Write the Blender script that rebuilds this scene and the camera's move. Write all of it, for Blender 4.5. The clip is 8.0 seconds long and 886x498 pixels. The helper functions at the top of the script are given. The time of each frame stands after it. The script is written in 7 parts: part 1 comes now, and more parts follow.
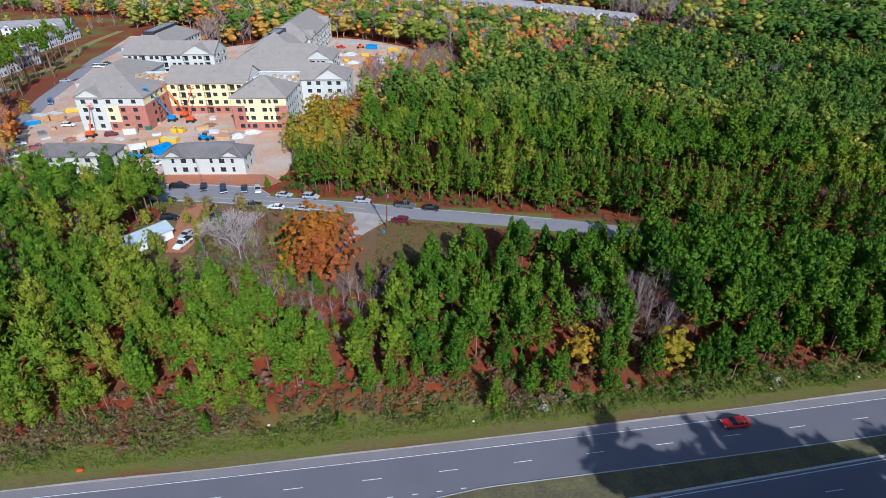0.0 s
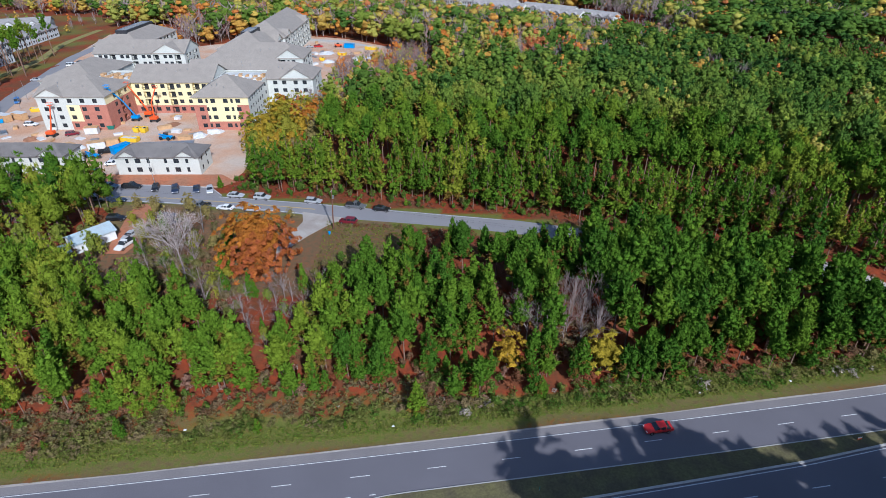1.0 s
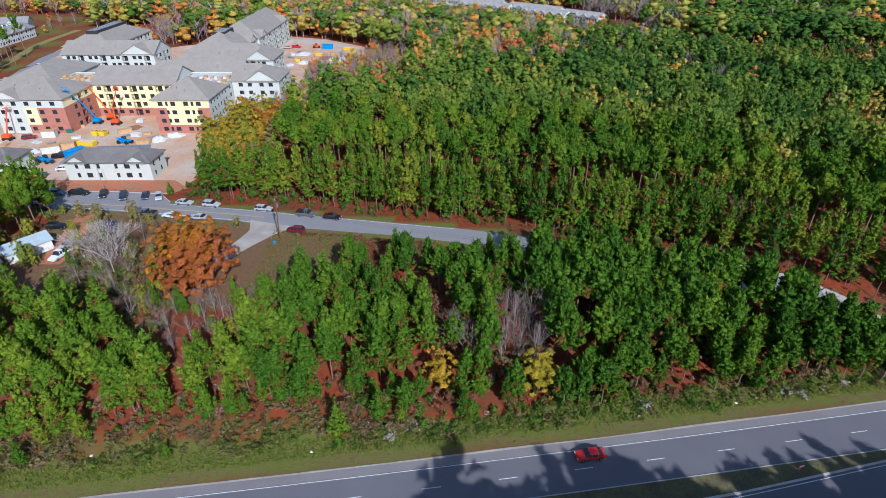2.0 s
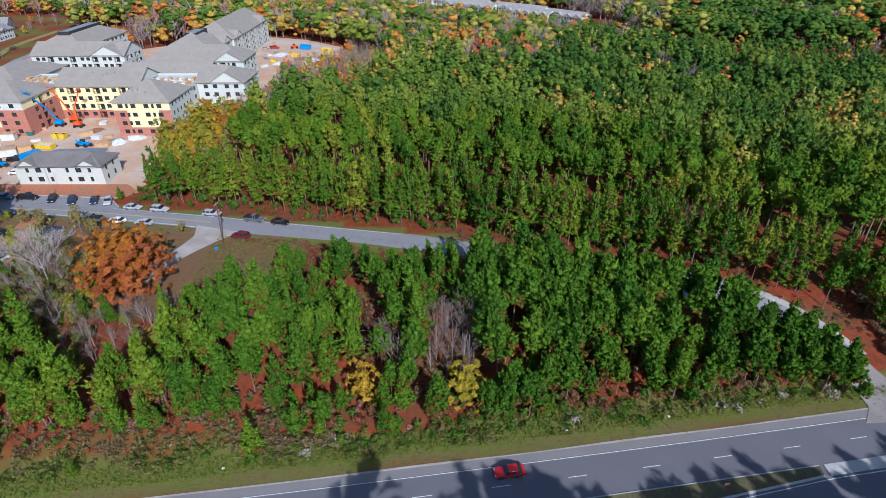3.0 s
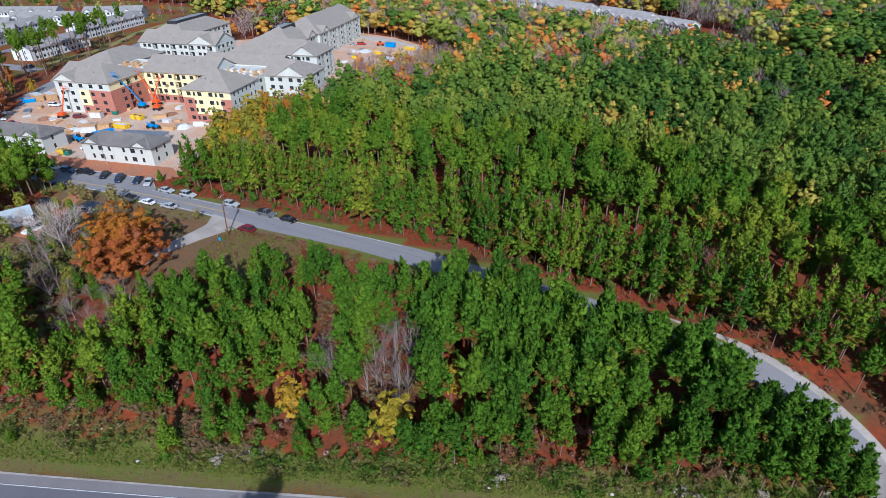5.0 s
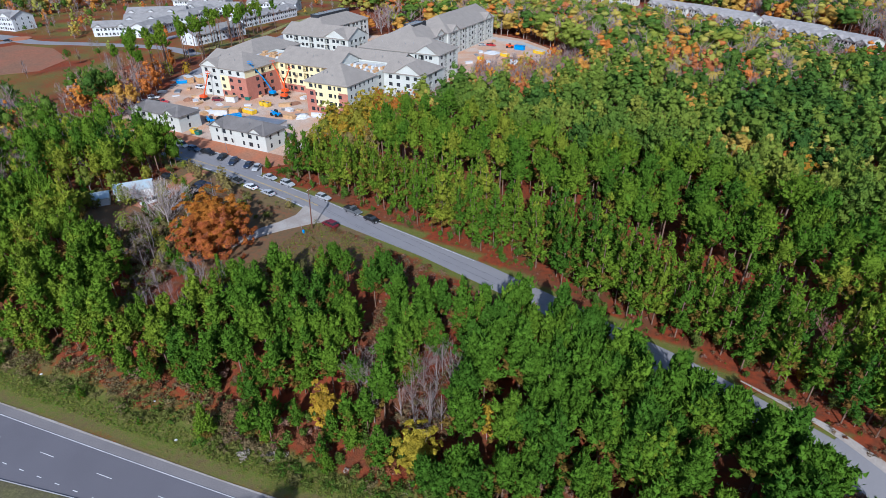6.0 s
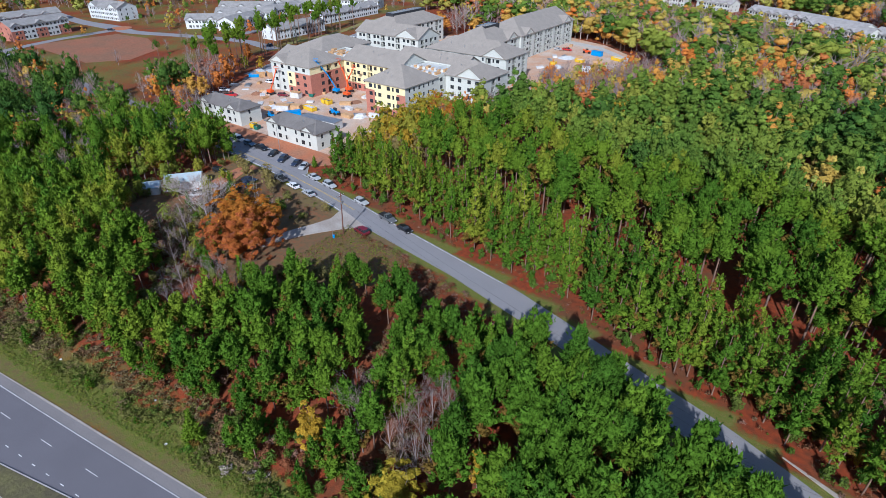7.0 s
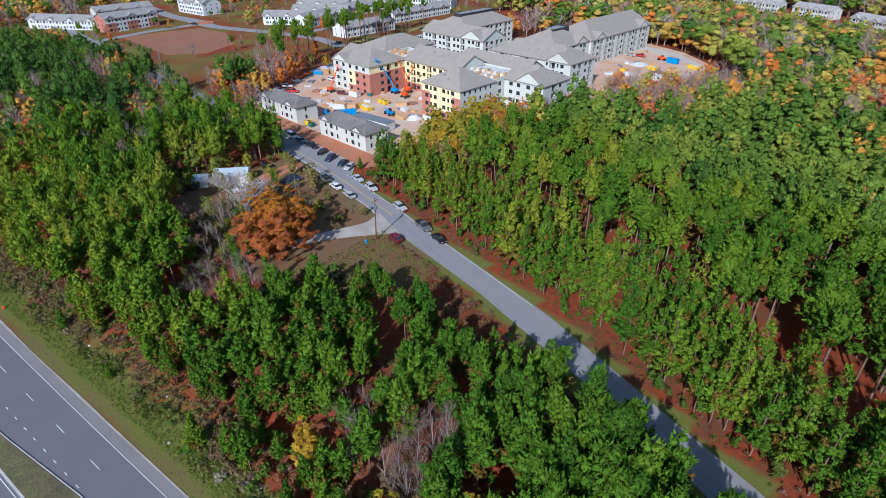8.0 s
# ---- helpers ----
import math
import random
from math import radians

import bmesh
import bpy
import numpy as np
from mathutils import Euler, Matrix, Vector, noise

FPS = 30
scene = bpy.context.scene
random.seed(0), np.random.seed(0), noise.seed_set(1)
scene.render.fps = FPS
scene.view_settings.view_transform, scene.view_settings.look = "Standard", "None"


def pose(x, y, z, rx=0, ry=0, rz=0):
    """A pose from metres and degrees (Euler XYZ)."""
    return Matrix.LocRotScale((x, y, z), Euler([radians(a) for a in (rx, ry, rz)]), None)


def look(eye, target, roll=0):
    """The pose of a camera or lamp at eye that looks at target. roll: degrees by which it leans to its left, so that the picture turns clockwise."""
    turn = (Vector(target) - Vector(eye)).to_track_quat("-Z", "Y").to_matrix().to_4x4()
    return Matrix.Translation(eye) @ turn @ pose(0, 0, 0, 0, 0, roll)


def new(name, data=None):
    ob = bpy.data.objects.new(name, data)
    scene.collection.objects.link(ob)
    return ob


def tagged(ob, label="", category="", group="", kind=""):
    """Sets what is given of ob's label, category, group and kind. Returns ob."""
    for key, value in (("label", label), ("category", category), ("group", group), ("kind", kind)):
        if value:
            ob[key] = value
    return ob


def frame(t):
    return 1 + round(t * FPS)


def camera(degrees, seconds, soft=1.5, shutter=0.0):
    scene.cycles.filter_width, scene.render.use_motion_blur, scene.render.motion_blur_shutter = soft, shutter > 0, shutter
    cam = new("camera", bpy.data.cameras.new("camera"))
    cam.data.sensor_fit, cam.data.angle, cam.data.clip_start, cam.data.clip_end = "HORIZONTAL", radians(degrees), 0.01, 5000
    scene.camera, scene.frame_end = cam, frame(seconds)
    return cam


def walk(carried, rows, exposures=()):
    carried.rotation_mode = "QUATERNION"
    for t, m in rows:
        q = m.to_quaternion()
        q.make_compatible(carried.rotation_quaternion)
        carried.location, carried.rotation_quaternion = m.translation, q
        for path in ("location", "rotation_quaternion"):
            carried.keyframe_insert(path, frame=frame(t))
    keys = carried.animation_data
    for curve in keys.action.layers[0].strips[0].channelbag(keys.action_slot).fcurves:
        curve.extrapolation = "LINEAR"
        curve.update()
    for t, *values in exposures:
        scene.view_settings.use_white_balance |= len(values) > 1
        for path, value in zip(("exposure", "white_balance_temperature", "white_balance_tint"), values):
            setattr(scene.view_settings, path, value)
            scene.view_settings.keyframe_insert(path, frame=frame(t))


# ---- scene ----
cam = camera(77.0, 8.0, soft=0.85)
METRES, EYE, TILT, LEAN, TURN = 106.6, 75.0, -31.0, 0.2, 0.0
ROWS = [
    (0.0, 0.0, 0.0, 0.0, 0.0, 0.0, -0.0),
    (0.5, 0.0653, 0.0009, -0.0005, 0.04, -0.06, 0.01),
    (1.0, 0.1289, 0.0127, 0.0055, 0.03, -0.1, -0.05),
    (1.5, 0.1886, 0.038, 0.0198, 0.04, -0.13, -0.12),
    (3.0, 0.3752, 0.0868, 0.047, 0.29, -0.24, -0.09),
    (3.5, 0.4397, 0.0991, 0.0551, 0.4, -0.23, -0.2),
    (4.0, 0.5029, 0.1143, 0.064, 1.47, -0.28, -0.84),
    (4.5, 0.5672, 0.1398, 0.0794, 4.48, -0.39, -2.68),
    (5.0, 0.613, 0.1731, 0.1003, 11.11, -0.94, -6.6),
    (5.2, 0.6284, 0.1889, 0.1099, 14.44, -1.39, -8.59),
    (6.3, 0.7013, 0.2896, 0.1703, 26.36, -3.87, -14.81),
    (6.5, 0.7106, 0.3095, 0.1822, 27.85, -4.29, -15.63),
    (7.0, 0.73, 0.3606, 0.2127, 32.2, -5.59, -17.71),
    (7.5, 0.745, 0.4164, 0.2443, 37.54, -7.34, -19.98),
    (8.0, 0.7493, 0.4413, 0.2583, 39.81, -8.15, -20.89),
]
walk(cam, [(t, pose(0, 0, EYE, TILT, LEAN, TURN) @ pose(METRES * x, METRES * y, METRES * z, 90 + pitch, roll, yaw)) for t, x, y, z, yaw, pitch, roll in ROWS],
     exposures=((0.0, 0.2, 5250, 12), (8.0, 0.2, 5250, 12)))

# ---- light ----
SUN_AZ, SUN_EL = 157.0, 34.0          # compass degrees from +y clockwise, elevation
world = bpy.data.worlds.new("sky")
scene.world = world
world.use_nodes = True
wn = world.node_tree.nodes
sky = wn.new("ShaderNodeTexSky")
sky.sky_type, sky.sun_disc = "NISHITA", False
sky.sun_elevation, sky.sun_rotation = radians(SUN_EL), radians(SUN_AZ)
world.node_tree.links.new(sky.outputs[0], wn["Background"].inputs[0])
wn["Background"].inputs[1].default_value = 0.10
sun = new("sun", bpy.data.lights.new("sun", "SUN"))
sun.data.energy, sun.data.angle, sun.data.color = 4.6, radians(0.9), (1.0, 0.93, 0.82)
sun_way = Vector((math.sin(radians(SUN_AZ)) * math.cos(radians(SUN_EL)), math.cos(radians(SUN_AZ)) * math.cos(radians(SUN_EL)), math.sin(radians(SUN_EL))))
sun.matrix_world = look(sun_way * 300, (0, 0, 0))
scene.view_settings.exposure = 0.0

rng = np.random.default_rng(7)


# ---- materials ----
def material(name, colour, rough=0.8, metal=0.0, spot=None, scale=1.0, amount=0.35, fine=12.0, bump=0.15, spec=0.3, translucent=0.0):
    """Principled surface with stains at one scale and grain at a finer one."""
    m = bpy.data.materials.new(name)
    m.use_nodes = True
    nt = m.node_tree
    n, l = nt.nodes, nt.links
    b = n["Principled BSDF"]
    b.inputs["Roughness"].default_value, b.inputs["Metallic"].default_value = rough, metal
    b.inputs["Specular IOR Level"].default_value = spec
    geo = n.new("ShaderNodeNewGeometry")
    big, small = n.new("ShaderNodeTexNoise"), n.new("ShaderNodeTexNoise")
    big.inputs["Scale"].default_value, small.inputs["Scale"].default_value = scale, scale * fine
    big.inputs["Detail"].default_value, small.inputs["Detail"].default_value = 4, 3
    l.new(geo.outputs["Position"], big.inputs["Vector"])
    l.new(geo.outputs["Position"], small.inputs["Vector"])
    ramp = n.new("ShaderNodeMapRange")
    ramp.inputs[1].default_value, ramp.inputs[2].default_value = 0.35, 0.65
    l.new(big.outputs[0], ramp.inputs[0])
    mix = n.new("ShaderNodeMix")
    mix.data_type = "RGBA"
    spot = spot or tuple(c * 0.6 for c in colour)
    mix.inputs[6].default_value, mix.inputs[7].default_value = (*colour, 1), (*spot, 1)
    mul = n.new("ShaderNodeMath")
    mul.operation, mul.inputs[1].default_value = "MULTIPLY", amount
    l.new(ramp.outputs[0], mul.inputs[0])
    l.new(mul.outputs[0], mix.inputs[0])
    grain = n.new("ShaderNodeMix")
    grain.data_type, grain.blend_type = "RGBA", "OVERLAY"
    grain.inputs[0].default_value = amount * 0.6
    l.new(mix.outputs[2], grain.inputs[6])
    l.new(small.outputs[0], grain.inputs[7])
    l.new(grain.outputs[2], b.inputs["Base Color"])
    if bump:
        bm = n.new("ShaderNodeBump")
        bm.inputs["Strength"].default_value, bm.inputs["Distance"].default_value = bump, 0.5 / scale / fine
        l.new(small.outputs[0], bm.inputs["Height"])
        l.new(bm.outputs[0], b.inputs["Normal"])
    return m


def leaf_material(name, stops, translucent=0.25, vary=0.5, fine=7.0, holes=0.45, tuft=2.2, dry=None):
    """Foliage: the hue runs along the stops by the tree's own tint, its value by the clump's; fine gaps break each spray into needles or leaves."""
    m = bpy.data.materials.new(name)
    m.use_nodes = True
    nt = m.node_tree
    n, l = nt.nodes, nt.links
    n.remove(n["Principled BSDF"])
    att, geo = n.new("ShaderNodeAttribute"), n.new("ShaderNodeNewGeometry")
    att.attribute_name = "tint"
    sep = n.new("ShaderNodeSeparateColor")
    l.new(att.outputs["Color"], sep.inputs[0])
    ramp = n.new("ShaderNodeValToRGB")
    e = ramp.color_ramp.elements
    while len(e) < len(stops):
        e.new(0.5)
    for i, c in enumerate(stops):
        e[i].position, e[i].color = i / max(1, len(stops) - 1), (*c, 1)
    l.new(sep.outputs[1], ramp.inputs[0])
    hue_out = ramp.outputs[0]
    if dry:
        old, blend = n.new("ShaderNodeMapRange"), n.new("ShaderNodeMix")
        old.inputs[1].default_value, old.inputs[2].default_value, old.inputs[3].default_value, old.inputs[4].default_value = 0.06, 0.18, 0.7, 0.0
        l.new(sep.outputs[0], old.inputs[0])
        blend.data_type, blend.inputs[7].default_value = "RGBA", (*dry, 1)
        l.new(old.outputs[0], blend.inputs[0])
        l.new(hue_out, blend.inputs[6])
        hue_out = blend.outputs[2]
    grain = n.new("ShaderNodeTexNoise")
    grain.inputs["Scale"].default_value, grain.inputs["Detail"].default_value = fine, 1.0
    l.new(geo.outputs["Position"], grain.inputs["Vector"])
    add = n.new("ShaderNodeMath")
    add.operation, add.inputs[1].default_value = "MULTIPLY_ADD", 1.6
    l.new(grain.outputs[0], add.inputs[0])
    l.new(sep.outputs[0], add.inputs[2])
    val = n.new("ShaderNodeMapRange")
    val.inputs[1].default_value, val.inputs[2].default_value = 0.45, 2.15
    val.inputs[3].default_value, val.inputs[4].default_value = 1 - vary, 1 + vary
    l.new(add.outputs[0], val.inputs[0])
    mul = n.new("ShaderNodeMix")
    mul.data_type, mul.blend_type, mul.clamp_result = "RGBA", "MULTIPLY", False
    mul.inputs[0].default_value = 1
    l.new(hue_out, mul.inputs[6])
    l.new(val.outputs[0], mul.inputs[7])
    d, t, mx = n.new("ShaderNodeBsdfDiffuse"), n.new("ShaderNodeBsdfTranslucent"), n.new("ShaderNodeMixShader")
    l.new(mul.outputs[2], d.inputs[0])
    l.new(mul.outputs[2], t.inputs[0])
    mx.inputs[0].default_value = translucent
    l.new(d.outputs[0], mx.inputs[1])
    l.new(t.outputs[0], mx.inputs[2])
    if tuft:
        lump, rel = n.new("ShaderNodeTexNoise"), n.new("ShaderNodeBump")
        lump.inputs["Scale"].default_value, lump.inputs["Detail"].default_value, lump.inputs["Roughness"].default_value = tuft, 2.0, 0.6
        l.new(geo.outputs["Position"], lump.inputs["Vector"])
        rel.inputs["Strength"].default_value, rel.inputs["Distance"].default_value = 0.7, 1.3 / tuft
        l.new(lump.outputs[0], rel.inputs["Height"])
        l.new(rel.outputs[0], d.inputs["Normal"])
        l.new(rel.outputs[0], t.inputs["Normal"])
    last = mx.outputs[0]
    if holes:
        clear, cut, edge = n.new("ShaderNodeBsdfTransparent"), n.new("ShaderNodeMixShader"), n.new("ShaderNodeMapRange")
        gap = n.new("ShaderNodeTexNoise")
        gap.inputs["Scale"].default_value, gap.inputs["Detail"].default_value = fine * 0.62, 1.0
        l.new(geo.outputs["Position"], gap.inputs["Vector"])
        edge.inputs[1].default_value, edge.inputs[2].default_value = holes - 0.015, holes + 0.015
        l.new(gap.outputs[0], edge.inputs[0])
        l.new(edge.outputs[0], cut.inputs[0])
        l.new(clear.outputs[0], cut.inputs[1])
        l.new(last, cut.inputs[2])
        last = cut.outputs[0]
    l.new(last, n["Material Output"].inputs[0])
    return m


ASPHALT = material("worn asphalt", (0.152, 0.143, 0.158), 0.85, spot=(0.12, 0.112, 0.123), scale=0.12, fine=60, amount=0.4, bump=0.05)
SHOULDER = material("pale shoulder asphalt", (0.225, 0.205, 0.20), 0.88, spot=(0.17, 0.155, 0.155), scale=0.15, fine=30, amount=0.5, bump=0.05)
ROADTAR = material("local road asphalt", (0.255, 0.245, 0.25), 0.85, spot=(0.20, 0.19, 0.195), scale=0.15, fine=60, amount=0.3, bump=0.05)
GRAVEL = material("pale gravel", (0.42, 0.38, 0.34), 0.95, spot=(0.27, 0.22, 0.18), scale=0.25, fine=14, amount=0.6)
APRON = material("worn concrete apron", (0.31, 0.275, 0.25), 0.95, spot=(0.21, 0.18, 0.16), scale=0.25, fine=14, amount=0.6)
SAND = material("graded construction sand", (0.52, 0.30, 0.18), 0.95, spot=(0.52, 0.43, 0.35), scale=0.09, fine=40, amount=0.95, bump=0.05)
CLAY = material("red clay", (0.42, 0.15, 0.07), 0.95, spot=(0.32, 0.17, 0.10), scale=0.15, fine=10, amount=0.7)
CONCRETE = material("pale concrete", (0.48, 0.46, 0.43), 0.9, scale=0.4, fine=12, amount=0.35)
LINE = material("white road paint", (0.75, 0.75, 0.73), 0.7, spot=(0.4, 0.4, 0.4), scale=0.8, amount=0.5, bump=0)
YELLOW_LINE = material("yellow road paint", (0.6, 0.42, 0.09), 0.7, scale=0.8, amount=0.5, bump=0)
GRASS = material("median grass", (0.13, 0.118, 0.05), 0.95, spot=(0.085, 0.07, 0.045), scale=0.3, fine=9, amount=0.8, bump=0.5)
LAWN = material("lawn grass", (0.20, 0.20, 0.05), 0.95, spot=(0.28, 0.2, 0.08), scale=0.2, fine=9, amount=0.8, bump=0.5)
WHITE = material("white painted siding", (0.53, 0.535, 0.485), 0.75, spot=(0.46, 0.47, 0.425), scale=0.3, amount=0.4, bump=0.03)
YELLOW = material("yellow sheathing", (0.74, 0.64, 0.36), 0.8, spot=(0.64, 0.55, 0.31), scale=0.3, amount=0.4, bump=0.03)
BRICK = material("red brick", (0.43, 0.175, 0.12), 0.9, spot=(0.33, 0.13, 0.095), scale=0.9, amount=0.6, bump=0.1)
SHINGLE = material("grey asphalt shingles", (0.30, 0.265, 0.225), 0.9, spot=(0.245, 0.215, 0.185), scale=0.35, fine=14, amount=0.6, bump=0.2)
SHINGLE_PALE = material("pale grey shingles", (0.36, 0.335, 0.315), 0.9, scale=0.35, fine=14, amount=0.5, bump=0.2)
SHINGLE_DARK = material("dark grey shingles", (0.185, 0.168, 0.155), 0.9, scale=0.35, fine=14, amount=0.5, bump=0.2)
ROOF_TOWN = material("grey town shingles", (0.29, 0.275, 0.26), 0.9, scale=0.35, fine=14, amount=0.5, bump=0.2)
SIDING = material("pale grey town siding", (0.62, 0.63, 0.62), 0.8, spot=(0.48, 0.50, 0.50), scale=0.12, amount=0.6, bump=0.03)
EARTH = material("bare brown earth", (0.29, 0.115, 0.06), 0.95, spot=(0.21, 0.115, 0.065), scale=0.06, fine=20, amount=0.8)
TPO = material("white roof membrane", (0.56, 0.56, 0.53), 0.6, scale=0.2, amount=0.3, bump=0.02)
TIMBER = material("raw framing lumber", (0.55, 0.34, 0.17), 0.85, scale=1.2, amount=0.5)
GLASS = material("dark window glass", (0.02, 0.025, 0.03), 0.08, spot=(0.05, 0.055, 0.06), scale=0.4, amount=0.6, bump=0, spec=0.6)
FRAME_W = material("white window frame", (0.75, 0.75, 0.74), 0.5, bump=0, amount=0.2)
FRAME_D = material("dark window frame", (0.035, 0.035, 0.04), 0.5, bump=0, amount=0.2)
METAL = material("galvanised metal", (0.4, 0.41, 0.42), 0.4, 0.7, amount=0.3, bump=0.02)
TYRE = material("black rubber", (0.02, 0.02, 0.02), 0.9, amount=0.3, bump=0)
BARK = material("pine bark", (0.23, 0.14, 0.095), 0.95, spot=(0.13, 0.09, 0.07), scale=1.5, amount=0.7, bump=0.4)
BARE = material("grey branches", (0.34, 0.27, 0.24), 0.95, spot=(0.22, 0.17, 0.16), scale=1.2, amount=0.6, bump=0.2)
POLE_WOOD = material("creosote pole wood", (0.16, 0.07, 0.045), 0.9, scale=1.5, amount=0.5)
WIRE = material("black cable", (0.02, 0.02, 0.02), 0.6, bump=0, amount=0.1)
PINE = leaf_material("pine needles", [(0.044, 0.104, 0.012), (0.076, 0.150, 0.013), (0.122, 0.192, 0.015), (0.205, 0.232, 0.021)], 0.12, 0.45, 5.0, 0.40, 2.6, (0.25, 0.12, 0.035))
# Distant copies: coarser grain, and aerial haze mixed into the paler, bluer colours.
PINE_HAZED = leaf_material("hazed distant pine needles", [(0.048, 0.104, 0.021), (0.085, 0.152, 0.024), (0.140, 0.202, 0.028), (0.232, 0.252, 0.037)], 0.12, 0.45, 3.8, 0.39, 2.2, (0.23, 0.125, 0.045))
LEAF_HAZED = leaf_material("hazed distant autumn leaves", [(0.24, 0.29, 0.06), (0.37, 0.34, 0.065), (0.46, 0.31, 0.06), (0.54, 0.185, 0.035), (0.37, 0.13, 0.06), (0.37, 0.26, 0.21)], 0.2, 0.42, 3.2, 0.38, 1.9)
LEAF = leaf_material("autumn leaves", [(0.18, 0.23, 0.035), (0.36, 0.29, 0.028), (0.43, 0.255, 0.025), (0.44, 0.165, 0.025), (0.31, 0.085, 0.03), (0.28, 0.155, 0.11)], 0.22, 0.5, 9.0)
SCRUB = leaf_material("scrub leaves", [(0.075, 0.145, 0.018), (0.16, 0.165, 0.04), (0.19, 0.135, 0.075), (0.21, 0.065, 0.028), (0.48, 0.49, 0.42)], 0.2, 0.5)
TWIG = leaf_material("bare twigs", [(0.20, 0.155, 0.15), (0.28, 0.225, 0.20), (0.25, 0.12, 0.10)], 0.0, 0.3, 7.0, 0.0, 0)
PALE_TWIG = leaf_material("pale bare twigs", [(0.36, 0.29, 0.27), (0.44, 0.37, 0.34), (0.40, 0.32, 0.28)], 0.0, 0.3, 7.0, 0.0, 0)
LEAF_DRY = leaf_material("dry olive-brown leaves", [(0.21, 0.20, 0.055), (0.26, 0.205, 0.07)], 0.2, 0.5, 9.0)
STRAWMAT = leaf_material("grass blades", [(0.105, 0.175, 0.020), (0.19, 0.195, 0.035), (0.20, 0.145, 0.055)], 0.3, 0.5, 7.0, 0.0, 0)


# ---- mesh helpers ----
def box(bm, x0, y0, z0, x1, y1, z1):
    v = [bm.verts.new((x, y, z)) for z in (z0, z1) for x, y in ((x0, y0), (x1, y0), (x1, y1), (x0, y1))]
    for f in ((3, 2, 1, 0), (4, 5, 6, 7), (0, 1, 5, 4), (1, 2, 6, 5), (2, 3, 7, 6), (3, 0, 4, 7)):
        bm.faces.new([v[i] for i in f])
    return v


def tube(bm, a, b, ra, rb, sides=8):
    """A tapered, closed rod from a to b."""
    a, b = Vector(a), Vector(b)
    d = (b - a).normalized()
    u = d.orthogonal().normalized()
    w = d.cross(u)
    rings = [[bm.verts.new(p + r * (math.cos(k * math.tau / sides) * u + math.sin(k * math.tau / sides) * w)) for k in range(sides)] for p, r in ((a, ra), (b, rb))]
    for k in range(sides):
        j = (k + 1) % sides
        bm.faces.new((rings[0][k], rings[0][j], rings[1][j], rings[1][k]))
    bm.faces.new(rings[0][::-1])
    bm.faces.new(rings[1])


def prism(bm, outline, z0, z1):
    """An outline in x, y raised from z0 to z1."""
    lo, hi = [[bm.verts.new((x, y, z)) for x, y in outline] for z in (z0, z1)]
    n = len(outline)
    for k in range(n):
        bm.faces.new((lo[k], lo[(k + 1) % n], hi[(k + 1) % n], hi[k]))
    bm.faces.new(lo[::-1])
    bm.faces.new(hi)


def finish(name, bm, mats):
    bmesh.ops.recalc_face_normals(bm, faces=bm.faces[:])
    me = bpy.data.meshes.new(name)
    bm.to_mesh(me)
    bm.free()
    for m in mats if isinstance(mats, (list, tuple)) else (mats,):
        me.materials.append(m)
    return me


def part(name, bm, mats, parent=None, label=""):
    me = bm if isinstance(bm, bpy.types.Mesh) else finish(name, bm, mats)
    ob = new(name, me)
    ob.parent = parent
    return tagged(ob, label)


def thing(name, m, label, category, group="", kind=""):
    """The empty base of a thing, at the pose m."""
    ob = new(name)
    ob.empty_display_size = 0.3
    ob.matrix_basis = m
    return tagged(ob, label, category, group, kind)


def raw_mesh(name, V, F, mats, index=None, tint=None, smooth=False):
    """A mesh from arrays: vertices, faces of one size, material per face and tint per vertex."""
    me = bpy.data.meshes.new(name)
    n, k = F.shape
    me.vertices.add(len(V))
    me.vertices.foreach_set("co", np.ascontiguousarray(V, dtype=np.float32).ravel())
    me.loops.add(n * k)
    me.loops.foreach_set("vertex_index", np.ascontiguousarray(F, dtype=np.int32).ravel())
    me.polygons.add(n)
    me.polygons.foreach_set("loop_start", np.arange(0, n * k, k, dtype=np.int32))
    if index is not None:
        me.polygons.foreach_set("material_index", np.ascontiguousarray(index, dtype=np.int32))
    for m in mats:
        me.materials.append(m)
    if tint is not None:
        a = me.attributes.new("tint", "BYTE_COLOR", "POINT")
        c = np.ones((len(V), 4), dtype=np.float32)
        c[:, :3] = tint
        a.data.foreach_set("color", c.ravel())
    me.update(calc_edges=True)
    me.shade_smooth() if smooth else me.shade_flat()
    return me


def inside(poly, x, y):
    """Which points lie in a polygon."""
    x, y = np.asarray(x, float), np.asarray(y, float)
    r = np.zeros(x.shape, bool)
    for (x0, y0), (x1, y1) in zip(poly, poly[1:] + poly[:1]):
        if y0 == y1:
            continue
        r ^= ((y0 > y) != (y1 > y)) & (x < (x1 - x0) * (y - y0) / (y1 - y0) + x0)
    return r


# ---- the lie of the land ----
def highway(x):
    """y of the northern edge line of the highway."""
    return 60.58 + 0.1373 * x + 0.000107 * np.clip(x, -250, 250) ** 2


def road_north(x):
    return np.interp(x, [-400, -160, -94, -66, -52, -37, -22, -8, 3.5, 33, 53, 64, 78, 102, 108.5, 114, 121], [170, 157, 151.2, 149.8, 147.8, 145.4, 142.9, 139.9, 138, 132.5, 126.9, 123.6, 119.8, 110.5, 107, 102.3, 94])


def road_south(x):
    return np.interp(x, [-400, -160, -85, -65, -45, -30, -15, 4, 17.5, 43.3, 61.8, 73.5, 99, 105, 110], [163, 150, 145.3, 143.4, 140.2, 137.6, 134.2, 131.2, 129, 122.7, 117.7, 113.8, 103.2, 98, 90])


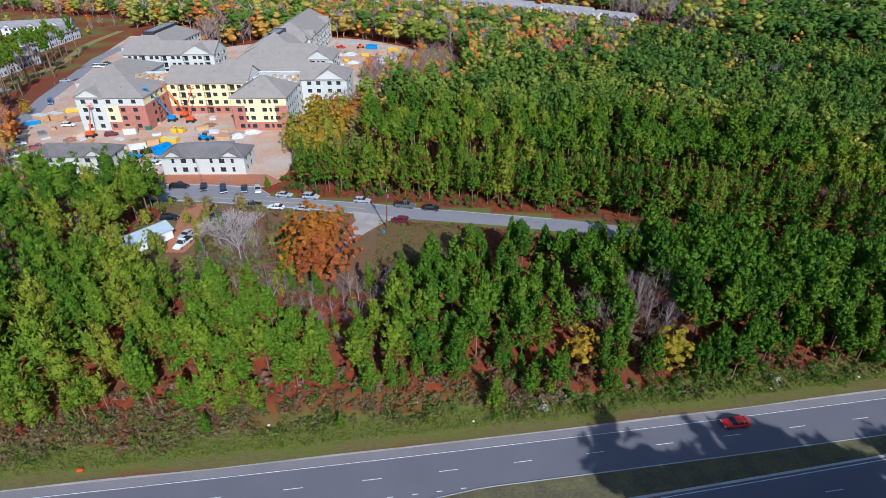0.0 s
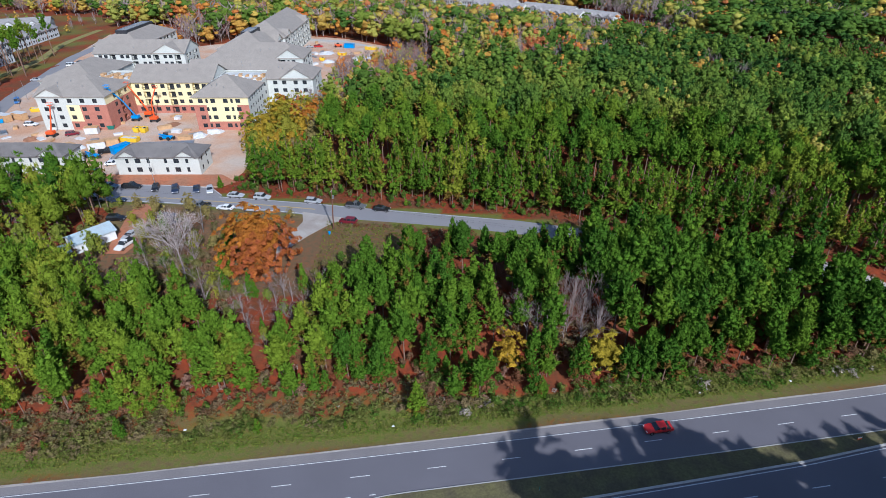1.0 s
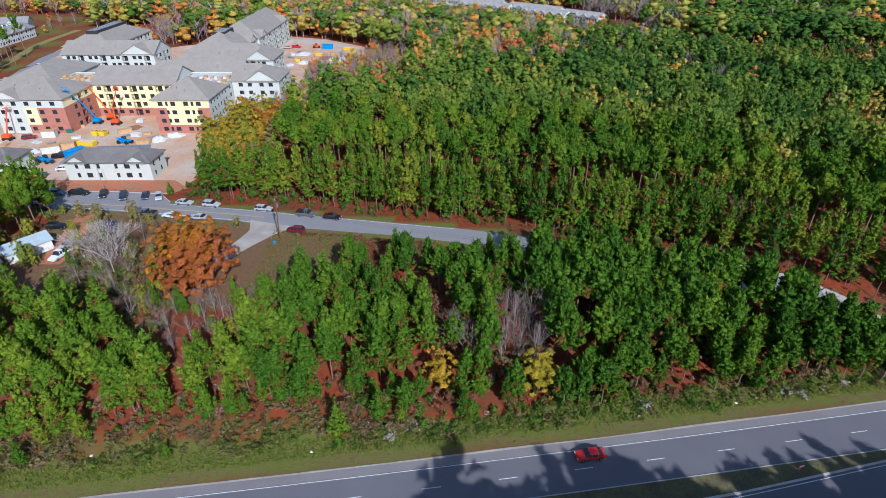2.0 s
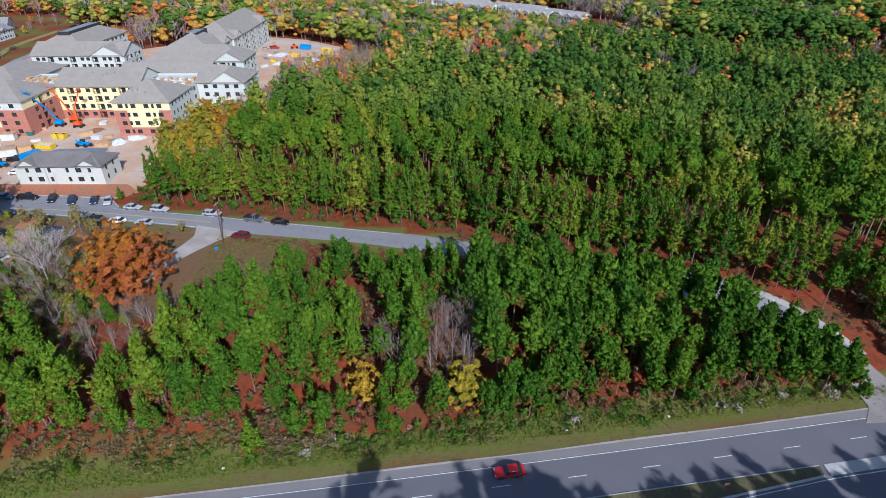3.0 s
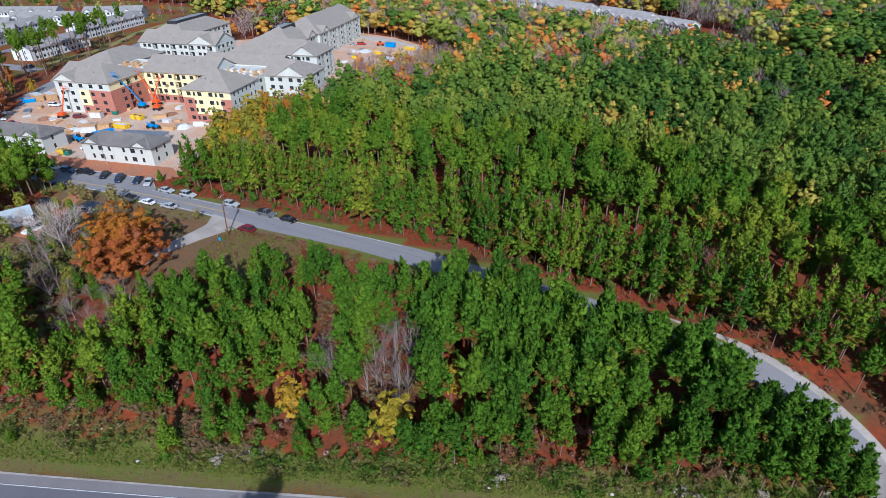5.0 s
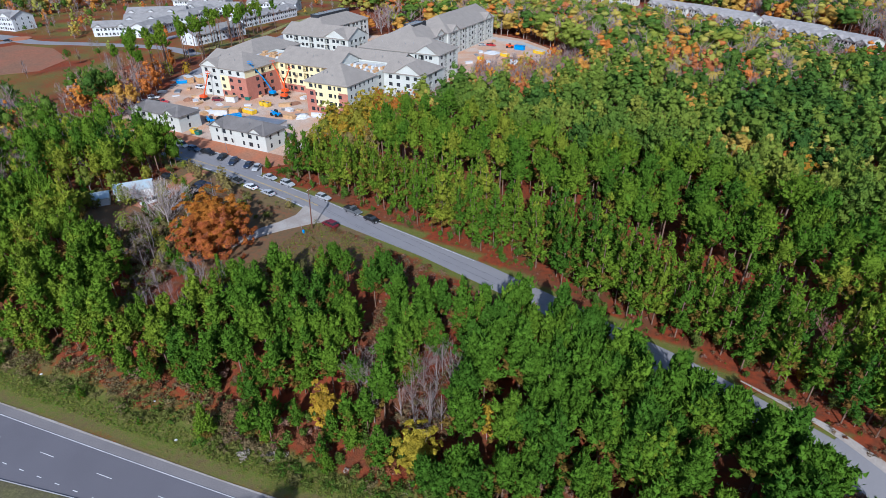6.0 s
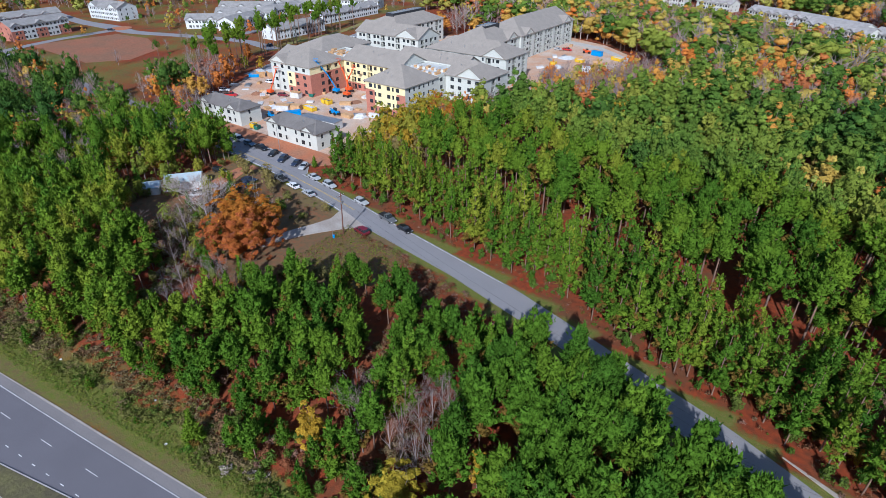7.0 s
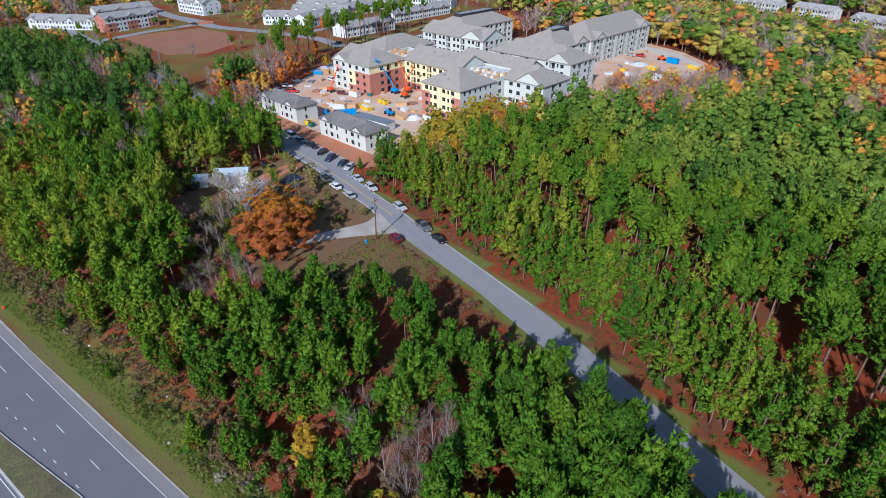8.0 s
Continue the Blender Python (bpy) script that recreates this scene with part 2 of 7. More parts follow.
def ground_z(x, y):
    s = np.clip((y - highway(x) - 4) / 36, 0, 1)
    return 4.5 * s * s * (3 - 2 * s)


CLEARING = [(-23, 138), (-8, 134), (8, 130), (6, 114), (0, 108), (-4, 102), (-9, 97), (-11, 87), (-15, 81), (-22, 79), (-29, 81), (-35, 89), (-44, 96), (-54, 95), (-64, 100), (-80, 104), (-93, 107), (-94, 112), (-84, 115), (-80, 123), (-80, 136), (-80, 146)]
SITE = [(-118, 157), (-53, 154), (-50, 165), (-52, 200), (-44, 222), (-34, 235), (-34, 268), (-42, 286), (-20, 306), (-12, 330), (-20, 358), (-50, 384), (-76, 394), (-112, 380), (-150, 352), (-200, 400), (-214, 402), (-200, 330), (-186, 282), (-181, 253), (-163, 209), (-146, 178), (-140, 160)]
TOWN = [(-203, 250), (-196, 330), (-214, 410), (-240, 470), (-520, 560), (-520, 60), (-400, 75), (-313, 118), (-286, 137), (-242, 151), (-200, 152), (-180, 153), (-172, 162), (-176, 174), (-186, 190), (-197, 208)]
EAST_ROWS = [(-110, 555), (-60, 548), (-10, 522), (50, 490), (100, 440), (140, 402), (170, 412), (160, 445), (120, 490), (60, 535), (0, 570), (-60, 595), (-110, 600)]
HOLE = [(19, 109), (24, 109), (26, 101), (29, 94), (29, 87), (25, 88), (21, 98)]
THICKET = [(38, 98), (43, 98), (46, 93), (46, 86), (40, 83), (34, 86), (36, 92)]
LONE = [(43.2, 80, 4.2), (25.5, 80.5, 3.2), (51, 88, 3.2), (43, 76, 4), (25.5, 76.5, 3.5), (-104, 80, 8), (36, 80, 3), (79, 106.4, 2)]
LOW = [(-52, 200), (-42, 200), (-24, 222), (-4, 238), (8, 248), (10, 300), (-4, 335), (-12, 330), (-20, 306), (-42, 286), (-34, 268), (-34, 235), (-44, 222)]
BEND = [(97, 114.5), (104, 113), (111, 110), (117, 106), (123, 100), (126, 93), (128, 76), (111, 76), (112, 84), (107, 88), (99, 91), (96, 98)]


def wood_mask(x, y):
    """Where trees may stand."""
    d = y - highway(x)
    ok = d > np.where(x > 14, 9.0, 13.5) + 1.5 * np.sin(x * 0.21)
    south = y < (road_north(x) + road_south(x)) / 2
    gap = np.interp(x, [-10, 4, 18, 30, 42, 52, 60, 72, 80, 88, 96], [20, 18, 15, 15, 11, 6.2, 5.2, 4.6, 4.2, 3.6, 3.0])
    ok &= ~(south & (y > road_south(x) - gap) & (x < 112) & (x > -12))
    ok &= ~(south & (y > road_south(x) - 3) & (x < 112))
    gap = np.interp(x, [-50, 0, 20, 60, 100], [4.5, 5.0, 4.2, 4.6, 4.0])
    ok &= ~(~south & (y < road_north(x) + gap) & (x < 118))
    for poly in (CLEARING, SITE, TOWN, EAST_ROWS, HOLE, THICKET, BEND, LOW):
        ok &= ~inside(poly, x, y)
    for cx, cy, r in LONE:
        ok &= np.hypot(x - cx, y - cy) > r
    return ok


# ---- ground: one sheet to the horizon ----
def steps(lo, hi, fine):
    a = np.arange(lo, hi + 0.01, fine)
    out = np.array([20, 60, 150, 400, 1000, 2500, 4000.0])
    return np.concatenate((lo - out[::-1], a, hi + out))


gx, gy = steps(-460, 200, 3.3), steps(20, 640, 3.3)
GX, GY = np.meshgrid(gx, gy)
wob = np.array([noise.noise((x * 0.05, y * 0.05, 0)) for x, y in zip(GX.ravel(), GY.ravel())]).reshape(GX.shape)
GZ = ground_z(GX, GY) + np.where(GY - highway(GX) > 12, 0.25 * wob, 0) * np.where(inside(SITE, GX, GY) | inside(CLEARING, GX, GY) | inside(TOWN, GX, GY), 0, 1)
near_road = (GY > road_south(GX) - 4) & (GY < road_north(GX) + 9) & (GX < 125)
GZ = np.where(near_road, ground_z(GX, GY), GZ) - 0.06
D = GY - highway(GX)
grass = (0.35 + 0.6 * np.clip((D - 0.2) / 5, 0, 1) + 0.35 * wob) * (D > 0.2) * np.clip((11 - D) / 3, 0, 1)
grass = np.clip(grass, 0, 1)
grass = np.maximum(grass, inside(CLEARING, GX, GY) * np.clip(0.12 + 0.8 * wob + 0.35 * (GX > -14), 0.0, 1) * np.clip((GY - 106) / 5, 0, 1))
grass = np.maximum(grass, np.where(inside(TOWN, GX, GY), 0.42 + 0.3 * wob, 0))
grass = np.maximum(grass, 0.7 * ((GY > road_south(GX) - 3.5) & (GY < road_north(GX) + 2.5) & (GX < 118)))
grass = np.maximum(grass, 0.45 * (np.clip((D - 9) / 2, 0, 1) * np.clip((17 - D) / 3, 0, 1)) * (GX < 14))
bare = np.clip((3.2 - np.abs(D - 2.6)) / 1.5, 0, 1) * 0.5
bare = np.maximum(bare, 0.40 * np.clip((D - 8) / 2, 0, 1) * np.clip((16 - D) / 3, 0, 1) * (GX < 14))
bare = np.maximum(bare, 0.6 * inside(CLEARING, GX, GY) * (GY > 99))
bare = np.maximum(bare, np.where(inside(SITE, GX, GY), 1, 0))
nx_, ny_ = len(gx), len(gy)
idx = np.arange(nx_ * ny_).reshape(ny_, nx_)
GF = np.stack((idx[:-1, :-1], idx[:-1, 1:], idx[1:, 1:], idx[1:, :-1]), -1).reshape(-1, 4)


def ground_material():
    m = bpy.data.materials.new("forest floor and verge")
    m.use_nodes = True
    nt = m.node_tree
    n, l = nt.nodes, nt.links
    b = n["Principled BSDF"]
    b.inputs["Roughness"].default_value, b.inputs["Specular IOR Level"].default_value = 0.95, 0.1
    att, geo = n.new("ShaderNodeAttribute"), n.new("ShaderNodeNewGeometry")
    att.attribute_name = "tint"
    sep = n.new("ShaderNodeSeparateColor")
    l.new(att.outputs["Color"], sep.inputs[0])

    def noise_at(scale, detail=4):
        t = n.new("ShaderNodeTexNoise")
        t.inputs["Scale"].default_value, t.inputs["Detail"].default_value = scale, detail
        l.new(geo.outputs["Position"], t.inputs["Vector"])
        return t.outputs[0]

    def mixed(fac, a, c):
        x = n.new("ShaderNodeMix")
        x.data_type = "RGBA"
        for sock, v in ((x.inputs[0], fac), (x.inputs[6], a), (x.inputs[7], c)):
            if isinstance(v, tuple):
                sock.default_value = (*v, 1)
            else:
                l.new(v, sock)
        return x.outputs[2]

    def sharpen(v, lo, hi):
        r = n.new("ShaderNodeMapRange")
        r.inputs[1].default_value, r.inputs[2].default_value = lo, hi
        l.new(v, r.inputs[0])
        return r.outputs[0]

    def plus(a, v, k):
        x = n.new("ShaderNodeMath")
        x.operation, x.inputs[1].default_value = "MULTIPLY_ADD", k
        l.new(v, x.inputs[0])
        l.new(a, x.inputs[2])
        return x.outputs[0]

    n1, n2, n3 = noise_at(0.12), noise_at(0.9), noise_at(5.0)
    straw = mixed(sharpen(n2, 0.35, 0.65), (0.27, 0.055, 0.020), (0.15, 0.042, 0.020))
    straw = mixed(sharpen(n1, 0.45, 0.7), straw, (0.13, 0.065, 0.032))
    green = mixed(sharpen(n2, 0.35, 0.65), (0.135, 0.155, 0.028), (0.19, 0.150, 0.048))
    green = mixed(sharpen(n3, 0.4, 0.7), green, (0.09, 0.125, 0.02))
    dirt = mixed(sharpen(n2, 0.35, 0.65), (0.20, 0.130, 0.068), (0.14, 0.095, 0.05))
    c = mixed(sharpen(plus(plus(sep.outputs[0], n2, 0.5), n3, 0.3), 0.72, 1.02), straw, green)
    c = mixed(sharpen(plus(sep.outputs[1], n2, 0.5), 0.6, 0.9), c, dirt)
    l.new(c, b.inputs["Base Color"])
    bm = n.new("ShaderNodeBump")
    bm.inputs["Strength"].default_value, bm.inputs["Distance"].default_value = 0.7, 0.15
    l.new(n3, bm.inputs["Height"])
    l.new(bm.outputs[0], b.inputs["Normal"])
    return m


ground = new("ground", raw_mesh("ground", np.stack((GX.ravel(), GY.ravel(), GZ.ravel()), 1), GF, [ground_material()],
                                tint=np.stack((grass.ravel(), bare.ravel(), np.zeros(GX.size)), 1)))
tagged(ground, "rolling ground of red pine straw and dry grass", "ground", kind="structure")


def strip(name, xs, lo, hi, lift, mat, label, category, zf=ground_z):
    """A road-like sheet between two lines y = lo(x) and y = hi(x), with a little thickness at its edges."""
    xs = np.asarray(xs, float)
    rows = []
    n_cross = 5
    for k in range(n_cross):
        f = k / (n_cross - 1)
        y = lo(xs) * (1 - f) + hi(xs) * f
        rows.append(np.stack((xs, y, zf(xs, y) + lift), 1))
    under = [rows[0] - [0, 0, 0.3], *rows, rows[-1] - [0, 0, 0.3]]
    V = np.concatenate(under)
    w = len(xs)
    i = np.arange(len(under) * w).reshape(len(under), w)
    F = np.stack((i[:-1, :-1], i[:-1, 1:], i[1:, 1:], i[1:, :-1]), -1).reshape(-1, 4)
    return tagged(new(name, raw_mesh(name, V, F, [mat])), label, category, kind="structure")


def offset(d):
    return lambda x: highway(x) + d


LONG = np.concatenate(([-1500, -900, -600], np.arange(-450, 451, 6), [600, 900, 1500]))
strip("road_highway", LONG, offset(-30), offset(1.75), 0.0, ASPHALT, "grey worn asphalt highway with two lanes each way", "road")


def median_north(x):
    return highway(x) + np.interp(x, [-60, -18, 6, 200], [-10.6, -9.9, -7.3, -7.4])


def median_south(x):
    return highway(x) + np.interp(x, [-60, -8, 30, 71, 99, 200], [-13.2, -13, -12.5, -11.3, -9.4, -9.2])


def kerbed_island(name, x0, x1, label, mat, kerb_mat):
    xs = np.arange(x0, x1 + 0.1, 3.0)
    strip(name, xs, lambda x: median_south(x) + 0.35, lambda x: median_north(x) - 0.2, 0.16, mat, label, "median")
    strip("kerb_north", xs, lambda x: median_north(x) - 0.2, median_north, 0.14, kerb_mat, "pale concrete kerb along the median", "kerb")
    strip("kerb_south", xs, median_south, lambda x: median_south(x) + 0.35, 0.14, kerb_mat, "pale concrete kerb along the median", "kerb")


kerbed_island("median", -301, 98.9, "narrow grass median between concrete kerbs", GRASS, CONCRETE)
strip("median_nose", np.arange(98.9, 150, 3), median_south, median_north, 0.09, CONCRETE, "flat pale concrete end of the median", "median")
strip("road_shoulder", LONG, offset(0.2), offset(1.78), 0.005, SHOULDER, "pale worn asphalt shoulder of the highway", "road")
strip("road_shoulder_edge", LONG, offset(1.74), lambda x: highway(x) + 2.05 + 0.08 * np.sin(x * 0.9) + 0.06 * np.sin(x * 2.3), 0.012, GRAVEL, "crumbling pale gravel edge of the highway", "road")
strip("edge_line", LONG, offset(-0.05), offset(0.05), 0.012, LINE, "solid white edge line on the highway", "road marking")
strip("edge_line", np.arange(-200, 300, 3.0), lambda x: median_south(x) - 0.5, lambda x: median_south(x) - 0.38, 0.012, LINE, "pale line beside the median kerb", "road marking")


def dash_row(d, x0, x1, period, length, width, label):
    bm = bmesh.new()
    box(bm, -length / 2, -width / 2, 0, length / 2, width / 2, 0.012)
    me = finish("lane_dash", bm, LINE)
    x = x0
    while x < x1:
        ob = new("lane_dash", me)
        s = 0.1373 + 0.000214 * x
        ob.matrix_basis = pose(x, float(highway(x)) + d, 0.003, rz=math.degrees(math.atan(s)))
        tagged(ob, label, "road marking", "lane dashes", "structure")
        x += period


dash_row(-3.5, 1.6 - 12.0 * 9, 200, 12.0 * 0.991, 3.0, 0.10, "white lane dash on the highway")
dash_row(-7.0, -60, 4, 3.7, 0.9, 0.13, "short white turn lane dot on the highway")
dash_row(-15.6, -60, 140, 11.9, 3.0, 0.13, "white lane dash on the far carriageway")

# local road, bays and drives
WESTX = np.concatenate(([-400, -250], np.arange(-160, 106, 3.0), [107, 108.5, 110]))
strip("road_local", WESTX, road_south, road_north, 0.03, ROADTAR, "grey two-lane local road with worn edges", "road")


def bay_north(x):
    return np.interp(x, [-125, -97, -71, -56, -51], [157.5, 156, 155.4, 153.6, 148.2])


strip("parking_bay", np.arange(-125, -50, 2.0), lambda x: road_north(x) - 0.05, bay_north, 0.034, ROADTAR, "asphalt parking bay beside the local road", "parking bay")
strip("kerb_bay", np.arange(-125, -50, 2.0), bay_north, lambda x: bay_north(x) + 0.25, 0.15, CONCRETE, "pale concrete kerb along the parking bay", "kerb")
strip("edge_line", np.arange(-52, 32, 3.0), lambda x: road_north(x) - 0.42, lambda x: road_north(x) - 0.33, 0.045, LINE, "thin white edge line on the local road", "road marking")
strip("edge_line", np.arange(-85, -24, 3.0), lambda x: road_south(x) + 0.3, lambda x: road_south(x) + 0.45, 0.045, LINE, "thin white edge line on the local road", "road marking")
for o in (-0.14, 0.14):
    strip("centre_line", np.arange(-85, -19, 3.0), lambda x, o=o: (road_north(x) + road_south(x)) / 2 + o - 0.05, lambda x, o=o: (road_north(x) + road_south(x)) / 2 + o + 0.05, 0.045, YELLOW_LINE, "double yellow centre line on the local road", "road marking")


def ribbon(name, line, widths, lift, mat, label, category):
    """A sheet along a bent centre line of few points, smoothed."""
    line, widths = np.array(line, float), np.array(widths, float)
    t = np.linspace(0, len(line) - 1, len(line) * 6)
    k = np.arange(len(line))
    p = np.stack([np.interp(t, k, line[:, 0]), np.interp(t, k, line[:, 1])], 1)
    for _ in range(6):
        p[1:-1] = (p[:-2] + 2 * p[1:-1] + p[2:]) / 4
    w = np.interp(t, k, widths)
    g = np.gradient(p, axis=0)
    g /= np.linalg.norm(g, axis=1)[:, None]
    nrm = np.stack((-g[:, 1], g[:, 0]), 1)
    rows = [p + nrm * (w * f)[:, None] for f in (-0.5, -0.25, 0, 0.25, 0.5)]
    rows = [np.column_stack((r, ground_z(r[:, 0], r[:, 1]) + lift)) for r in rows]
    under = [rows[0] - [0, 0, 0.3], *rows, rows[-1] - [0, 0, 0.3]]
    i = np.arange(len(under) * len(p)).reshape(len(under), len(p))
    F = np.stack((i[:-1, :-1], i[1:, :-1], i[1:, 1:], i[:-1, 1:]), -1).reshape(-1, 4)[:, ::-1]
    return tagged(new(name, raw_mesh(name, np.concatenate(under), F, [mat])), label, category, kind="structure")


ribbon("road_bend", [(98, 109), (105, 104.5), (111, 99.5), (115, 94), (116, 92)], [7.4, 7.4, 7.4, 7, 7], 0.055, ROADTAR, "grey worn asphalt bend of the local road", "road")
ribbon("road_junction", [(115.6, 92.8), (117.5, 87), (118.6, 80), (118.8, 76.5)], [7, 7, 10, 16], 0.06, APRON, "pale worn apron where the bend meets the highway", "road")
ribbon("road_shoulder", [(86, 118.6), (96.5, 114.6), (101.2, 112.4), (107.4, 108.4), (113.6, 103.1), (118.4, 96.4), (120.2, 92)], [0.2, 1.0, 1.6, 2.0, 2.0, 2.0, 2.2], 0.05, GRAVEL, "pale gravel shoulder along the bend", "road")
ribbon("drive_gravel", [(-19, 136), (-20.5, 131), (-23, 126), (-26, 120), (-28, 112)], [13, 7, 5, 4, 3], 0.04, GRAVEL, "pale gravel drive off the local road", "drive")
ribbon("drive_yard", [(-70, 143), (-70, 136), (-68, 130), (-66, 122), (-66, 116)], [6, 5, 6, 7, 5], 0.03, CLAY, "bare clay yard drive beside the shed", "drive")


def sheet(name, outline, z, mat, label, category):
    bm = bmesh.new()
    prism(bm, outline, z - 0.3, z)
    bmesh.ops.triangulate(bm, faces=bm.faces[:])
    return tagged(part(name, bm, mat), label, category, kind="structure")


sheet("ground_site", SITE, 4.52, SAND, "pale graded sand of the building site", "ground")
sheet("ground_verge", [(-140, 160), (-118, 157.4), (-53, 154.6), (-50, 158), (-56, 163.5), (-108, 164), (-138, 166)], 4.56, CLAY, "bare red clay verge before the white houses", "ground")
sheet("road_site", [(-168, 205), (-183, 250), (-190, 282), (-202, 330), (-206, 398), (-199, 398), (-195, 330), (-182.5, 282), (-175.5, 250), (-161, 207)], 4.56, ROADTAR, "new asphalt access road round the building site", "road")
sheet("parking_east", [(-76, 386), (-50, 378), (-24, 356), (-27, 352), (-50, 372), (-74, 378)], 4.56, CONCRETE, "pale concrete access lane of the building site", "road")


# ---- trees: shapes as arrays (triangles, tint) ----
def spray(centres, sizes, per, out, r, wide=0.42, wild=0.62, lean=0.45):
    """Puffs of leaf pieces round the centres, lying on small uneven balls; out: the way each puff faces."""
    n = len(centres)
    way = r.normal(size=(n, per, 3)) * wild + out[:, None, :] * lean + [0, 0, 0.25]
    way /= np.linalg.norm(way, axis=2)[..., None] + 1e-9
    face = way + r.normal(size=(n, per, 3)) * wild * 0.6
    face /= np.linalg.norm(face, axis=2)[..., None] + 1e-9
    side = np.cross(face, r.normal(size=(n, per, 3)))
    side /= np.linalg.norm(side, axis=2)[..., None] + 1e-9
    along = np.cross(side, face)
    s = sizes[:, None, None] * r.uniform(0.7, 1.25, (n, per, 1))
    c = centres[:, None, :] + way * s * 0.75
    V = np.stack((c - side * s * wide - along * s * 0.4, c + side * s * wide - along * s * 0.4, c + along * s * 0.75), 2)
    clump = np.repeat(r.uniform(0, 1, n), per * 3)
    return V.reshape(-1, 3), clump


ICO = np.array([(0, s, t * 1.618) for s in (-1, 1) for t in (-1, 1)] + [(s, t * 1.618, 0) for s in (-1, 1) for t in (-1, 1)] + [(t * 1.618, 0, s) for s in (-1, 1) for t in (-1, 1)], float) / 1.902
ICO_F = np.array([(a, b, c) for a in range(12) for b in range(a + 1, 12) for c in range(b + 1, 12)
                  if all(np.linalg.norm(ICO[p] - ICO[q]) < 1.1 for p, q in ((a, b), (b, c), (a, c)))])


ICO_F = np.array([(a, b, c) if np.dot(np.cross(ICO[b] - ICO[a], ICO[c] - ICO[a]), ICO[a]) > 0 else (a, c, b) for a, b, c in ICO_F])


def rod_arrays(a, b, ra, rb, sides=4):
    """Tapered rods between rows of a and b, as triangles."""
    a, b = np.atleast_2d(a), np.atleast_2d(b)
    d = b - a
    d /= np.linalg.norm(d, axis=1)[:, None] + 1e-9
    u = np.cross(d, np.where(np.abs(d[:, 2:3]) > 0.9, [[1.0, 0, 0]], [[0, 0, 1.0]]))
    u /= np.linalg.norm(u, axis=1)[:, None] + 1e-9
    w = np.cross(d, u)
    ang = np.arange(sides) * math.tau / sides
    ring = np.cos(ang)[None, :, None] * u[:, None, :] + np.sin(ang)[None, :, None] * w[:, None, :]
    A = a[:, None, :] + ring * np.reshape(ra, (-1, 1, 1))
    B = b[:, None, :] + ring * np.reshape(rb, (-1, 1, 1))
    A2, B2 = np.roll(A, -1, 1), np.roll(B, -1, 1)
    return np.concatenate((np.stack((A, A2, B2), 2).reshape(-1, 3), np.stack((A, B2, B), 2).reshape(-1, 3)))


def ball(level):
    """A subdivided icosahedron: unit directions and faces."""
    P, F = [tuple(p) for p in ICO], ICO_F
    for _ in range(level):
        at, G = {}, []

        def half(i, j):
            key = (min(i, j), max(i, j))
            if key not in at:
                m = (np.array(P[i]) + np.array(P[j])) / 2
                at[key] = len(P)
                P.append(tuple(m / np.linalg.norm(m)))
            return at[key]

        for i, j, k in F:
            x, y, z = half(i, j), half(j, k), half(k, i)
            G += [(i, x, z), (x, j, y), (z, y, k), (x, y, z)]
        F = np.array(G)
    return np.array(P), np.array(F)


BALLS = [ball(k) for k in range(4)]


def lobed(r, level, lobes, depth, width):
    """Directions of a ball and how far each reaches, in rounded lobes with creases between them."""
    D, F = BALLS[level]
    k = np.arange(lobes) + 0.5
    up = 1 - 2 * k / lobes
    ang = k * 2.39996 + r.normal(0, 0.3, lobes)
    U = np.stack((np.sqrt(1 - up * up) * np.cos(ang), np.sqrt(1 - up * up) * np.sin(ang), up), 1) + r.normal(0, 0.12, (lobes, 3))
    U /= np.linalg.norm(U, axis=1)[:, None]
    near = D @ U.T
    tall = r.uniform(0.55, 1.25, lobes)
    bump = tall[None] * np.exp((near - 1) / width)
    reach = 1 - depth + depth * bump.max(1) * 1.3 + r.normal(0, depth * 0.10, len(D))
    return D, F, reach, bump.argmax(1), r.uniform(0, 1, lobes)


def shell(D, F, P, which, tone, r, bits, size, per, wide=0.5, inner=0.72):
    """A crown on the ball's faces: a closed core, and sprays of foliage standing round it."""
    axis = np.stack((np.full(len(P), P[:, 0].mean()), np.full(len(P), P[:, 1].mean()), P[:, 2] * 0.94 + P[:, 2].mean() * 0.06), 1)
    core = axis + (P - axis) * inner
    V = core[F.ravel()]
    clump = (tone[which] * 0.6 + r.uniform(0, 0.4, len(P)))[F.ravel()]
    if bits:
        f = F[r.integers(0, len(F), bits)]
        w = r.dirichlet((1, 1, 1), bits)
        k = r.uniform(inner, 1.05, (bits, 1))
        full, mid = (P[f] * w[..., None]).sum(1), (axis[f] * w[..., None]).sum(1)
        c = mid + (full - mid) * k
        n = full - mid
        n /= np.linalg.norm(n, axis=1)[:, None] + 1e-9
        S, k = spray(c, size * r.uniform(0.7, 1.3, bits), per, n + [0, 0, 0.5], r, wide)
        V, clump = np.concatenate((V, S)), np.concatenate((clump, k))
    return V, clump


def puffs(C, S, tone, r, flat=0.85):
    """Uneven closed balls at the places C, of the half-widths S: the dense heart of a crown."""
    n = len(C)
    W = C[:, None, :] + ICO[None] * [1, 1, flat] * r.uniform(0.70, 1.28, (n, 12, 1)) * S[:, None, None]
    return W[:, ICO_F].reshape(-1, 3), np.repeat(tone, len(ICO_F) * 3)


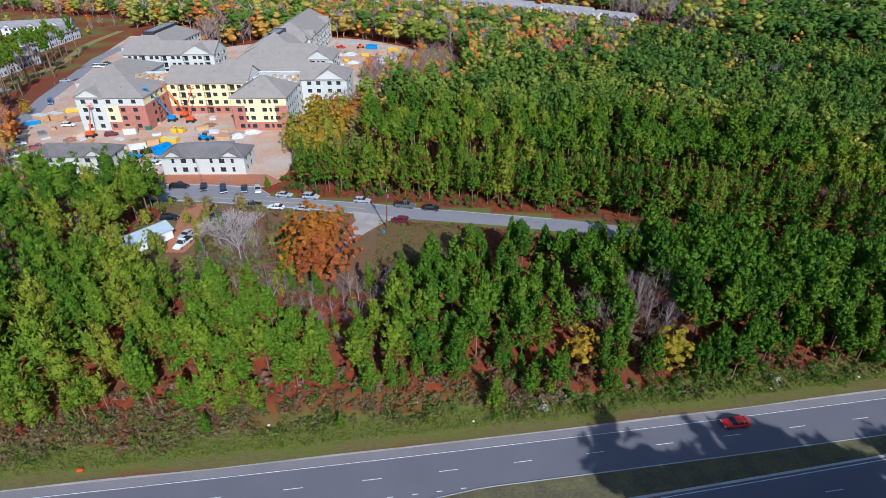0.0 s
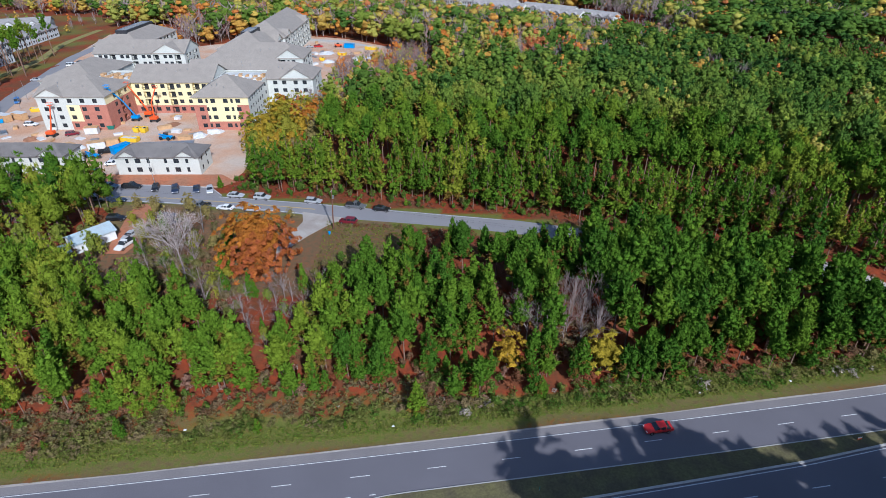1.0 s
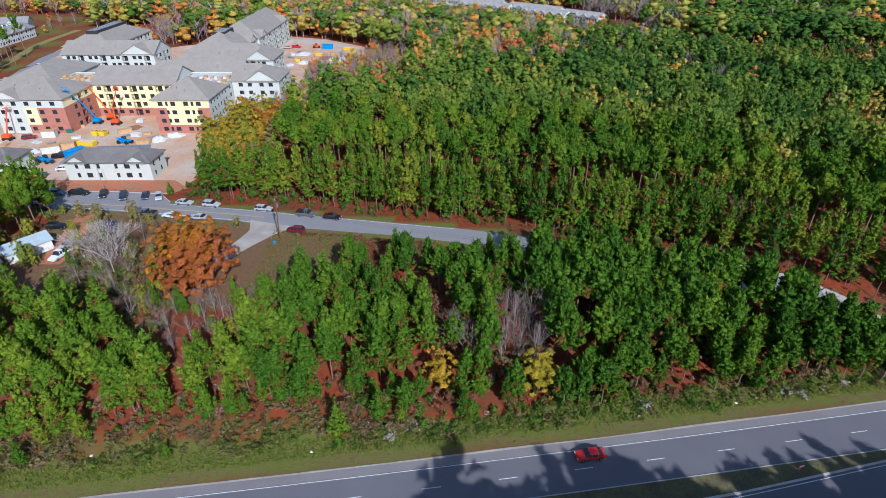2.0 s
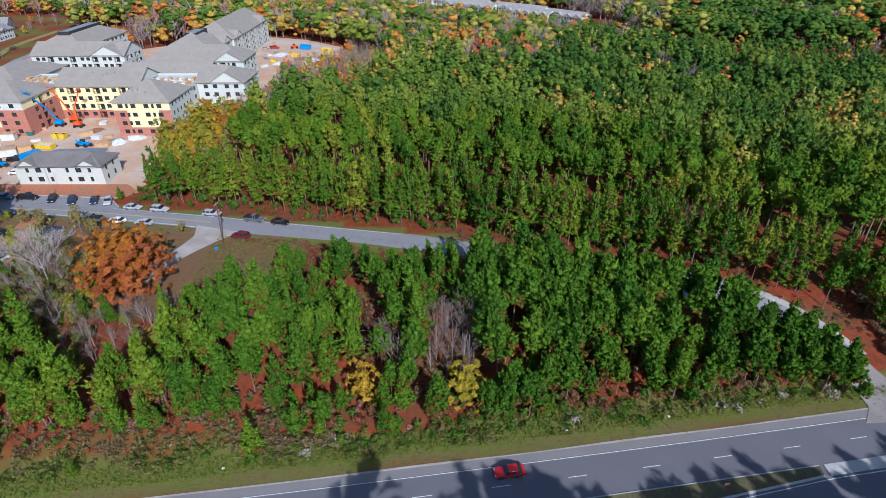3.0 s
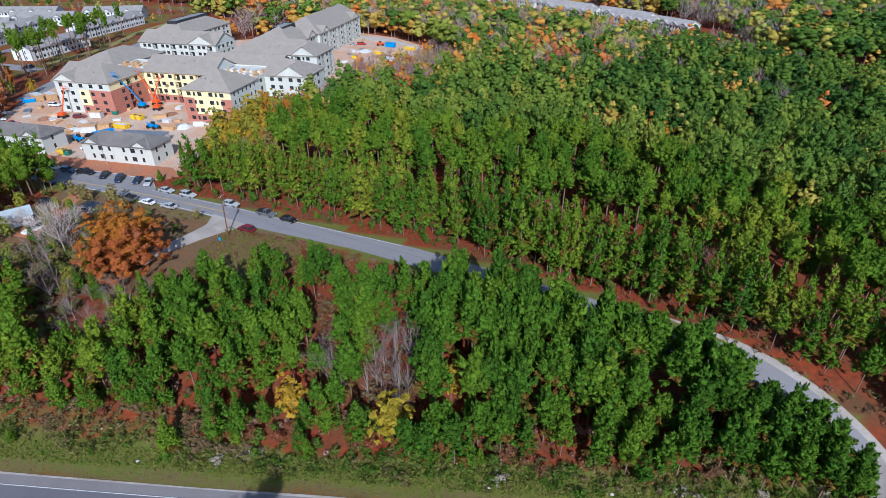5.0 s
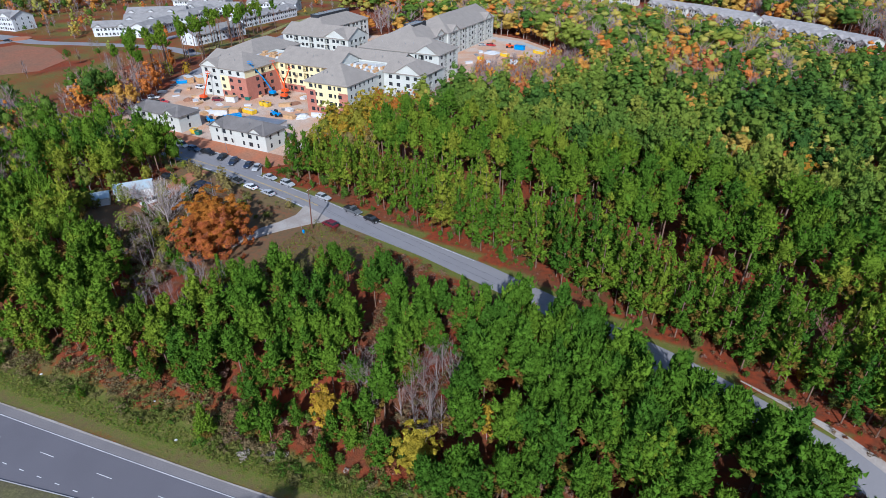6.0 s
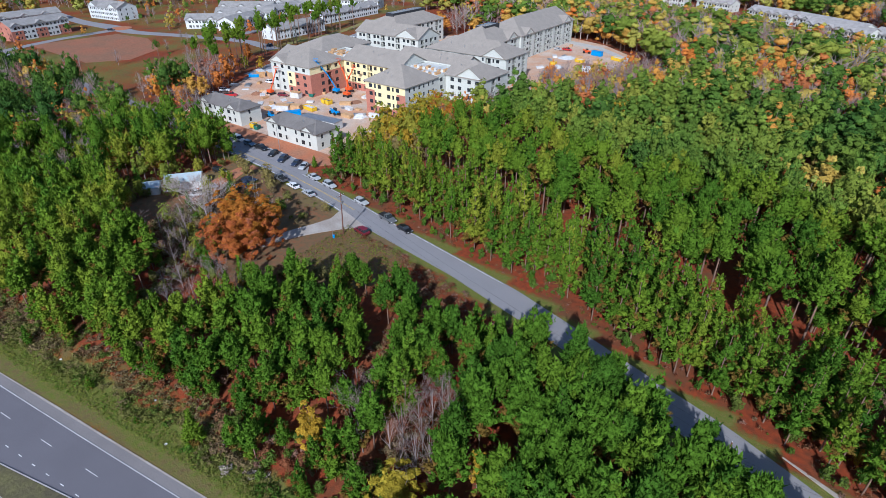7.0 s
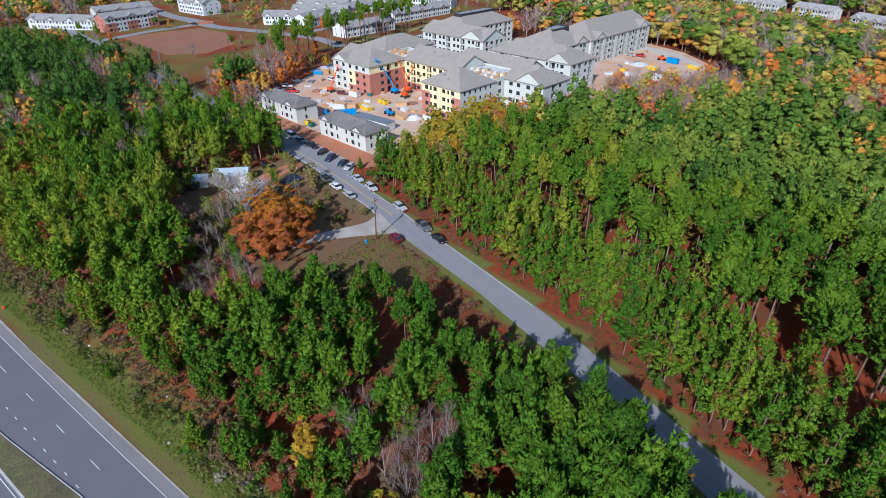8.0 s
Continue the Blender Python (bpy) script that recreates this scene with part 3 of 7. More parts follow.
def tufts(C, S, tone, r, per, axis_z, needles=False):
    """Sprays of leaves, or shaggy upswept bunches of needles, round the places C, facing away from the crown's heart."""
    out = C - [0, 0, axis_z]
    out /= np.linalg.norm(out, axis=1)[:, None] + 1e-9
    if not needles:
        V, k = spray(C, S, per, out, r, 0.46, 0.42, 0.95)
        return V, np.repeat(tone, per * 3)
    n = len(C)
    way = out[:, None, :] * 0.8 + [0, 0, 0.55] + r.normal(size=(n, per, 3)) * 0.6
    way /= np.linalg.norm(way, axis=2)[..., None] + 1e-9
    face = out[:, None, :] + [0, 0, 0.3] + r.normal(size=(n, per, 3)) * 0.5
    side = np.cross(way, face)
    side /= np.linalg.norm(side, axis=2)[..., None] + 1e-9
    s = S[:, None, None] * r.uniform(0.75, 1.25, (n, per, 1))
    foot = C[:, None, :] + (way * 0.25 + r.normal(size=(n, per, 3)) * 0.28) * s
    V = np.stack((foot - side * s * 0.30, foot + side * s * 0.30, foot + way * s * 1.05), 2)
    return V.reshape(-1, 3), np.repeat(tone, per * 3)


def pine_shape(seed, whorls, arms, base=0.3, radius=0.14, puff=0.058, sharp=0.8, per=9, limbs=0, core=3, balls=0.0):
    """A pine one metre high: tiers of limbs, each ending in a tuft of needles, round a bent trunk. sharp: 1 a cone, 0.4 a dome."""
    r = np.random.default_rng(seed)
    bend = r.normal(0, 0.022, 2)
    C, S = [], []
    for k in range(whorls):
        t = (k + 0.4) / whorls
        z = base + (0.97 - base) * t
        reach = radius * (1 - t) ** sharp * min(1.0, 0.62 + 1.8 * t) * r.uniform(0.85, 1.12)
        m = max(2, int(round(arms * (0.45 + 0.65 * (1 - t)))))
        spin = r.uniform(0, math.tau)
        for j in range(m):
            a = spin + (j + r.uniform(-0.3, 0.3)) * math.tau / m
            d = reach * r.uniform(0.6, 1.15)
            C.append((math.cos(a) * d, math.sin(a) * d, z + d * r.uniform(0.0, 0.4) + r.normal(0, 0.012)))
            S.append(puff * r.uniform(0.75, 1.2) * (0.72 + 0.4 * (1 - t)))
            if d > puff * 1.7 and r.uniform() < 0.5:
                C.append((math.cos(a + 0.3) * d * 0.5, math.sin(a + 0.3) * d * 0.5, z + d * 0.1))
                S.append(puff * r.uniform(0.7, 1.0))
    C.append((0, 0, 1 - puff * 0.7))
    S.append(puff * 0.85)
    C, S = np.array(C), np.array(S)
    low = (C[:, 2] - base) / (1 - base)
    tone = np.where(r.uniform(0, 1, len(C)) < 0.32 * (1 - low), 0.03, r.uniform(0.22, 1, len(C)))
    t = (np.arange(core) + 0.6) / (core + 0.7)
    heart = np.stack((0 * t, 0 * t, base + (0.95 - base) * t), 1)
    C[:, :2] += bend * (C[:, 2:] ** 2)
    heart[:, :2] += bend * (heart[:, 2:] ** 2)
    V, clump = tufts(C, S, tone, r, per, base + 0.3 * (1 - base), True)
    if balls:
        W, k = puffs(C - [0, 0, puff * 0.25], S * balls, tone, r)
        V, clump = np.concatenate((V, W)), np.concatenate((clump, k))
    W, k = puffs(heart, radius * (1 - t) ** 0.8 * 0.7 + puff * 0.3, np.full(core, 0.4), r, 1.1)
    V, clump = np.concatenate((V, W)), np.concatenate((clump, k))
    knots = np.array([[0, 0, -0.02], [bend[0] * 0.12, bend[1] * 0.12, 0.35], [bend[0] * 0.85, bend[1] * 0.85, 0.93]])
    T = rod_arrays(knots[:-1], knots[1:], [0.0098, 0.0078], [0.0078, 0.003], 4)
    if limbs:
        k = r.choice(len(C) - 1, min(limbs, len(C) - 1), replace=False)
        foot = np.stack((bend[0] * C[k, 2] ** 2, bend[1] * C[k, 2] ** 2, C[k, 2] - 0.05), 1)
        T = np.concatenate((T, rod_arrays(foot, C[k], np.full(len(k), 0.004), np.full(len(k), 0.0015), 3)))
    return V, clump, T


def dome_shape(seed, count, base=0.35, radius=0.2, puff=0.08, per=8, limbs=4, fork=0.3, dry=0.2, ragged=0.25, balls=0.0, peak=0.0, needles=False):
    """A round-headed tree one metre high: tufts over an uneven dome, on limbs from a forked trunk."""
    r = np.random.default_rng(seed)
    k = np.arange(count) + 0.5
    up = 1 - 1.55 * k / count
    ang = k * 2.39996 + r.normal(0, 0.25, count)
    flat = np.sqrt(np.clip(1 - up * up, 0, 1))
    reach = r.uniform(1 - ragged * 2, 1 + ragged * 0.4, count) * (1 + 0.12 * np.sin(ang * 2 + r.uniform(0, 6)))
    half = (1 - base) / 1.6
    mid = 1 - half
    C = np.stack((np.cos(ang) * flat * radius * reach, np.sin(ang) * flat * radius * reach, mid + up * (half - puff * 0.7) * reach), 1)
    C[:, :2] *= 1 - peak * np.clip(up, 0, 1)[:, None]
    S = puff * r.uniform(0.75, 1.25, count)
    tone = np.where(r.uniform(0, 1, count) < dry * (C[:, 2] < mid), 0.03, r.uniform(0.22, 1, count))
    V, clump = tufts(C, S, tone, r, per, mid - half * 0.3, needles)
    if balls:
        W, q = puffs(C - [0, 0, puff * 0.25], S * balls, tone, r)
        V, clump = np.concatenate((V, W)), np.concatenate((clump, q))
    W, q = puffs(np.array([[0, 0, mid - half * 0.1], [0, 0, mid + half * 0.3]]), np.array([0.62, 0.55]) * radius, np.full(2, 0.4), r, min(1.4, half / radius * 0.9))
    V, clump = np.concatenate((V, W)), np.concatenate((clump, q))
    limbs = min(limbs, count)
    tips = C[r.choice(count, limbs, replace=False)]
    top = np.array([0, 0, max(fork, 0.08)])
    T = np.concatenate((rod_arrays([[0, 0, -0.02]], [top], [0.013], [0.010], 4), rod_arrays([top], [[0, 0, mid + half * 0.5]], [0.010], [0.004], 3),
                        rod_arrays(np.repeat(top[None], limbs, 0), tips, np.full(limbs, 0.006), np.full(limbs, 0.002), 3)))
    return V, clump, T


def leafy_shape(seed, level, lobes, base=0.22, radius=0.42, bits=0, size=0.06, per=4, limbs=5, depth=0.5, inner=0.72):
    """A broad crown one metre high in uneven leafy lobes, with a forked trunk."""
    r = np.random.default_rng(seed)
    D, F, reach, which, tone = lobed(r, level, lobes, depth, 0.12 if lobes > 12 else 0.22)
    mid, ext = np.array([0, 0, base + (1 - base) * 0.46]), np.array([radius, radius * r.uniform(0.85, 1.1), (1 - base) * 0.52])
    P = mid + D * ext * reach[:, None] * np.where(D[:, 2:3] < 0, 0.9, 1.0)
    V, clump = shell(D, F, P, which, tone, r, bits, size, per, 0.6, inner)
    tips = P[r.choice(len(P), limbs, replace=False)] * 0.8 + mid * 0.2
    fork = np.array([0, 0, max(base, 0.1) + 0.06])
    T = np.concatenate((rod_arrays([[0, 0, -0.02]], [fork], [0.024], [0.017], 5),
                        rod_arrays(np.repeat(fork[None], limbs, 0), tips, np.full(limbs, 0.010), np.full(limbs, 0.004), 3)))
    return V, clump, T


def bare_shape(seed, depth=4, spread=0.55, start=0.3, forks=3, thin=1.0, least=0.0022):
    """A leafless tree one metre high: forking tapered branches."""
    r = np.random.default_rng(seed)
    segs = []

    def grow(p, d, length, rad, k):
        q = p + d * length
        segs.append((p, q, rad, rad * 0.62))
        if k == 0:
            return
        for _ in range(forks if k > 1 else forks + 1):
            e = d + r.normal(size=3) * spread
            e[2] = abs(e[2]) * 0.8 + 0.25
            e /= np.linalg.norm(e)
            grow(p + d * length * r.uniform(0.55, 1.0), e, length * r.uniform(0.55, 0.85), rad * 0.55, k - 1)

    grow(np.array([0, 0, -0.02]), np.array([0, 0, 1.0]), start, 0.016 * thin, depth)
    P, Q = np.array([s[0] for s in segs]), np.array([s[1] for s in segs])
    top = max(Q[:, 2].max(), 0.01)
    ra, rb = np.array([s[2] for s in segs]), np.array([s[3] for s in segs])
    V = rod_arrays(P / top, Q / top, np.maximum(ra, least), np.maximum(rb, least * 0.6), 3)
    return V, np.repeat(r.uniform(0, 1, len(V) // 3), 3), np.zeros((0, 3))


def haze_shape(seed, n, base=0.25, radius=0.2, wide=0.006, long=0.2):
    """A leafless tree: a stem and a fan of slender upright twigs."""
    r = np.random.default_rng(seed)
    a, t = r.uniform(0, math.tau, n), r.uniform(0, 1, n)
    rad = radius * np.sin(math.pi * (0.2 + 0.7 * t)) * r.uniform(0.15, 1, n)
    c = np.stack((np.cos(a) * rad, np.sin(a) * rad, base + (0.88 - base) * t), 1)
    way = np.stack((np.cos(a) * 0.35, np.sin(a) * 0.35, np.ones(n)), 1) + r.normal(0, 0.22, (n, 3))
    side = np.cross(way, r.normal(size=(n, 3)))
    side *= wide / (np.linalg.norm(side, axis=1)[:, None] + 1e-9)
    s = long * r.uniform(0.6, 1.2, (n, 1))
    V = np.stack((c - side - way * s * 0.5, c + side - way * s * 0.5, c + way * s * 0.5), 1).reshape(-1, 3)
    limbs = r.choice(n, min(8, n), replace=False)
    foot = np.stack((c[limbs, 0] * 0.06, c[limbs, 1] * 0.06, c[limbs, 2] * 0.5), 1)
    T = np.concatenate((rod_arrays([[0, 0, -0.02]], [[0, 0, 0.75]], [0.011], [0.004], 3), rod_arrays(foot, c[limbs], np.full(len(limbs), 0.006), np.full(len(limbs), 0.002), 3)))
    return V, np.repeat(r.uniform(0, 1, n), 3), T


def joined(*shapes):
    """Several shapes as one."""
    return tuple(np.concatenate([s[k] for s in shapes]) for k in range(3))


def weld(V, clump):
    """Shared corners for triangles that touch."""
    key, first, back = np.unique(np.round(V, 5), axis=0, return_index=True, return_inverse=True)
    return V[first], clump[first], back.reshape(-1, 3)


def tree_mesh(name, V, clump, hue, mat):
    W, c, F = weld(V, clump)
    tint = np.stack((c, np.full(len(W), hue), np.zeros(len(W))), 1)
    return raw_mesh(name, W, F, [mat], tint=tint, smooth=True)


def trunk_mesh(V, mat):
    W, c, F = weld(V, np.zeros(len(V)))
    return raw_mesh("trunk", W, F, [mat], smooth=True)


def wood(name, shapes, X, Y, H, hue, mats, label, category, girth=1.0):
    """Trees past counting: one object of stuff, made of the shapes at the places."""
    n = len(X)
    if n == 0:
        return None
    r = np.random.default_rng(len(name) * 131 + n)
    pick, turn = r.integers(0, len(shapes), n), r.uniform(0, math.tau, n)
    wide = r.uniform(0.88, 1.22, n) * girth
    Vs, Fs, tints, index, count = [], [], [], [], 0
    Z = ground_z(X, Y)
    for k, (V, clump, T) in enumerate(shapes):
        on = np.nonzero(pick == k)[0]
        if not len(on):
            continue
        for part_v, part_c, slot in ((V, clump, 0), (T, np.full(len(T), 0.5), 1)):
            if not len(part_v):
                continue
            part_v, part_c, F = weld(part_v, part_c)
            ca, sa = np.cos(turn[on])[:, None], np.sin(turn[on])[:, None]
            sc = (H[on] * wide[on])[:, None]
            W = np.stack((X[on][:, None] + (part_v[:, 0] * ca - part_v[:, 1] * sa) * sc,
                          Y[on][:, None] + (part_v[:, 0] * sa + part_v[:, 1] * ca) * sc,
                          Z[on][:, None] + part_v[:, 2] * H[on][:, None]), 2).reshape(-1, 3)
            Vs.append(W)
            Fs.append((F[None] + (count + np.arange(len(on)) * len(part_v))[:, None, None]).reshape(-1, 3))
            count += len(W)
            tints.append(np.stack((np.tile(part_c, len(on)), np.repeat(hue[on], len(part_v)), np.zeros(len(W))), 1))
            index.append(np.full(len(Fs[-1]), slot))
    me = raw_mesh(name, np.concatenate(Vs), np.concatenate(Fs), mats, np.concatenate(index), np.concatenate(tints), True)
    return tagged(new(name, me), label, category, kind="stuff")


def scatter(x0, x1, y0, y1, gap, seed, jitter=0.38):
    """Places on a shaken triangular grid."""
    r = np.random.default_rng(seed)
    ny, nx = int((y1 - y0) / (gap * 0.87)), int((x1 - x0) / gap)
    j, i = np.mgrid[0:ny, 0:nx]
    X = x0 + (i + 0.5 * (j % 2)) * gap + r.normal(0, jitter * gap * 0.6, i.shape)
    Y = y0 + j * gap * 0.87 + r.normal(0, jitter * gap * 0.6, i.shape)
    return X.ravel(), Y.ravel()


def field(x, y, scale, seed=0.0):
    """Smooth patches, 0 to 1, over the plan."""
    return np.clip(np.array([0.5 + 0.7 * noise.noise((a * scale, b * scale, seed)) for a, b in zip(x, y)]), 0, 1)


# shapes at four grades of detail
PINE_A = [dome_shape(q, 56, b, w, 0.054, 11, 7, 0.5, 0.35, 0.28, 0.8, p, True) for q, b, w, p in ((1, 0.30, 0.185, 0.5), (2, 0.36, 0.175, 0.3), (3, 0.26, 0.180, 0.6), (4, 0.38, 0.170, 0.4), (5, 0.32, 0.195, 0.4))]
PINE_A += [pine_shape(q, 8, 8, b, w, 0.056, 0.85, 11, 6, balls=0.7) for q, b, w in ((6, 0.20, 0.205), (7, 0.26, 0.185), (8, 0.18, 0.21))]
PINE_M = [dome_shape(q, 34, b, w, 0.056, 10, 3, 0.5, 0.3, 0.28, 0.0, 0.35, True) for q, b, w in ((9, 0.28, 0.175), (10, 0.34, 0.190))] + [pine_shape(8, 7, 6, 0.2, 0.2, 0.06, 0.85, 10, 3)]
PINE_B = [pine_shape(q, 8, 5, b, w, 0.050, 0.62, 11, 5, core=2, balls=0.65) for q, b, w in ((11, 0.20, 0.125), (12, 0.28, 0.112), (13, 0.16, 0.130), (14, 0.24, 0.132), (15, 0.34, 0.115))]
PINE_T = [dome_shape(q, 36, b, w, 0.043, 9, 6, 0.6, 0.25, 0.3, 0.7, 0.25, True) for q, b, w in ((16, 0.52, 0.150), (17, 0.58, 0.138), (18, 0.48, 0.160), (19, 0.55, 0.166))]
PINE_C = [dome_shape(q, 26, b, w, 0.052, 9, 2, 0.5, 0.25, 0.28, 0.75, 0.15, True) for q, b, w in ((21, 0.48, 0.170), (22, 0.44, 0.190), (23, 0.52, 0.165), (24, 0.47, 0.20))]
PINE_F = [dome_shape(q, 20, b, w, 0.060, 5, 1, 0.5, 0.25, 0.25, 0.75, 0.15) for q, b, w in ((25, 0.42, 0.170), (26, 0.38, 0.190), (27, 0.46, 0.165))]
PINE_D = [dome_shape(q, 10, 0.30, w, 0.083, 3, 1, balls=0.85) for q, w in ((31, 0.15), (32, 0.17), (33, 0.19))]
OLDPINE = [dome_shape(q, 32, b, w, 0.056, 10, 4, 0.55, 0.25, 0.4, 0.0, 0.2, True) for q, b, w in ((35, 0.34, 0.160), (36, 0.42, 0.180), (37, 0.30, 0.15), (38, 0.46, 0.185))]
LEAFY_C = [dome_shape(q, 24, 0.16, 0.24, 0.062, 6, 3, fork=0.2, dry=0, balls=0.8) for q in (41, 42, 43)]
LEAFY_D = [dome_shape(q, 10, 0.08, w, 0.088, 3, 1, fork=0.1, dry=0, balls=0.85) for q, w in ((51, 0.17), (52, 0.20), (53, 0.23))]
HAZE = [haze_shape(q, 130, 0.3, 0.19, 0.0038) for q in (61, 62, 63)]
HAZE_D = [haze_shape(q, 34, 0.35, 0.2, 0.009, 0.28) for q in (64, 65)]

# near pines south of the local road
px, py = scatter(-125, 178, 30, 150, 4.6, 5, 0.45)
thin = (px > 20) | (np.random.default_rng(55).uniform(0, 1, len(px)) < 0.92)
px, py = px[thin], py[thin]
keep = wood_mask(px, py) & (py < (road_north(px) + road_south(px)) / 2)
keep |= wood_mask(px, py) & (px > 112) & (py < 108)
keep &= (px > -88) | (py < 92) | (np.random.default_rng(56).uniform(0, 1, len(px)) < 0.45)
px, py = px[keep], py[keep]
ex, ey = scatter(-125, 112, 30, 110, 3.9, 8, 0.5)
rim = ey - highway(ex)
rim = wood_mask(ex, ey) & (np.random.default_rng(58).uniform(0, 1, len(ex)) < np.where(rim < 19, np.where(ex > 30, 0.75, 0.45), np.where((ex > 46) & (ey < road_south(ex) - 8), 0.35, 0)))
px, py = np.concatenate((px, ex[rim])), np.concatenate((py, ey[rim]))
tall = 10.2 + 2.8 * field(px, py, 0.03, 3) + rng.normal(0, 0.9, len(px))
tall += np.clip((-35 - px) / 40, 0, 1) * 3.5 + np.clip((px - 42) / 8, 0, 1) * np.clip((99 - px) / 2, 0, 1) * 2.4
edge = py - highway(px) < 17
tall = np.where(edge, tall * rng.uniform(0.45, 0.9, len(px)), tall)
# The last term tints western pines brighter, their sunlit look put into the hue.
hue = np.clip(0.10 + 0.5 * field(px, py, 0.05, 9) + rng.normal(0, 0.16, len(px)) + np.clip((5 - px) / 60, 0, 0.36), 0, 1)
order = np.argsort((px - 40) ** 2 + (py - 80) ** 2)
singles = order[:290]
rest = order[290:]
wood("pine_wood", PINE_M, px[rest], py[rest], tall[rest], hue[rest], [PINE, BARK], "dense stand of bushy green pines beside the highway", "pine wood")

crowns = [[tree_mesh("crown", V, c, h, PINE) for h in (0.1, 0.3, 0.5, 0.75)] for V, c, T in PINE_A]
trunks = [trunk_mesh(T, BARK) for V, c, T in PINE_A]
for k in singles:
    a = int(rng.integers(5, 8) if tall[k] < 8.5 else rng.integers(0, 5 if px[k] > 46 else 8))
    h, wdt = float(tall[k]), float(rng.uniform(0.88, 1.15))
    b = int(np.clip(hue[k] * 4, 0, 3))
    size = "small bushy green pine" if h < 9.5 else "bushy green pine"
    tint = ("dark green", "mid-green", "bright green", "yellowish green")[b]
    root = thing("pine_tree", pose(float(px[k]), float(py[k]), float(ground_z(px[k], py[k])), rz=float(rng.uniform(0, 360))) @ Matrix.Diagonal((h * wdt, h * wdt, h, 1)),
                 size + " of " + tint + " needles on red straw", "pine tree", "pines between the roads")
    part("trunk", trunks[a], None, root)
    part("crown", crowns[a][b], None, root)

# the same wood farther west
ux, uy = scatter(-420, -125, 0, 160, 6.6, 6, 0.55)
keep = wood_mask(ux, uy) & (uy < (road_north(ux) + road_south(ux)) / 2)
ux, uy = ux[keep], uy[keep]
uh = 15.0 + 4 * field(ux, uy, 0.03, 3) + rng.normal(0, 2.0, len(ux))
uk = field(ux, uy, 0.03, 17) + rng.normal(0, 0.15, len(ux)) + 0.22 * ((ux > -215) & (uy > 82))
ub = (uk > 0.62) & (rng.uniform(0, 1, len(ux)) < 0.55)
wood("bare_wood", HAZE, ux[ub], uy[ub], uh[ub] * 0.85, rng.uniform(0, 1, ub.sum()), [TWIG, BARE], "leafless pale grey trees among the pines", "bare wood", 1.2)
ux, uy, uh, uk = ux[~ub], uy[~ub], uh[~ub], uk[~ub]
uhue = np.clip(0.0 + 0.42 * field(ux, uy, 0.05, 9) + rng.normal(0, 0.15, len(ux)), 0, 1)
wood("pine_wood", OLDPINE, ux[uk < 0.8], uy[uk < 0.8], uh[uk < 0.8], uhue[uk < 0.8], [PINE_HAZED, BARK], "dense green pine wood along the highway", "pine wood", 1.05)
wood("autumn_wood", LEAFY_C, ux[uk >= 0.8], uy[uk >= 0.8], uh[uk >= 0.8] * 0.8, np.clip(rng.normal(0.55, 0.2, (uk >= 0.8).sum()), 0, 1), [LEAF_HAZED, BARE], "rust and orange autumn trees among pines", "autumn wood")

x, y = scatter(-128, -84, 90, 150, 5.5, 66, 0.6)
k = wood_mask(x, y) & (y < road_south(x) - 4)
x, y = x[k], y[k]
d = rng.uniform(0, 1, len(x))
wood("pine_wood", OLDPINE, x[d < 0.4], y[d < 0.4], rng.uniform(14, 21, (d < 0.4).sum()), rng.uniform(0, 0.6, (d < 0.4).sum()), [PINE, BARK], "tall irregular pines beside the old yard", "pine wood", 1.0)
wood("bare_wood", HAZE, x[d > 0.62], y[d > 0.62], rng.uniform(10, 15, (d > 0.62).sum()), rng.uniform(0, 1, (d > 0.62).sum()), [TWIG, BARE], "leafless pale grey trees beside the old yard", "bare wood", 1.2)
k = (d > 0.4) & (d < 0.62)
wood("autumn_wood", LEAFY_C, x[k], y[k], rng.uniform(6, 11, k.sum()), rng.uniform(0, 0.65, k.sum()), [LEAF, BARE], "olive and rust trees beside the old yard", "autumn wood")

# taller stand north of the local road
qx, qy = scatter(-75, 230, 100, 215, 4.1, 15)
wx, wy = scatter(-75, 230, 100, 215, 6.6, 16, 0.5)
rim, depth_in = qy - road_north(qx) < 24, wy - road_north(wx) >= 24
qx, qy = np.concatenate((qx[rim], wx[depth_in])), np.concatenate((qy[rim], wy[depth_in]))
keep = wood_mask(qx, qy) & (qy > (road_north(qx) + road_south(qx)) / 2) & ((qx < 112) | (qy > 108)) & ((qx > -44) | (qy > 196)) & ((qx > -26) | (qy < 158) | (qy > 214))
qx, qy = qx[keep], qy[keep]
deep = qy - road_north(qx)
gapless = (deep < 20) | (deep > 25) | (rng.uniform(0, 1, len(qx)) < 0.3)
qx, qy, deep = qx[gapless], qy[gapless], deep[gapless]
th = np.where(deep < 24, 13.0, 16.5) + 2.5 * field(qx, qy, 0.03, 4) + rng.normal(0, 1.5, len(qx))
# The last term darkens the needles eastwards: shade put into their hue.
hue2 = np.clip(0.40 + 0.5 * field(qx, qy, 0.04, 12) + rng.normal(0, 0.2, len(qx)) - np.clip((qx - 30) / 200, 0, 0.12), 0, 1)
front = deep < 60
young = front & (deep < 24)
wood("pine_plantation", PINE_B, qx[young], qy[young], th[young], hue2[young], [PINE, BARK], "slim plantation pines in a row along the red bank", "pine wood")
wood("pine_plantation", PINE_T, qx[front & ~young], qy[front & ~young], th[front & ~young], hue2[front & ~young], [PINE, BARK], "tall round-headed plantation pines with bare lower trunks", "pine wood")
back = ~front
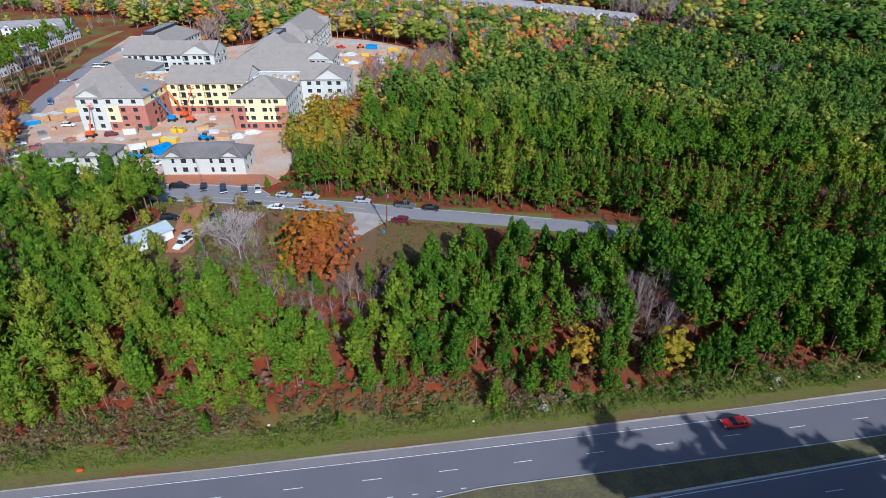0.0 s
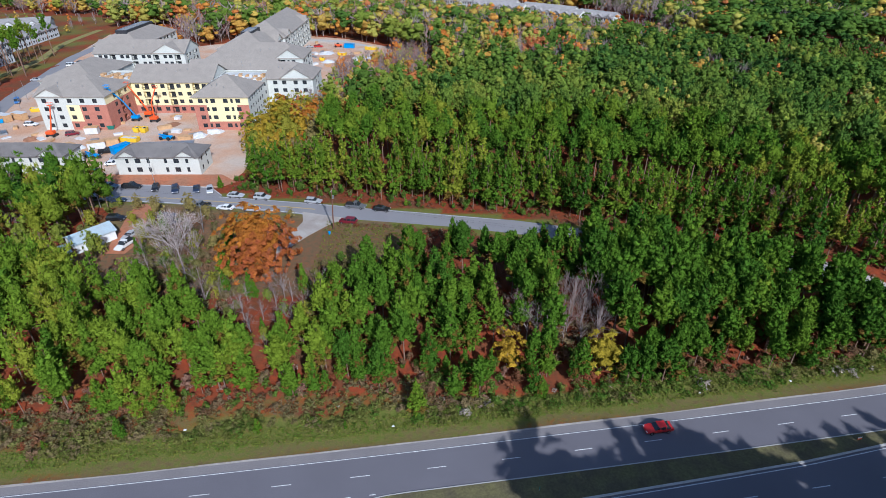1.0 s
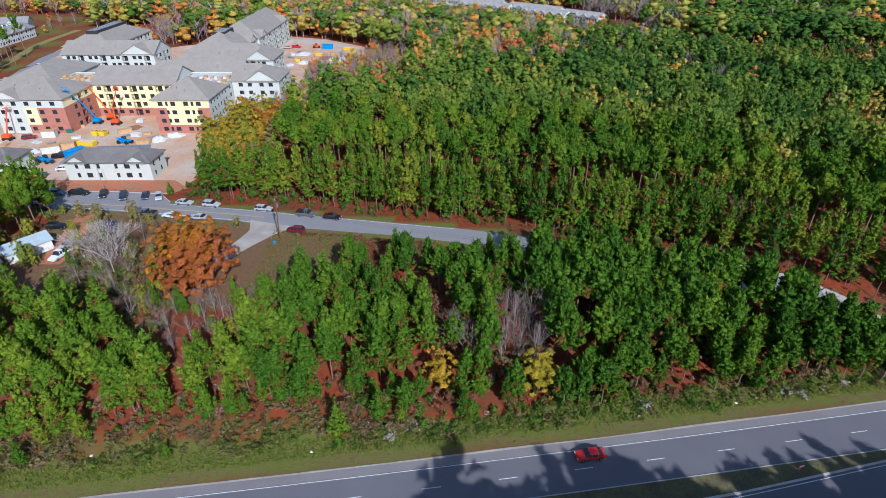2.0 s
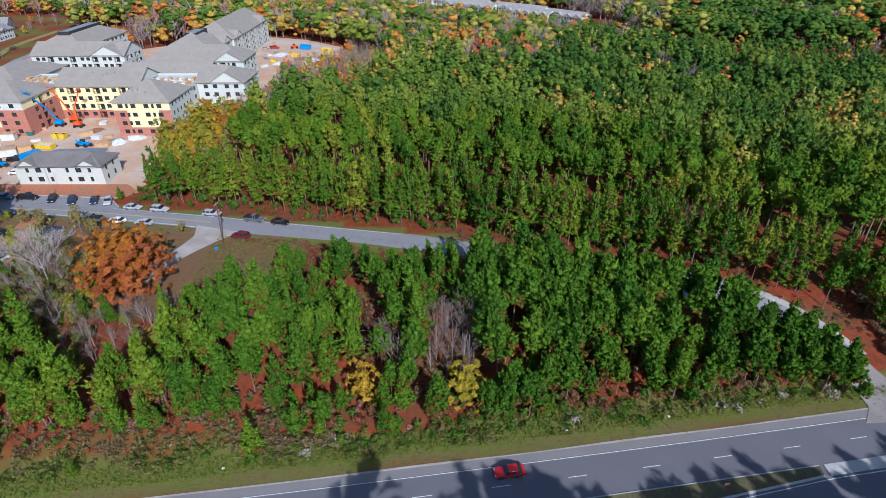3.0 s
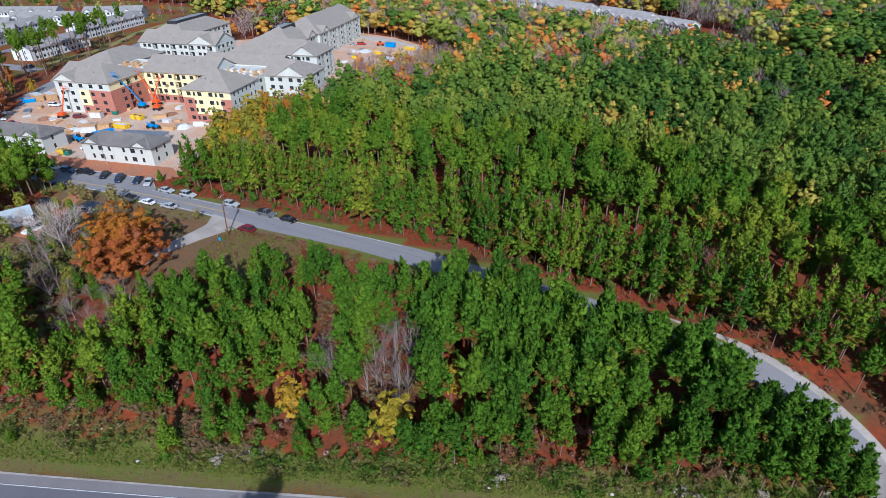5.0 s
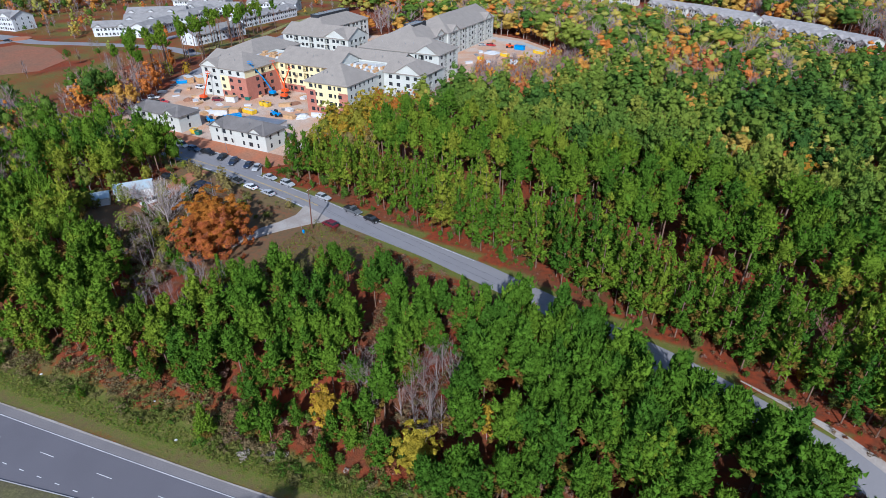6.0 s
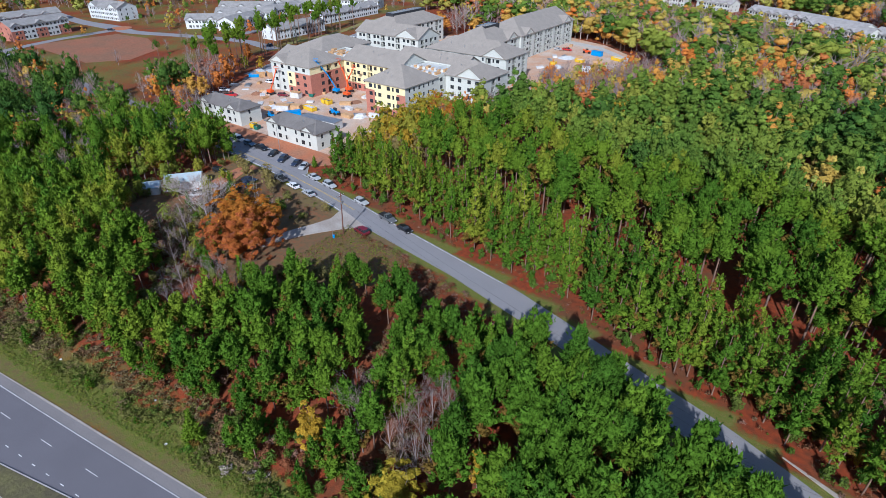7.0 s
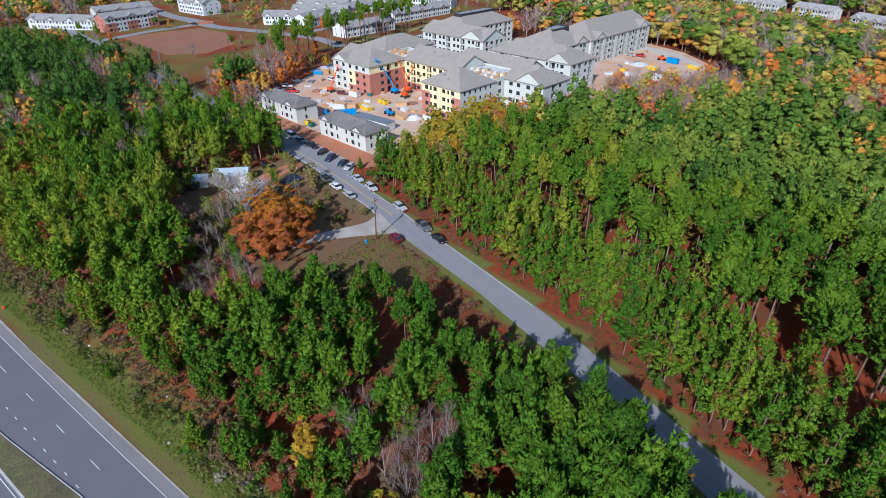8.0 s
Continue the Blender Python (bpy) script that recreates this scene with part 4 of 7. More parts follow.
kind_f = field(qx, qy, 0.022, 31) + rng.normal(0, 0.12, len(qx)) + np.clip((-20 - qx) / 40, 0, 1) * 0.6 * (qy > 175) + np.clip((qy - 190) / 60, 0, 1) * 0.15
soft = back & (kind_f > 0.76)
wood("pine_plantation", PINE_C, qx[back & ~soft], qy[back & ~soft], th[back & ~soft], hue2[back & ~soft], [PINE_HAZED, BARK], "tall slim plantation pines standing close together", "pine wood")
wood("autumn_wood", LEAFY_C, qx[soft], qy[soft], th[soft] * 0.92, np.clip(rng.normal(0.3, 0.2, soft.sum()), 0, 1), [LEAF_HAZED, BARE], "olive and rust autumn trees among the pines", "autumn wood")

# younger pines that fill the deeper rows
fill = np.random.default_rng(91)
x, y = scatter(-5, 230, 100, 215, 9.5, 92, 0.6)
deep = y - road_north(x)
k = wood_mask(x, y) & (deep > 27) & (deep < 100)
x, y = x[k], y[k]
wood("pine_plantation", PINE_M, x, y, fill.uniform(9.5, 13.5, len(x)), fill.uniform(0.1, 0.6, len(x)), [PINE, BARK], "younger green pines filling the plantation rows", "pine wood")

# single coloured trees that stand out of the woods
x, y, h, tone = np.array(((14.6, 322, 21, 0.60), (43, 321, 20, 0.58), (50, 327, 19, 0.55), (0.6, 234, 19, 0.72), (-6, 240, 17, 0.45), (57, 207, 17, 0.78), (62, 236, 20, 0.50), (54, 231, 18, 0.70), (-124, 84, 13, 0.72), (-129, 87, 12, 0.66))).T
wood("autumn_wood", LEAFY_C, x, y, h, tone, [LEAF_HAZED, BARE], "orange and rust trees standing out of the pines", "autumn wood", 1.1)

# low bare growth before the far lot
x, y = scatter(-56, 10, 196, 340, 4.2, 44)
k = inside(LOW, x, y)
x, y = x[k], y[k]
pick = rng.uniform(0, 1, len(x))
wood("bare_wood", HAZE, x[pick < 0.62], y[pick < 0.62], rng.uniform(8, 12, (pick < 0.62).sum()), rng.uniform(0, 1, (pick < 0.62).sum()), [TWIG, BARE], "leafless grey-mauve trees beside the building site", "bare wood", 1.5)
wood("autumn_wood", LEAFY_C, x[pick > 0.72], y[pick > 0.72], rng.uniform(7, 12, (pick > 0.72).sum()), np.clip(rng.normal(0.45, 0.25, (pick > 0.72).sum()), 0, 1), [LEAF_HAZED, BARE], "olive and rust trees beside the building site", "autumn wood")

# farther woods
for name, y0, y1, gap, pines, leafy, haze, g in (("mid", 215, 330, 7.0, PINE_F, LEAFY_C, HAZE, 1.1), ("far", 330, 800, 8.4, PINE_D, LEAFY_D, HAZE_D, 1.55)):
    x, y = scatter(-700, 620 if name == "far" else 330, y0, y1, gap, 25 + y0)
    k = wood_mask(x, y) & (np.hypot(x - 40, y - 20) < 700) & (x > -0.9 * y - 160) & (x < 0.82 * y + 40) & ~((x < -155) & (x > -240) & (y < 430))
    x, y = x[k], y[k]
    h = 16.5 + 3.5 * field(x, y, 0.03, 6) + rng.normal(0, 1.8, len(x))
    row = np.interp(x, [-110, 0, 60, 112, 150, 190], [570, 535, 488, 440, 400, 340])
    h = h * np.where(y < row + 8, np.interp(y - row, [-120, -45], [1.0, 0.55]), 1.0)
    west = np.clip((60 + (y - 215) * 0.9 - x) / 110, 0, 1) * np.clip((y - 225) / 70, 0, 1)
    mixf = 0.55 * field(x, y, 0.012, 40) + 0.25 * field(x, y, 0.05, 41) + 0.62 * west + rng.normal(0, 0.1, len(x))
    dice = rng.uniform(0, 1, len(x))
    pine_on = (mixf < np.where(y > 375, 0.42, 0.54)) | (dice > 0.74)
    bare_on = ~pine_on & (dice < 0.36)
    leaf_on = ~pine_on & ~bare_on
    # hue3 falls off to the east, shade painted into the tree colour.
    hue3 = np.clip(0.3 + 0.6 * field(x, y, 0.03, 45) + rng.normal(0, 0.22, len(x)) - np.clip((x - 30) / 200, 0, 0.25), 0, 1)
    hue4 = np.clip(0.42 * field(x, y, 0.04, 46) - 0.08 + np.abs(rng.normal(0, 0.27, len(x))), 0, 1)
    wood("pine_wood", pines, x[pine_on], y[pine_on], h[pine_on], hue3[pine_on], [PINE_HAZED, BARK], "distant green pine wood reaching to the skyline", "pine wood", g)
    wood("autumn_wood", leafy, x[leaf_on], y[leaf_on], h[leaf_on] * 0.95, hue4[leaf_on], [LEAF_HAZED, BARE], "distant woods in yellow, orange and rust autumn leaves", "autumn wood", g)
    wood("bare_wood", haze, x[bare_on], y[bare_on], h[bare_on] * 0.95, hue3[bare_on], [TWIG, BARE], "distant leafless grey-mauve trees in the woods", "bare wood", g * 1.2)

# woods west of the site and along the town
x, y = scatter(-420, -90, 90, 330, 5.6, 77)
k = wood_mask(x, y) & (y > (road_north(x) + road_south(x)) / 2) & (y < 215) & (x < -100) | wood_mask(x, y) & (x < -300) & (y < 160)
k &= (x > -155) | (y < 180) | (np.random.default_rng(57).uniform(0, 1, len(x)) < 0.3)
x, y = x[k], y[k]
m = 0.5 * field(x, y, 0.03, 50) + 0.3 * rng.uniform(0, 1, len(x)) + 0.2 * (x > -215)
h = 17 + 3 * field(x, y, 0.04, 51) + rng.normal(0, 1.2, len(x))
hue5 = np.clip(0.05 + 0.45 * field(x, y, 0.05, 52) + rng.normal(0, 0.15, len(x)), 0, 1)
a_on, b_on, c_on = m < 0.52, (m >= 0.52) & (m < 0.64), m >= 0.64
wood("pine_wood", OLDPINE, x[a_on], y[a_on], h[a_on], hue5[a_on], [PINE_HAZED, BARK], "tall green pines west of the building site", "pine wood", 1.1)
wood("autumn_wood", LEAFY_C, x[b_on], y[b_on], h[b_on] * 0.7, np.clip(rng.normal(0.6, 0.2, b_on.sum()), 0, 1), [LEAF_HAZED, BARE], "rust and olive trees beside the building site", "autumn wood")
wood("bare_wood", HAZE, x[c_on], y[c_on], h[c_on] * 0.8, hue5[c_on], [TWIG, BARE], "leafless grey trees beside the building site", "bare wood")

# trees south of the highway, behind the camera's first stand, which throw shade on the road
x, y = scatter(34, 330, -60, 60, 5.2, 91)
off = y - highway(x)
k = (off < -38) & (off > -62) & (x > 40 - (off + 33) * 0.3)
x, y = x[k], y[k]
wood("pine_wood", PINE_F, x, y, np.where(x < 75, 27.5, 23.5) + rng.normal(0, 1.2, len(x)), np.full(len(x), 0.4), [PINE, BARK], "tall pines on the far side of the highway", "pine wood", 1.15)


# ---- buildings ----
FLOOR = 4.52


def facade(bm, p0, p1, z0, z1, openings, zone, gable=0.0, cuts_u=(), cuts_z=()):
    """A wall from p0 to p1 (outside on the right hand) with real openings and reveals. zone(u, z) gives the material slot.
    openings: (u0, u1, z0, z1, depth). gable: rise of a triangle on top."""
    p0, p1 = Vector((*p0, 0)), Vector((*p1, 0))
    d = p1 - p0
    length = d.length
    d.normalize()
    inward = Vector((-d.y, d.x, 0))
    us = sorted({0.0, length, *cuts_u, *[o[k] for o in openings for k in (0, 1)]})
    zs = sorted({z0, z1, *cuts_z, *[o[k] for o in openings for k in (2, 3)]})
    us = [u for u in us if -0.001 <= u <= length + 0.001]

    def at(u, z, depth=0.0):
        return bm.verts.new(p0 + d * u + inward * depth + Vector((0, 0, z)))

    def quad(a, b, c, e, slot):
        f = bm.faces.new((a, b, c, e))
        f.material_index = slot

    for ua, ub in zip(us, us[1:]):
        for za, zb in zip(zs, zs[1:]):
            um, zm = (ua + ub) / 2, (za + zb) / 2
            if ub - ua < 1e-4 or zb - za < 1e-4 or any(o[0] < um < o[1] and o[2] < zm < o[3] for o in openings):
                continue
            quad(at(ua, za), at(ub, za), at(ub, zb), at(ua, zb), zone(um, zm))
    for u0, u1, a, b, depth in openings:
        s = zone((u0 + u1) / 2, (a + b) / 2)
        quad(at(u0, a), at(u1, a), at(u1, a, depth), at(u0, a, depth), s)
        quad(at(u0, b), at(u0, b, depth), at(u1, b, depth), at(u1, b), s)
        quad(at(u0, a), at(u0, a, depth), at(u0, b, depth), at(u0, b), s)
        quad(at(u1, a), at(u1, b), at(u1, b, depth), at(u1, a, depth), s)
        quad(at(u0, a, depth), at(u1, a, depth), at(u1, b, depth), at(u0, b, depth), s)
    if gable:
        f = bm.faces.new((at(0, z1), at(length, z1), at(length / 2, z1 + gable)))
        f.material_index = zone(length / 2, z1 - 0.1)
    return p0, d, inward


WINDOW_MESHES = {}


def window_meshes(w, h, frame_mat):
    key = (round(w, 2), round(h, 2), frame_mat.name)
    if key not in WINDOW_MESHES:
        bm = bmesh.new()
        b = 0.07
        xs = [-w / 2, -w / 2 + b, w / 2 - b, w / 2] if w < 1.3 else [-w / 2, -w / 2 + b, -0.05, 0.05, w / 2 - b, w / 2]
        zs = [0, b, h * 0.5, h * 0.5 + 0.05, h - b, h]
        grid = [[bm.verts.new((x, 0.1, z)) for z in zs] for x in xs]
        for i in range(len(xs) - 1):
            for j in range(len(zs) - 1):
                if i % 2 == 0 or j % 2 == 0:
                    bm.faces.new((grid[i][j], grid[i + 1][j], grid[i + 1][j + 1], grid[i][j + 1]))
        if frame_mat is not FRAME_W:
            raised = bmesh.ops.extrude_face_region(bm, geom=bm.faces[:])
            bmesh.ops.translate(bm, vec=(0, -0.08, 0), verts=[v for v in raised["geom"] if isinstance(v, bmesh.types.BMVert)])
        fr = finish("window", bm, frame_mat)
        bm = bmesh.new()
        box(bm, -w / 2 + 0.01, 0.1, 0.01, w / 2 - 0.01, 0.13, h - 0.01)
        WINDOW_MESHES[key] = fr, finish("pane", bm, GLASS)
    return WINDOW_MESHES[key]


RAIL_MESHES = {}


def rail_mesh(w):
    key = round(w, 2)
    if key not in RAIL_MESHES:
        bm = bmesh.new()
        box(bm, -w / 2, 0.0, 1.0, w / 2, 0.06, 1.07)
        box(bm, -w / 2, 0.0, 0.08, w / 2, 0.06, 0.13)
        k = int(w / 0.25)
        for i in range(k + 1):
            x = -w / 2 + 0.03 + (w - 0.06) * i / k
            box(bm, x - 0.015, 0.015, 0.13, x + 0.015, 0.045, 1.0)
        RAIL_MESHES[key] = finish("balcony_rail", bm, FRAME_D)
    return RAIL_MESHES[key]


def dress(parent, base, openings, frame_mat):
    """Puts a window or a balcony's door and rail into each opening of a wall."""
    p0, d, inward = base
    turn = math.degrees(math.atan2(d.y, d.x))
    for u0, u1, a, b, depth in openings:
        w, h = u1 - u0, b - a
        if depth < 0.5:
            fr, pa = window_meshes(w, h, frame_mat)
            p = p0 + d * ((u0 + u1) / 2)
            ob = part("window", fr, None, parent)
            ob.matrix_basis = pose(p.x, p.y, a, rz=turn)
            part("pane", pa, None, ob)
        else:
            p = p0 + d * ((u0 + u1) / 2)
            ob = part("balcony_rail", rail_mesh(w), None, parent, "dark metal balcony railing")
            ob.matrix_basis = pose(p.x, p.y, a, rz=turn)
            q = p + inward * (depth - 0.135)
            fr, pa = window_meshes(1.8, 2.1, frame_mat)
            ob = part("balcony_door", fr, None, parent)
            ob.matrix_basis = pose(q.x, q.y, a, rz=turn)
            part("pane", pa, None, ob)


def bays(length, pattern, storeys, height=3.1, start=1.0, skip=0, depth=1.3, z0=0.0):
    """Openings in columns: pattern of w (window pair), s (single), b (balcony) and - (blank metre)."""
    widths = {"w": 1.7, "s": 0.9, "b": 2.8, "-": 1.0, ".": 0.5}
    total = sum(widths[c] for c in pattern)
    k = max(1, int((length - 2 * start) / total))
    slack = (length - 2 * start - k * total) / max(1, k)
    out, u = [], start + slack / 2
    for _ in range(k):
        for c in pattern:
            if c in "wsb":
                for f in range(skip, storeys):
                    z = z0 + f * height
                    if c == "b":
                        out.append((u, u + widths[c], z + 0.15, z + 2.6, depth))
                    else:
                        out.append((u, u + widths[c], z + 0.95, z + 2.45, 0.16))
            u += widths[c]
        u += slack
    return out


def slab_faces(bm, outline, thick=0.25):
    """A sloping roof plane with thickness."""
    top = [bm.verts.new(p) for p in outline]
    low = [bm.verts.new(Vector(p) - Vector((0, 0, thick))) for p in outline]
    n = len(top)
    bm.faces.new(top)
    bm.faces.new(low[::-1])
    for k in range(n):
        bm.faces.new((top[k], low[k], low[(k + 1) % n], top[(k + 1) % n]))


def roof_mesh(x0, y0, x1, y1, z, slope, axis, ends, over=0.6):
    """Pitched roof over a rectangle. axis: the ridge's way; ends: 'hip' or 'gable' at the low and the high end."""
    bm = bmesh.new()
    a0, a1, b0, b1 = (x0, x1, y0, y1) if axis == "x" else (y0, y1, x0, x1)
    a0, a1, b0, b1 = a0 - over, a1 + over, b0 - over, b1 + over
    half = (b1 - b0) / 2
    zt, zb = z + (half - over) * slope + 0.2, z - over * slope + 0.2
    g0, g1 = [min(half, (a1 - a0) / 2 - 0.01) if e == "hip" else 0 for e in ends]
    mid = (b0 + b1) / 2

    def p(a, b, c):
        return (a, b, c) if axis == "x" else (b, a, c)

    slab_faces(bm, [p(a0, b0, zb), p(a1, b0, zb), p(a1 - g1, mid, zt), p(a0 + g0, mid, zt)])
    slab_faces(bm, [p(a1, b1, zb), p(a0, b1, zb), p(a0 + g0, mid, zt), p(a1 - g1, mid, zt)])
    if g0:
        slab_faces(bm, [p(a0, b1, zb), p(a0, b0, zb), p(a0 + g0, mid, zt)])
    if g1:
        slab_faces(bm, [p(a1, b0, zb), p(a1, b1, zb), p(a1 - g1, mid, zt)])
    return bm


def plain(slot):
    return lambda u, z: slot


def wing(name, rect, storeys, sides, mats, label, roof_axis, ends, frame_mat=FRAME_D, slope=0.5, height=3.1, roof_mat=None, category="apartment building", gables=(), skylight=None, flat=False, pose_m=None, vents=4):
    """A rectangular block. sides: for S, E, N, W a pattern, a zone function with its cuts, or None for a blank wall.
    gables: (side, u0, u1) cross gables. The origin is the block's south-west corner."""
    x0, y0, x1, y1 = rect
    w, l = x1 - x0, y1 - y0
    root = thing(name, pose_m or pose(x0, y0, FLOOR), label, category)
    eave = storeys * height + 0.3
    bm = bmesh.new()
    corners = {"S": ((0, 0), (w, 0)), "E": ((w, 0), (w, l)), "N": ((w, l), (0, l)), "W": ((0, l), (0, 0))}
    jobs = []
    for side, (p0, p1) in corners.items():
        spec = sides.get(side) or {}
        length = w if side in "SN" else l
        op = bays(length, spec["pattern"], storeys, height, skip=spec.get("skip", 0)) if spec.get("pattern") else []
        op += spec.get("extra", [])
        rise = 0.0
        if not flat:
            k = {"S": 0, "W": 0, "N": 1, "E": 1}[side]
            if (roof_axis == "x") == (side in "EW") and ends[k] == "gable":
                rise = length / 2 * slope
        jobs.append((facade(bm, p0, p1, -0.4, eave, op, spec.get("zone", plain(0)), rise, spec.get("cuts_u", ()), spec.get("cuts_z", ())), op))
    for side, u0, u1 in gables:
        p0, p1 = [Vector(p) for p in corners[side]]
        d = (p1 - p0).normalized()
        out = Vector((d.y, -d.x))
        a, b = p0 + d * u0 + out * 0.35, p0 + d * u1 + out * 0.35
        spec = sides.get(side) or {}
        facade(bm, a, b, eave - 0.7, eave, [], plain((spec.get("zone") or plain(0))((u0 + u1) / 2, eave - 0.1)), (u1 - u0) / 2 * slope * min(1.25, (l if side in "SN" else w) / (u1 - u0) * 0.9))
    part("wall", bm, mats, root)
    for base, op in jobs:
        dress(root, base, op, frame_mat)
    if flat:
        bm = bmesh.new()
        box(bm, 0.2, 0.2, eave - 0.5, w - 0.2, l - 0.2, eave - 0.3)
        part("roof", bm, TPO, root, "flat white roof membrane")
        for q in ((0, 0, w, 0.25), (0, l - 0.25, w, l), (0, 0.25, 0.25, l - 0.25), (w - 0.25, 0.25, w, l - 0.25)):
            bm = bmesh.new()
            box(bm, q[0], q[1], eave + 0.002, q[2], q[3], eave + 0.5)
            part("parapet", bm, WHITE, root)
        return root
    rm = roof_mat or SHINGLE
    part("roof", roof_mesh(0, 0, w, l, eave, slope, roof_axis, ends), rm, root, "grey shingle roof")
    for side, u0, u1 in gables:
        half = (u1 - u0) / 2
        steep = min(1.25, (l if side in "SN" else w) / (u1 - u0) * 0.9)
        depth = half * steep - 0.45
        box_rect = {"S": (u0, -0.35, u1, depth), "N": (w - u1, l - depth, w - u0, l + 0.35), "E": (w - depth, u0, w + 0.35, u1), "W": (-0.35, l - u1, depth, l - u0)}[side]
        part("gable_roof", roof_mesh(*box_rect, eave, slope * steep, "y" if side in "SN" else "x", ("gable", "gable"), 0.45), rm, root)
    r = random.Random(len(name) + int(w * 7 + l))
    for _ in range(vents):
        u = r.uniform(0.2, 0.8)
        v = r.uniform(0.15, 0.35)
        x, y = (w * u, l * v) if roof_axis == "x" else (w * v, l * u)
        zt = eave + (l * v if roof_axis == "x" else w * v) * slope
        bm = bmesh.new()
        tube(bm, (x, y, zt - 0.3), (x, y, zt + 0.8), 0.12, 0.12, 6)
        part("vent_pipe", bm, METAL, root)
    if skylight:
        sx0, sy0, sx1, sy1 = skylight
        zt = eave + slope * min(w, l) * 0.42
        for q in ((sx0, sy0, sx1, sy0 + 0.3), (sx0, sy1 - 0.3, sx1, sy1), (sx0, sy0 + 0.3, sx0 + 0.3, sy1 - 0.3), (sx1 - 0.3, sy0 + 0.3, sx1, sy1 - 0.3)):
            bm = bmesh.new()
            box(bm, q[0], q[1], zt - 2.6, q[2], q[3], zt + 0.9)
            part("well_kerb", bm, FRAME_D, root, "dark rim of the roof equipment well")
        k = max(2, int((sy1 - sy0) / 3))
        for i in range(k):
            bm = bmesh.new()
            yy = sy0 + 0.8 + (sy1 - sy0 - 1.6) * i / k
            box(bm, sx0 + 0.6, yy, zt - 0.3, sx1 - 0.6, yy + 1.4, zt + 1.0)
            part("roof_unit", bm, METAL, root, "grey roof machine")
        bm = bmesh.new()
        box(bm, sx0 + 0.3, sy0 + 0.3, zt - 0.6, sx1 - 0.3, sy1 - 0.3, zt + 0.15)
        part("well_floor", bm, FRAME_D, root)
    return root


MW = [WHITE, YELLOW, BRICK]
T3 = 9.45


def zone_w1(u, z):
    if u < 10.5:
        return 0
    if u < 15.5:
        return 0 if z > T3 else (1 if z > 3.2 else 2)
    return 0 if z > T3 else 2


def zone_e1(u, z):
    if z > T3:
        return 1
    return 2 if u < 4.8 or u > 16.2 or z < 3.2 else 1


def zone_y(u, z):
    return 2 if z < 3.2 else 1


def zone_w1e(u, z):
    return 1 if z > T3 else 2


wing("apartment_building", (-137.5, 206.5, -112, 229), 4,
     {"S": dict(pattern="-w--", zone=zone_w1, cuts_u=(10.5, 15.5), cuts_z=(3.2, T3)), "E": dict(pattern="-w--b--w-", zone=zone_w1e, cuts_z=(T3,)), "W": dict(pattern="-w--")},
     MW, "four-storey apartment block in white siding and red brick, unfinished", "x", ("gable", "hip"), slope=0.42, gables=(("S", 0.0, 10.5),))
wing("apartment_building", (-112, 227, -79.5, 246), 4,
     {"S": dict(pattern="w-b-w-", zone=zone_y, cuts_z=(3.2,))}, MW, "four-storey apartment wing in yellow sheathing over a brick ground floor", "x", ("gable", "gable"))
wing("apartment_building", (-79.2, 206, -58.7, 226), 4,
     {"S": dict(pattern="w-s-w-", zone=zone_e1, cuts_u=(4.8, 16.2), cuts_z=(3.2, T3)), "E": dict(pattern="-s--s-"), "W": dict(pattern="-w-b-w-", zone=zone_e1, cuts_z=(3.2, T3))},
     MW, "four-storey apartment block in yellow sheathing with red brick corners", "x", ("hip", "hip"), slope=0.55)
wing("apartment_building", (-79.2, 226.2, -58.9, 244), 4, {"E": dict(pattern="-w--"), "S": {}}, MW, "flat-roofed white apartment link still under construction", "x", ("hip", "hip"), flat=True)
wing("apartment_building", (-58.7, 232, -40, 250), 4,
     {"S": dict(pattern="-w--w-"), "E": dict(pattern="-b--w-")}, MW, "four-storey white apartment block with a front gable", "x", ("gable", "hip"), gables=(("S", 5.5, 18.2),))
wing("apartment_building", (-96, 246.2, -58.9, 258), 4, {"S": {}}, MW, "white apartment wing behind the open courtyard", "x", ("gable", "gable"), slope=0.55)
wing("apartment_building", (-150, 229.2, -128, 262), 4, {"W": dict(pattern="-w--"), "E": {}}, MW, "white apartment wing with a long grey roof", "y", ("hip", "hip"), slope=0.42)
wing("apartment_building", (-127.8, 229.2, -112.2, 244), 4, {"S": {}}, MW, "flat-roofed apartment link with lumber stacks", "x", ("hip", "hip"), flat=True)
wing("apartment_building", (-97, 269, -52, 289), 4,
     {"S": dict(pattern="-s-b-s-w-"), "E": dict(pattern="-w--b-")}, MW, "four-storey white apartment wing with a front gable", "x", ("hip", "hip"), gables=(("S", 32.5, 44.6),))
wing("apartment_building", (-99, 289.3, -74, 320), 4, {"E": dict(pattern="-w-b-")}, MW, "white apartment wing with a roof equipment well", "y", ("hip", "hip"), skylight=(9, 12, 15, 26), gables=(("E", 18, 28),))
wing("apartment_building", (-99, 320.2, -73, 384), 4,
     {"E": dict(pattern="-b-w-b-"), "S": {}}, MW, "long four-storey white apartment wing with many balconies", "y", ("hip", "gable"), gables=(("E", 4, 13), ("E", 50, 60)))
wing("apartment_building", (-156, 281, -112, 299), 4,
     {"S": dict(pattern="-w-w-b-"), "E": dict(pattern="-b-w-"), "W": dict(pattern="-w--")}, MW, "four-storey white apartment block with front gables", "x", ("gable", "gable"), gables=(("S", 28.5, 43.5),))
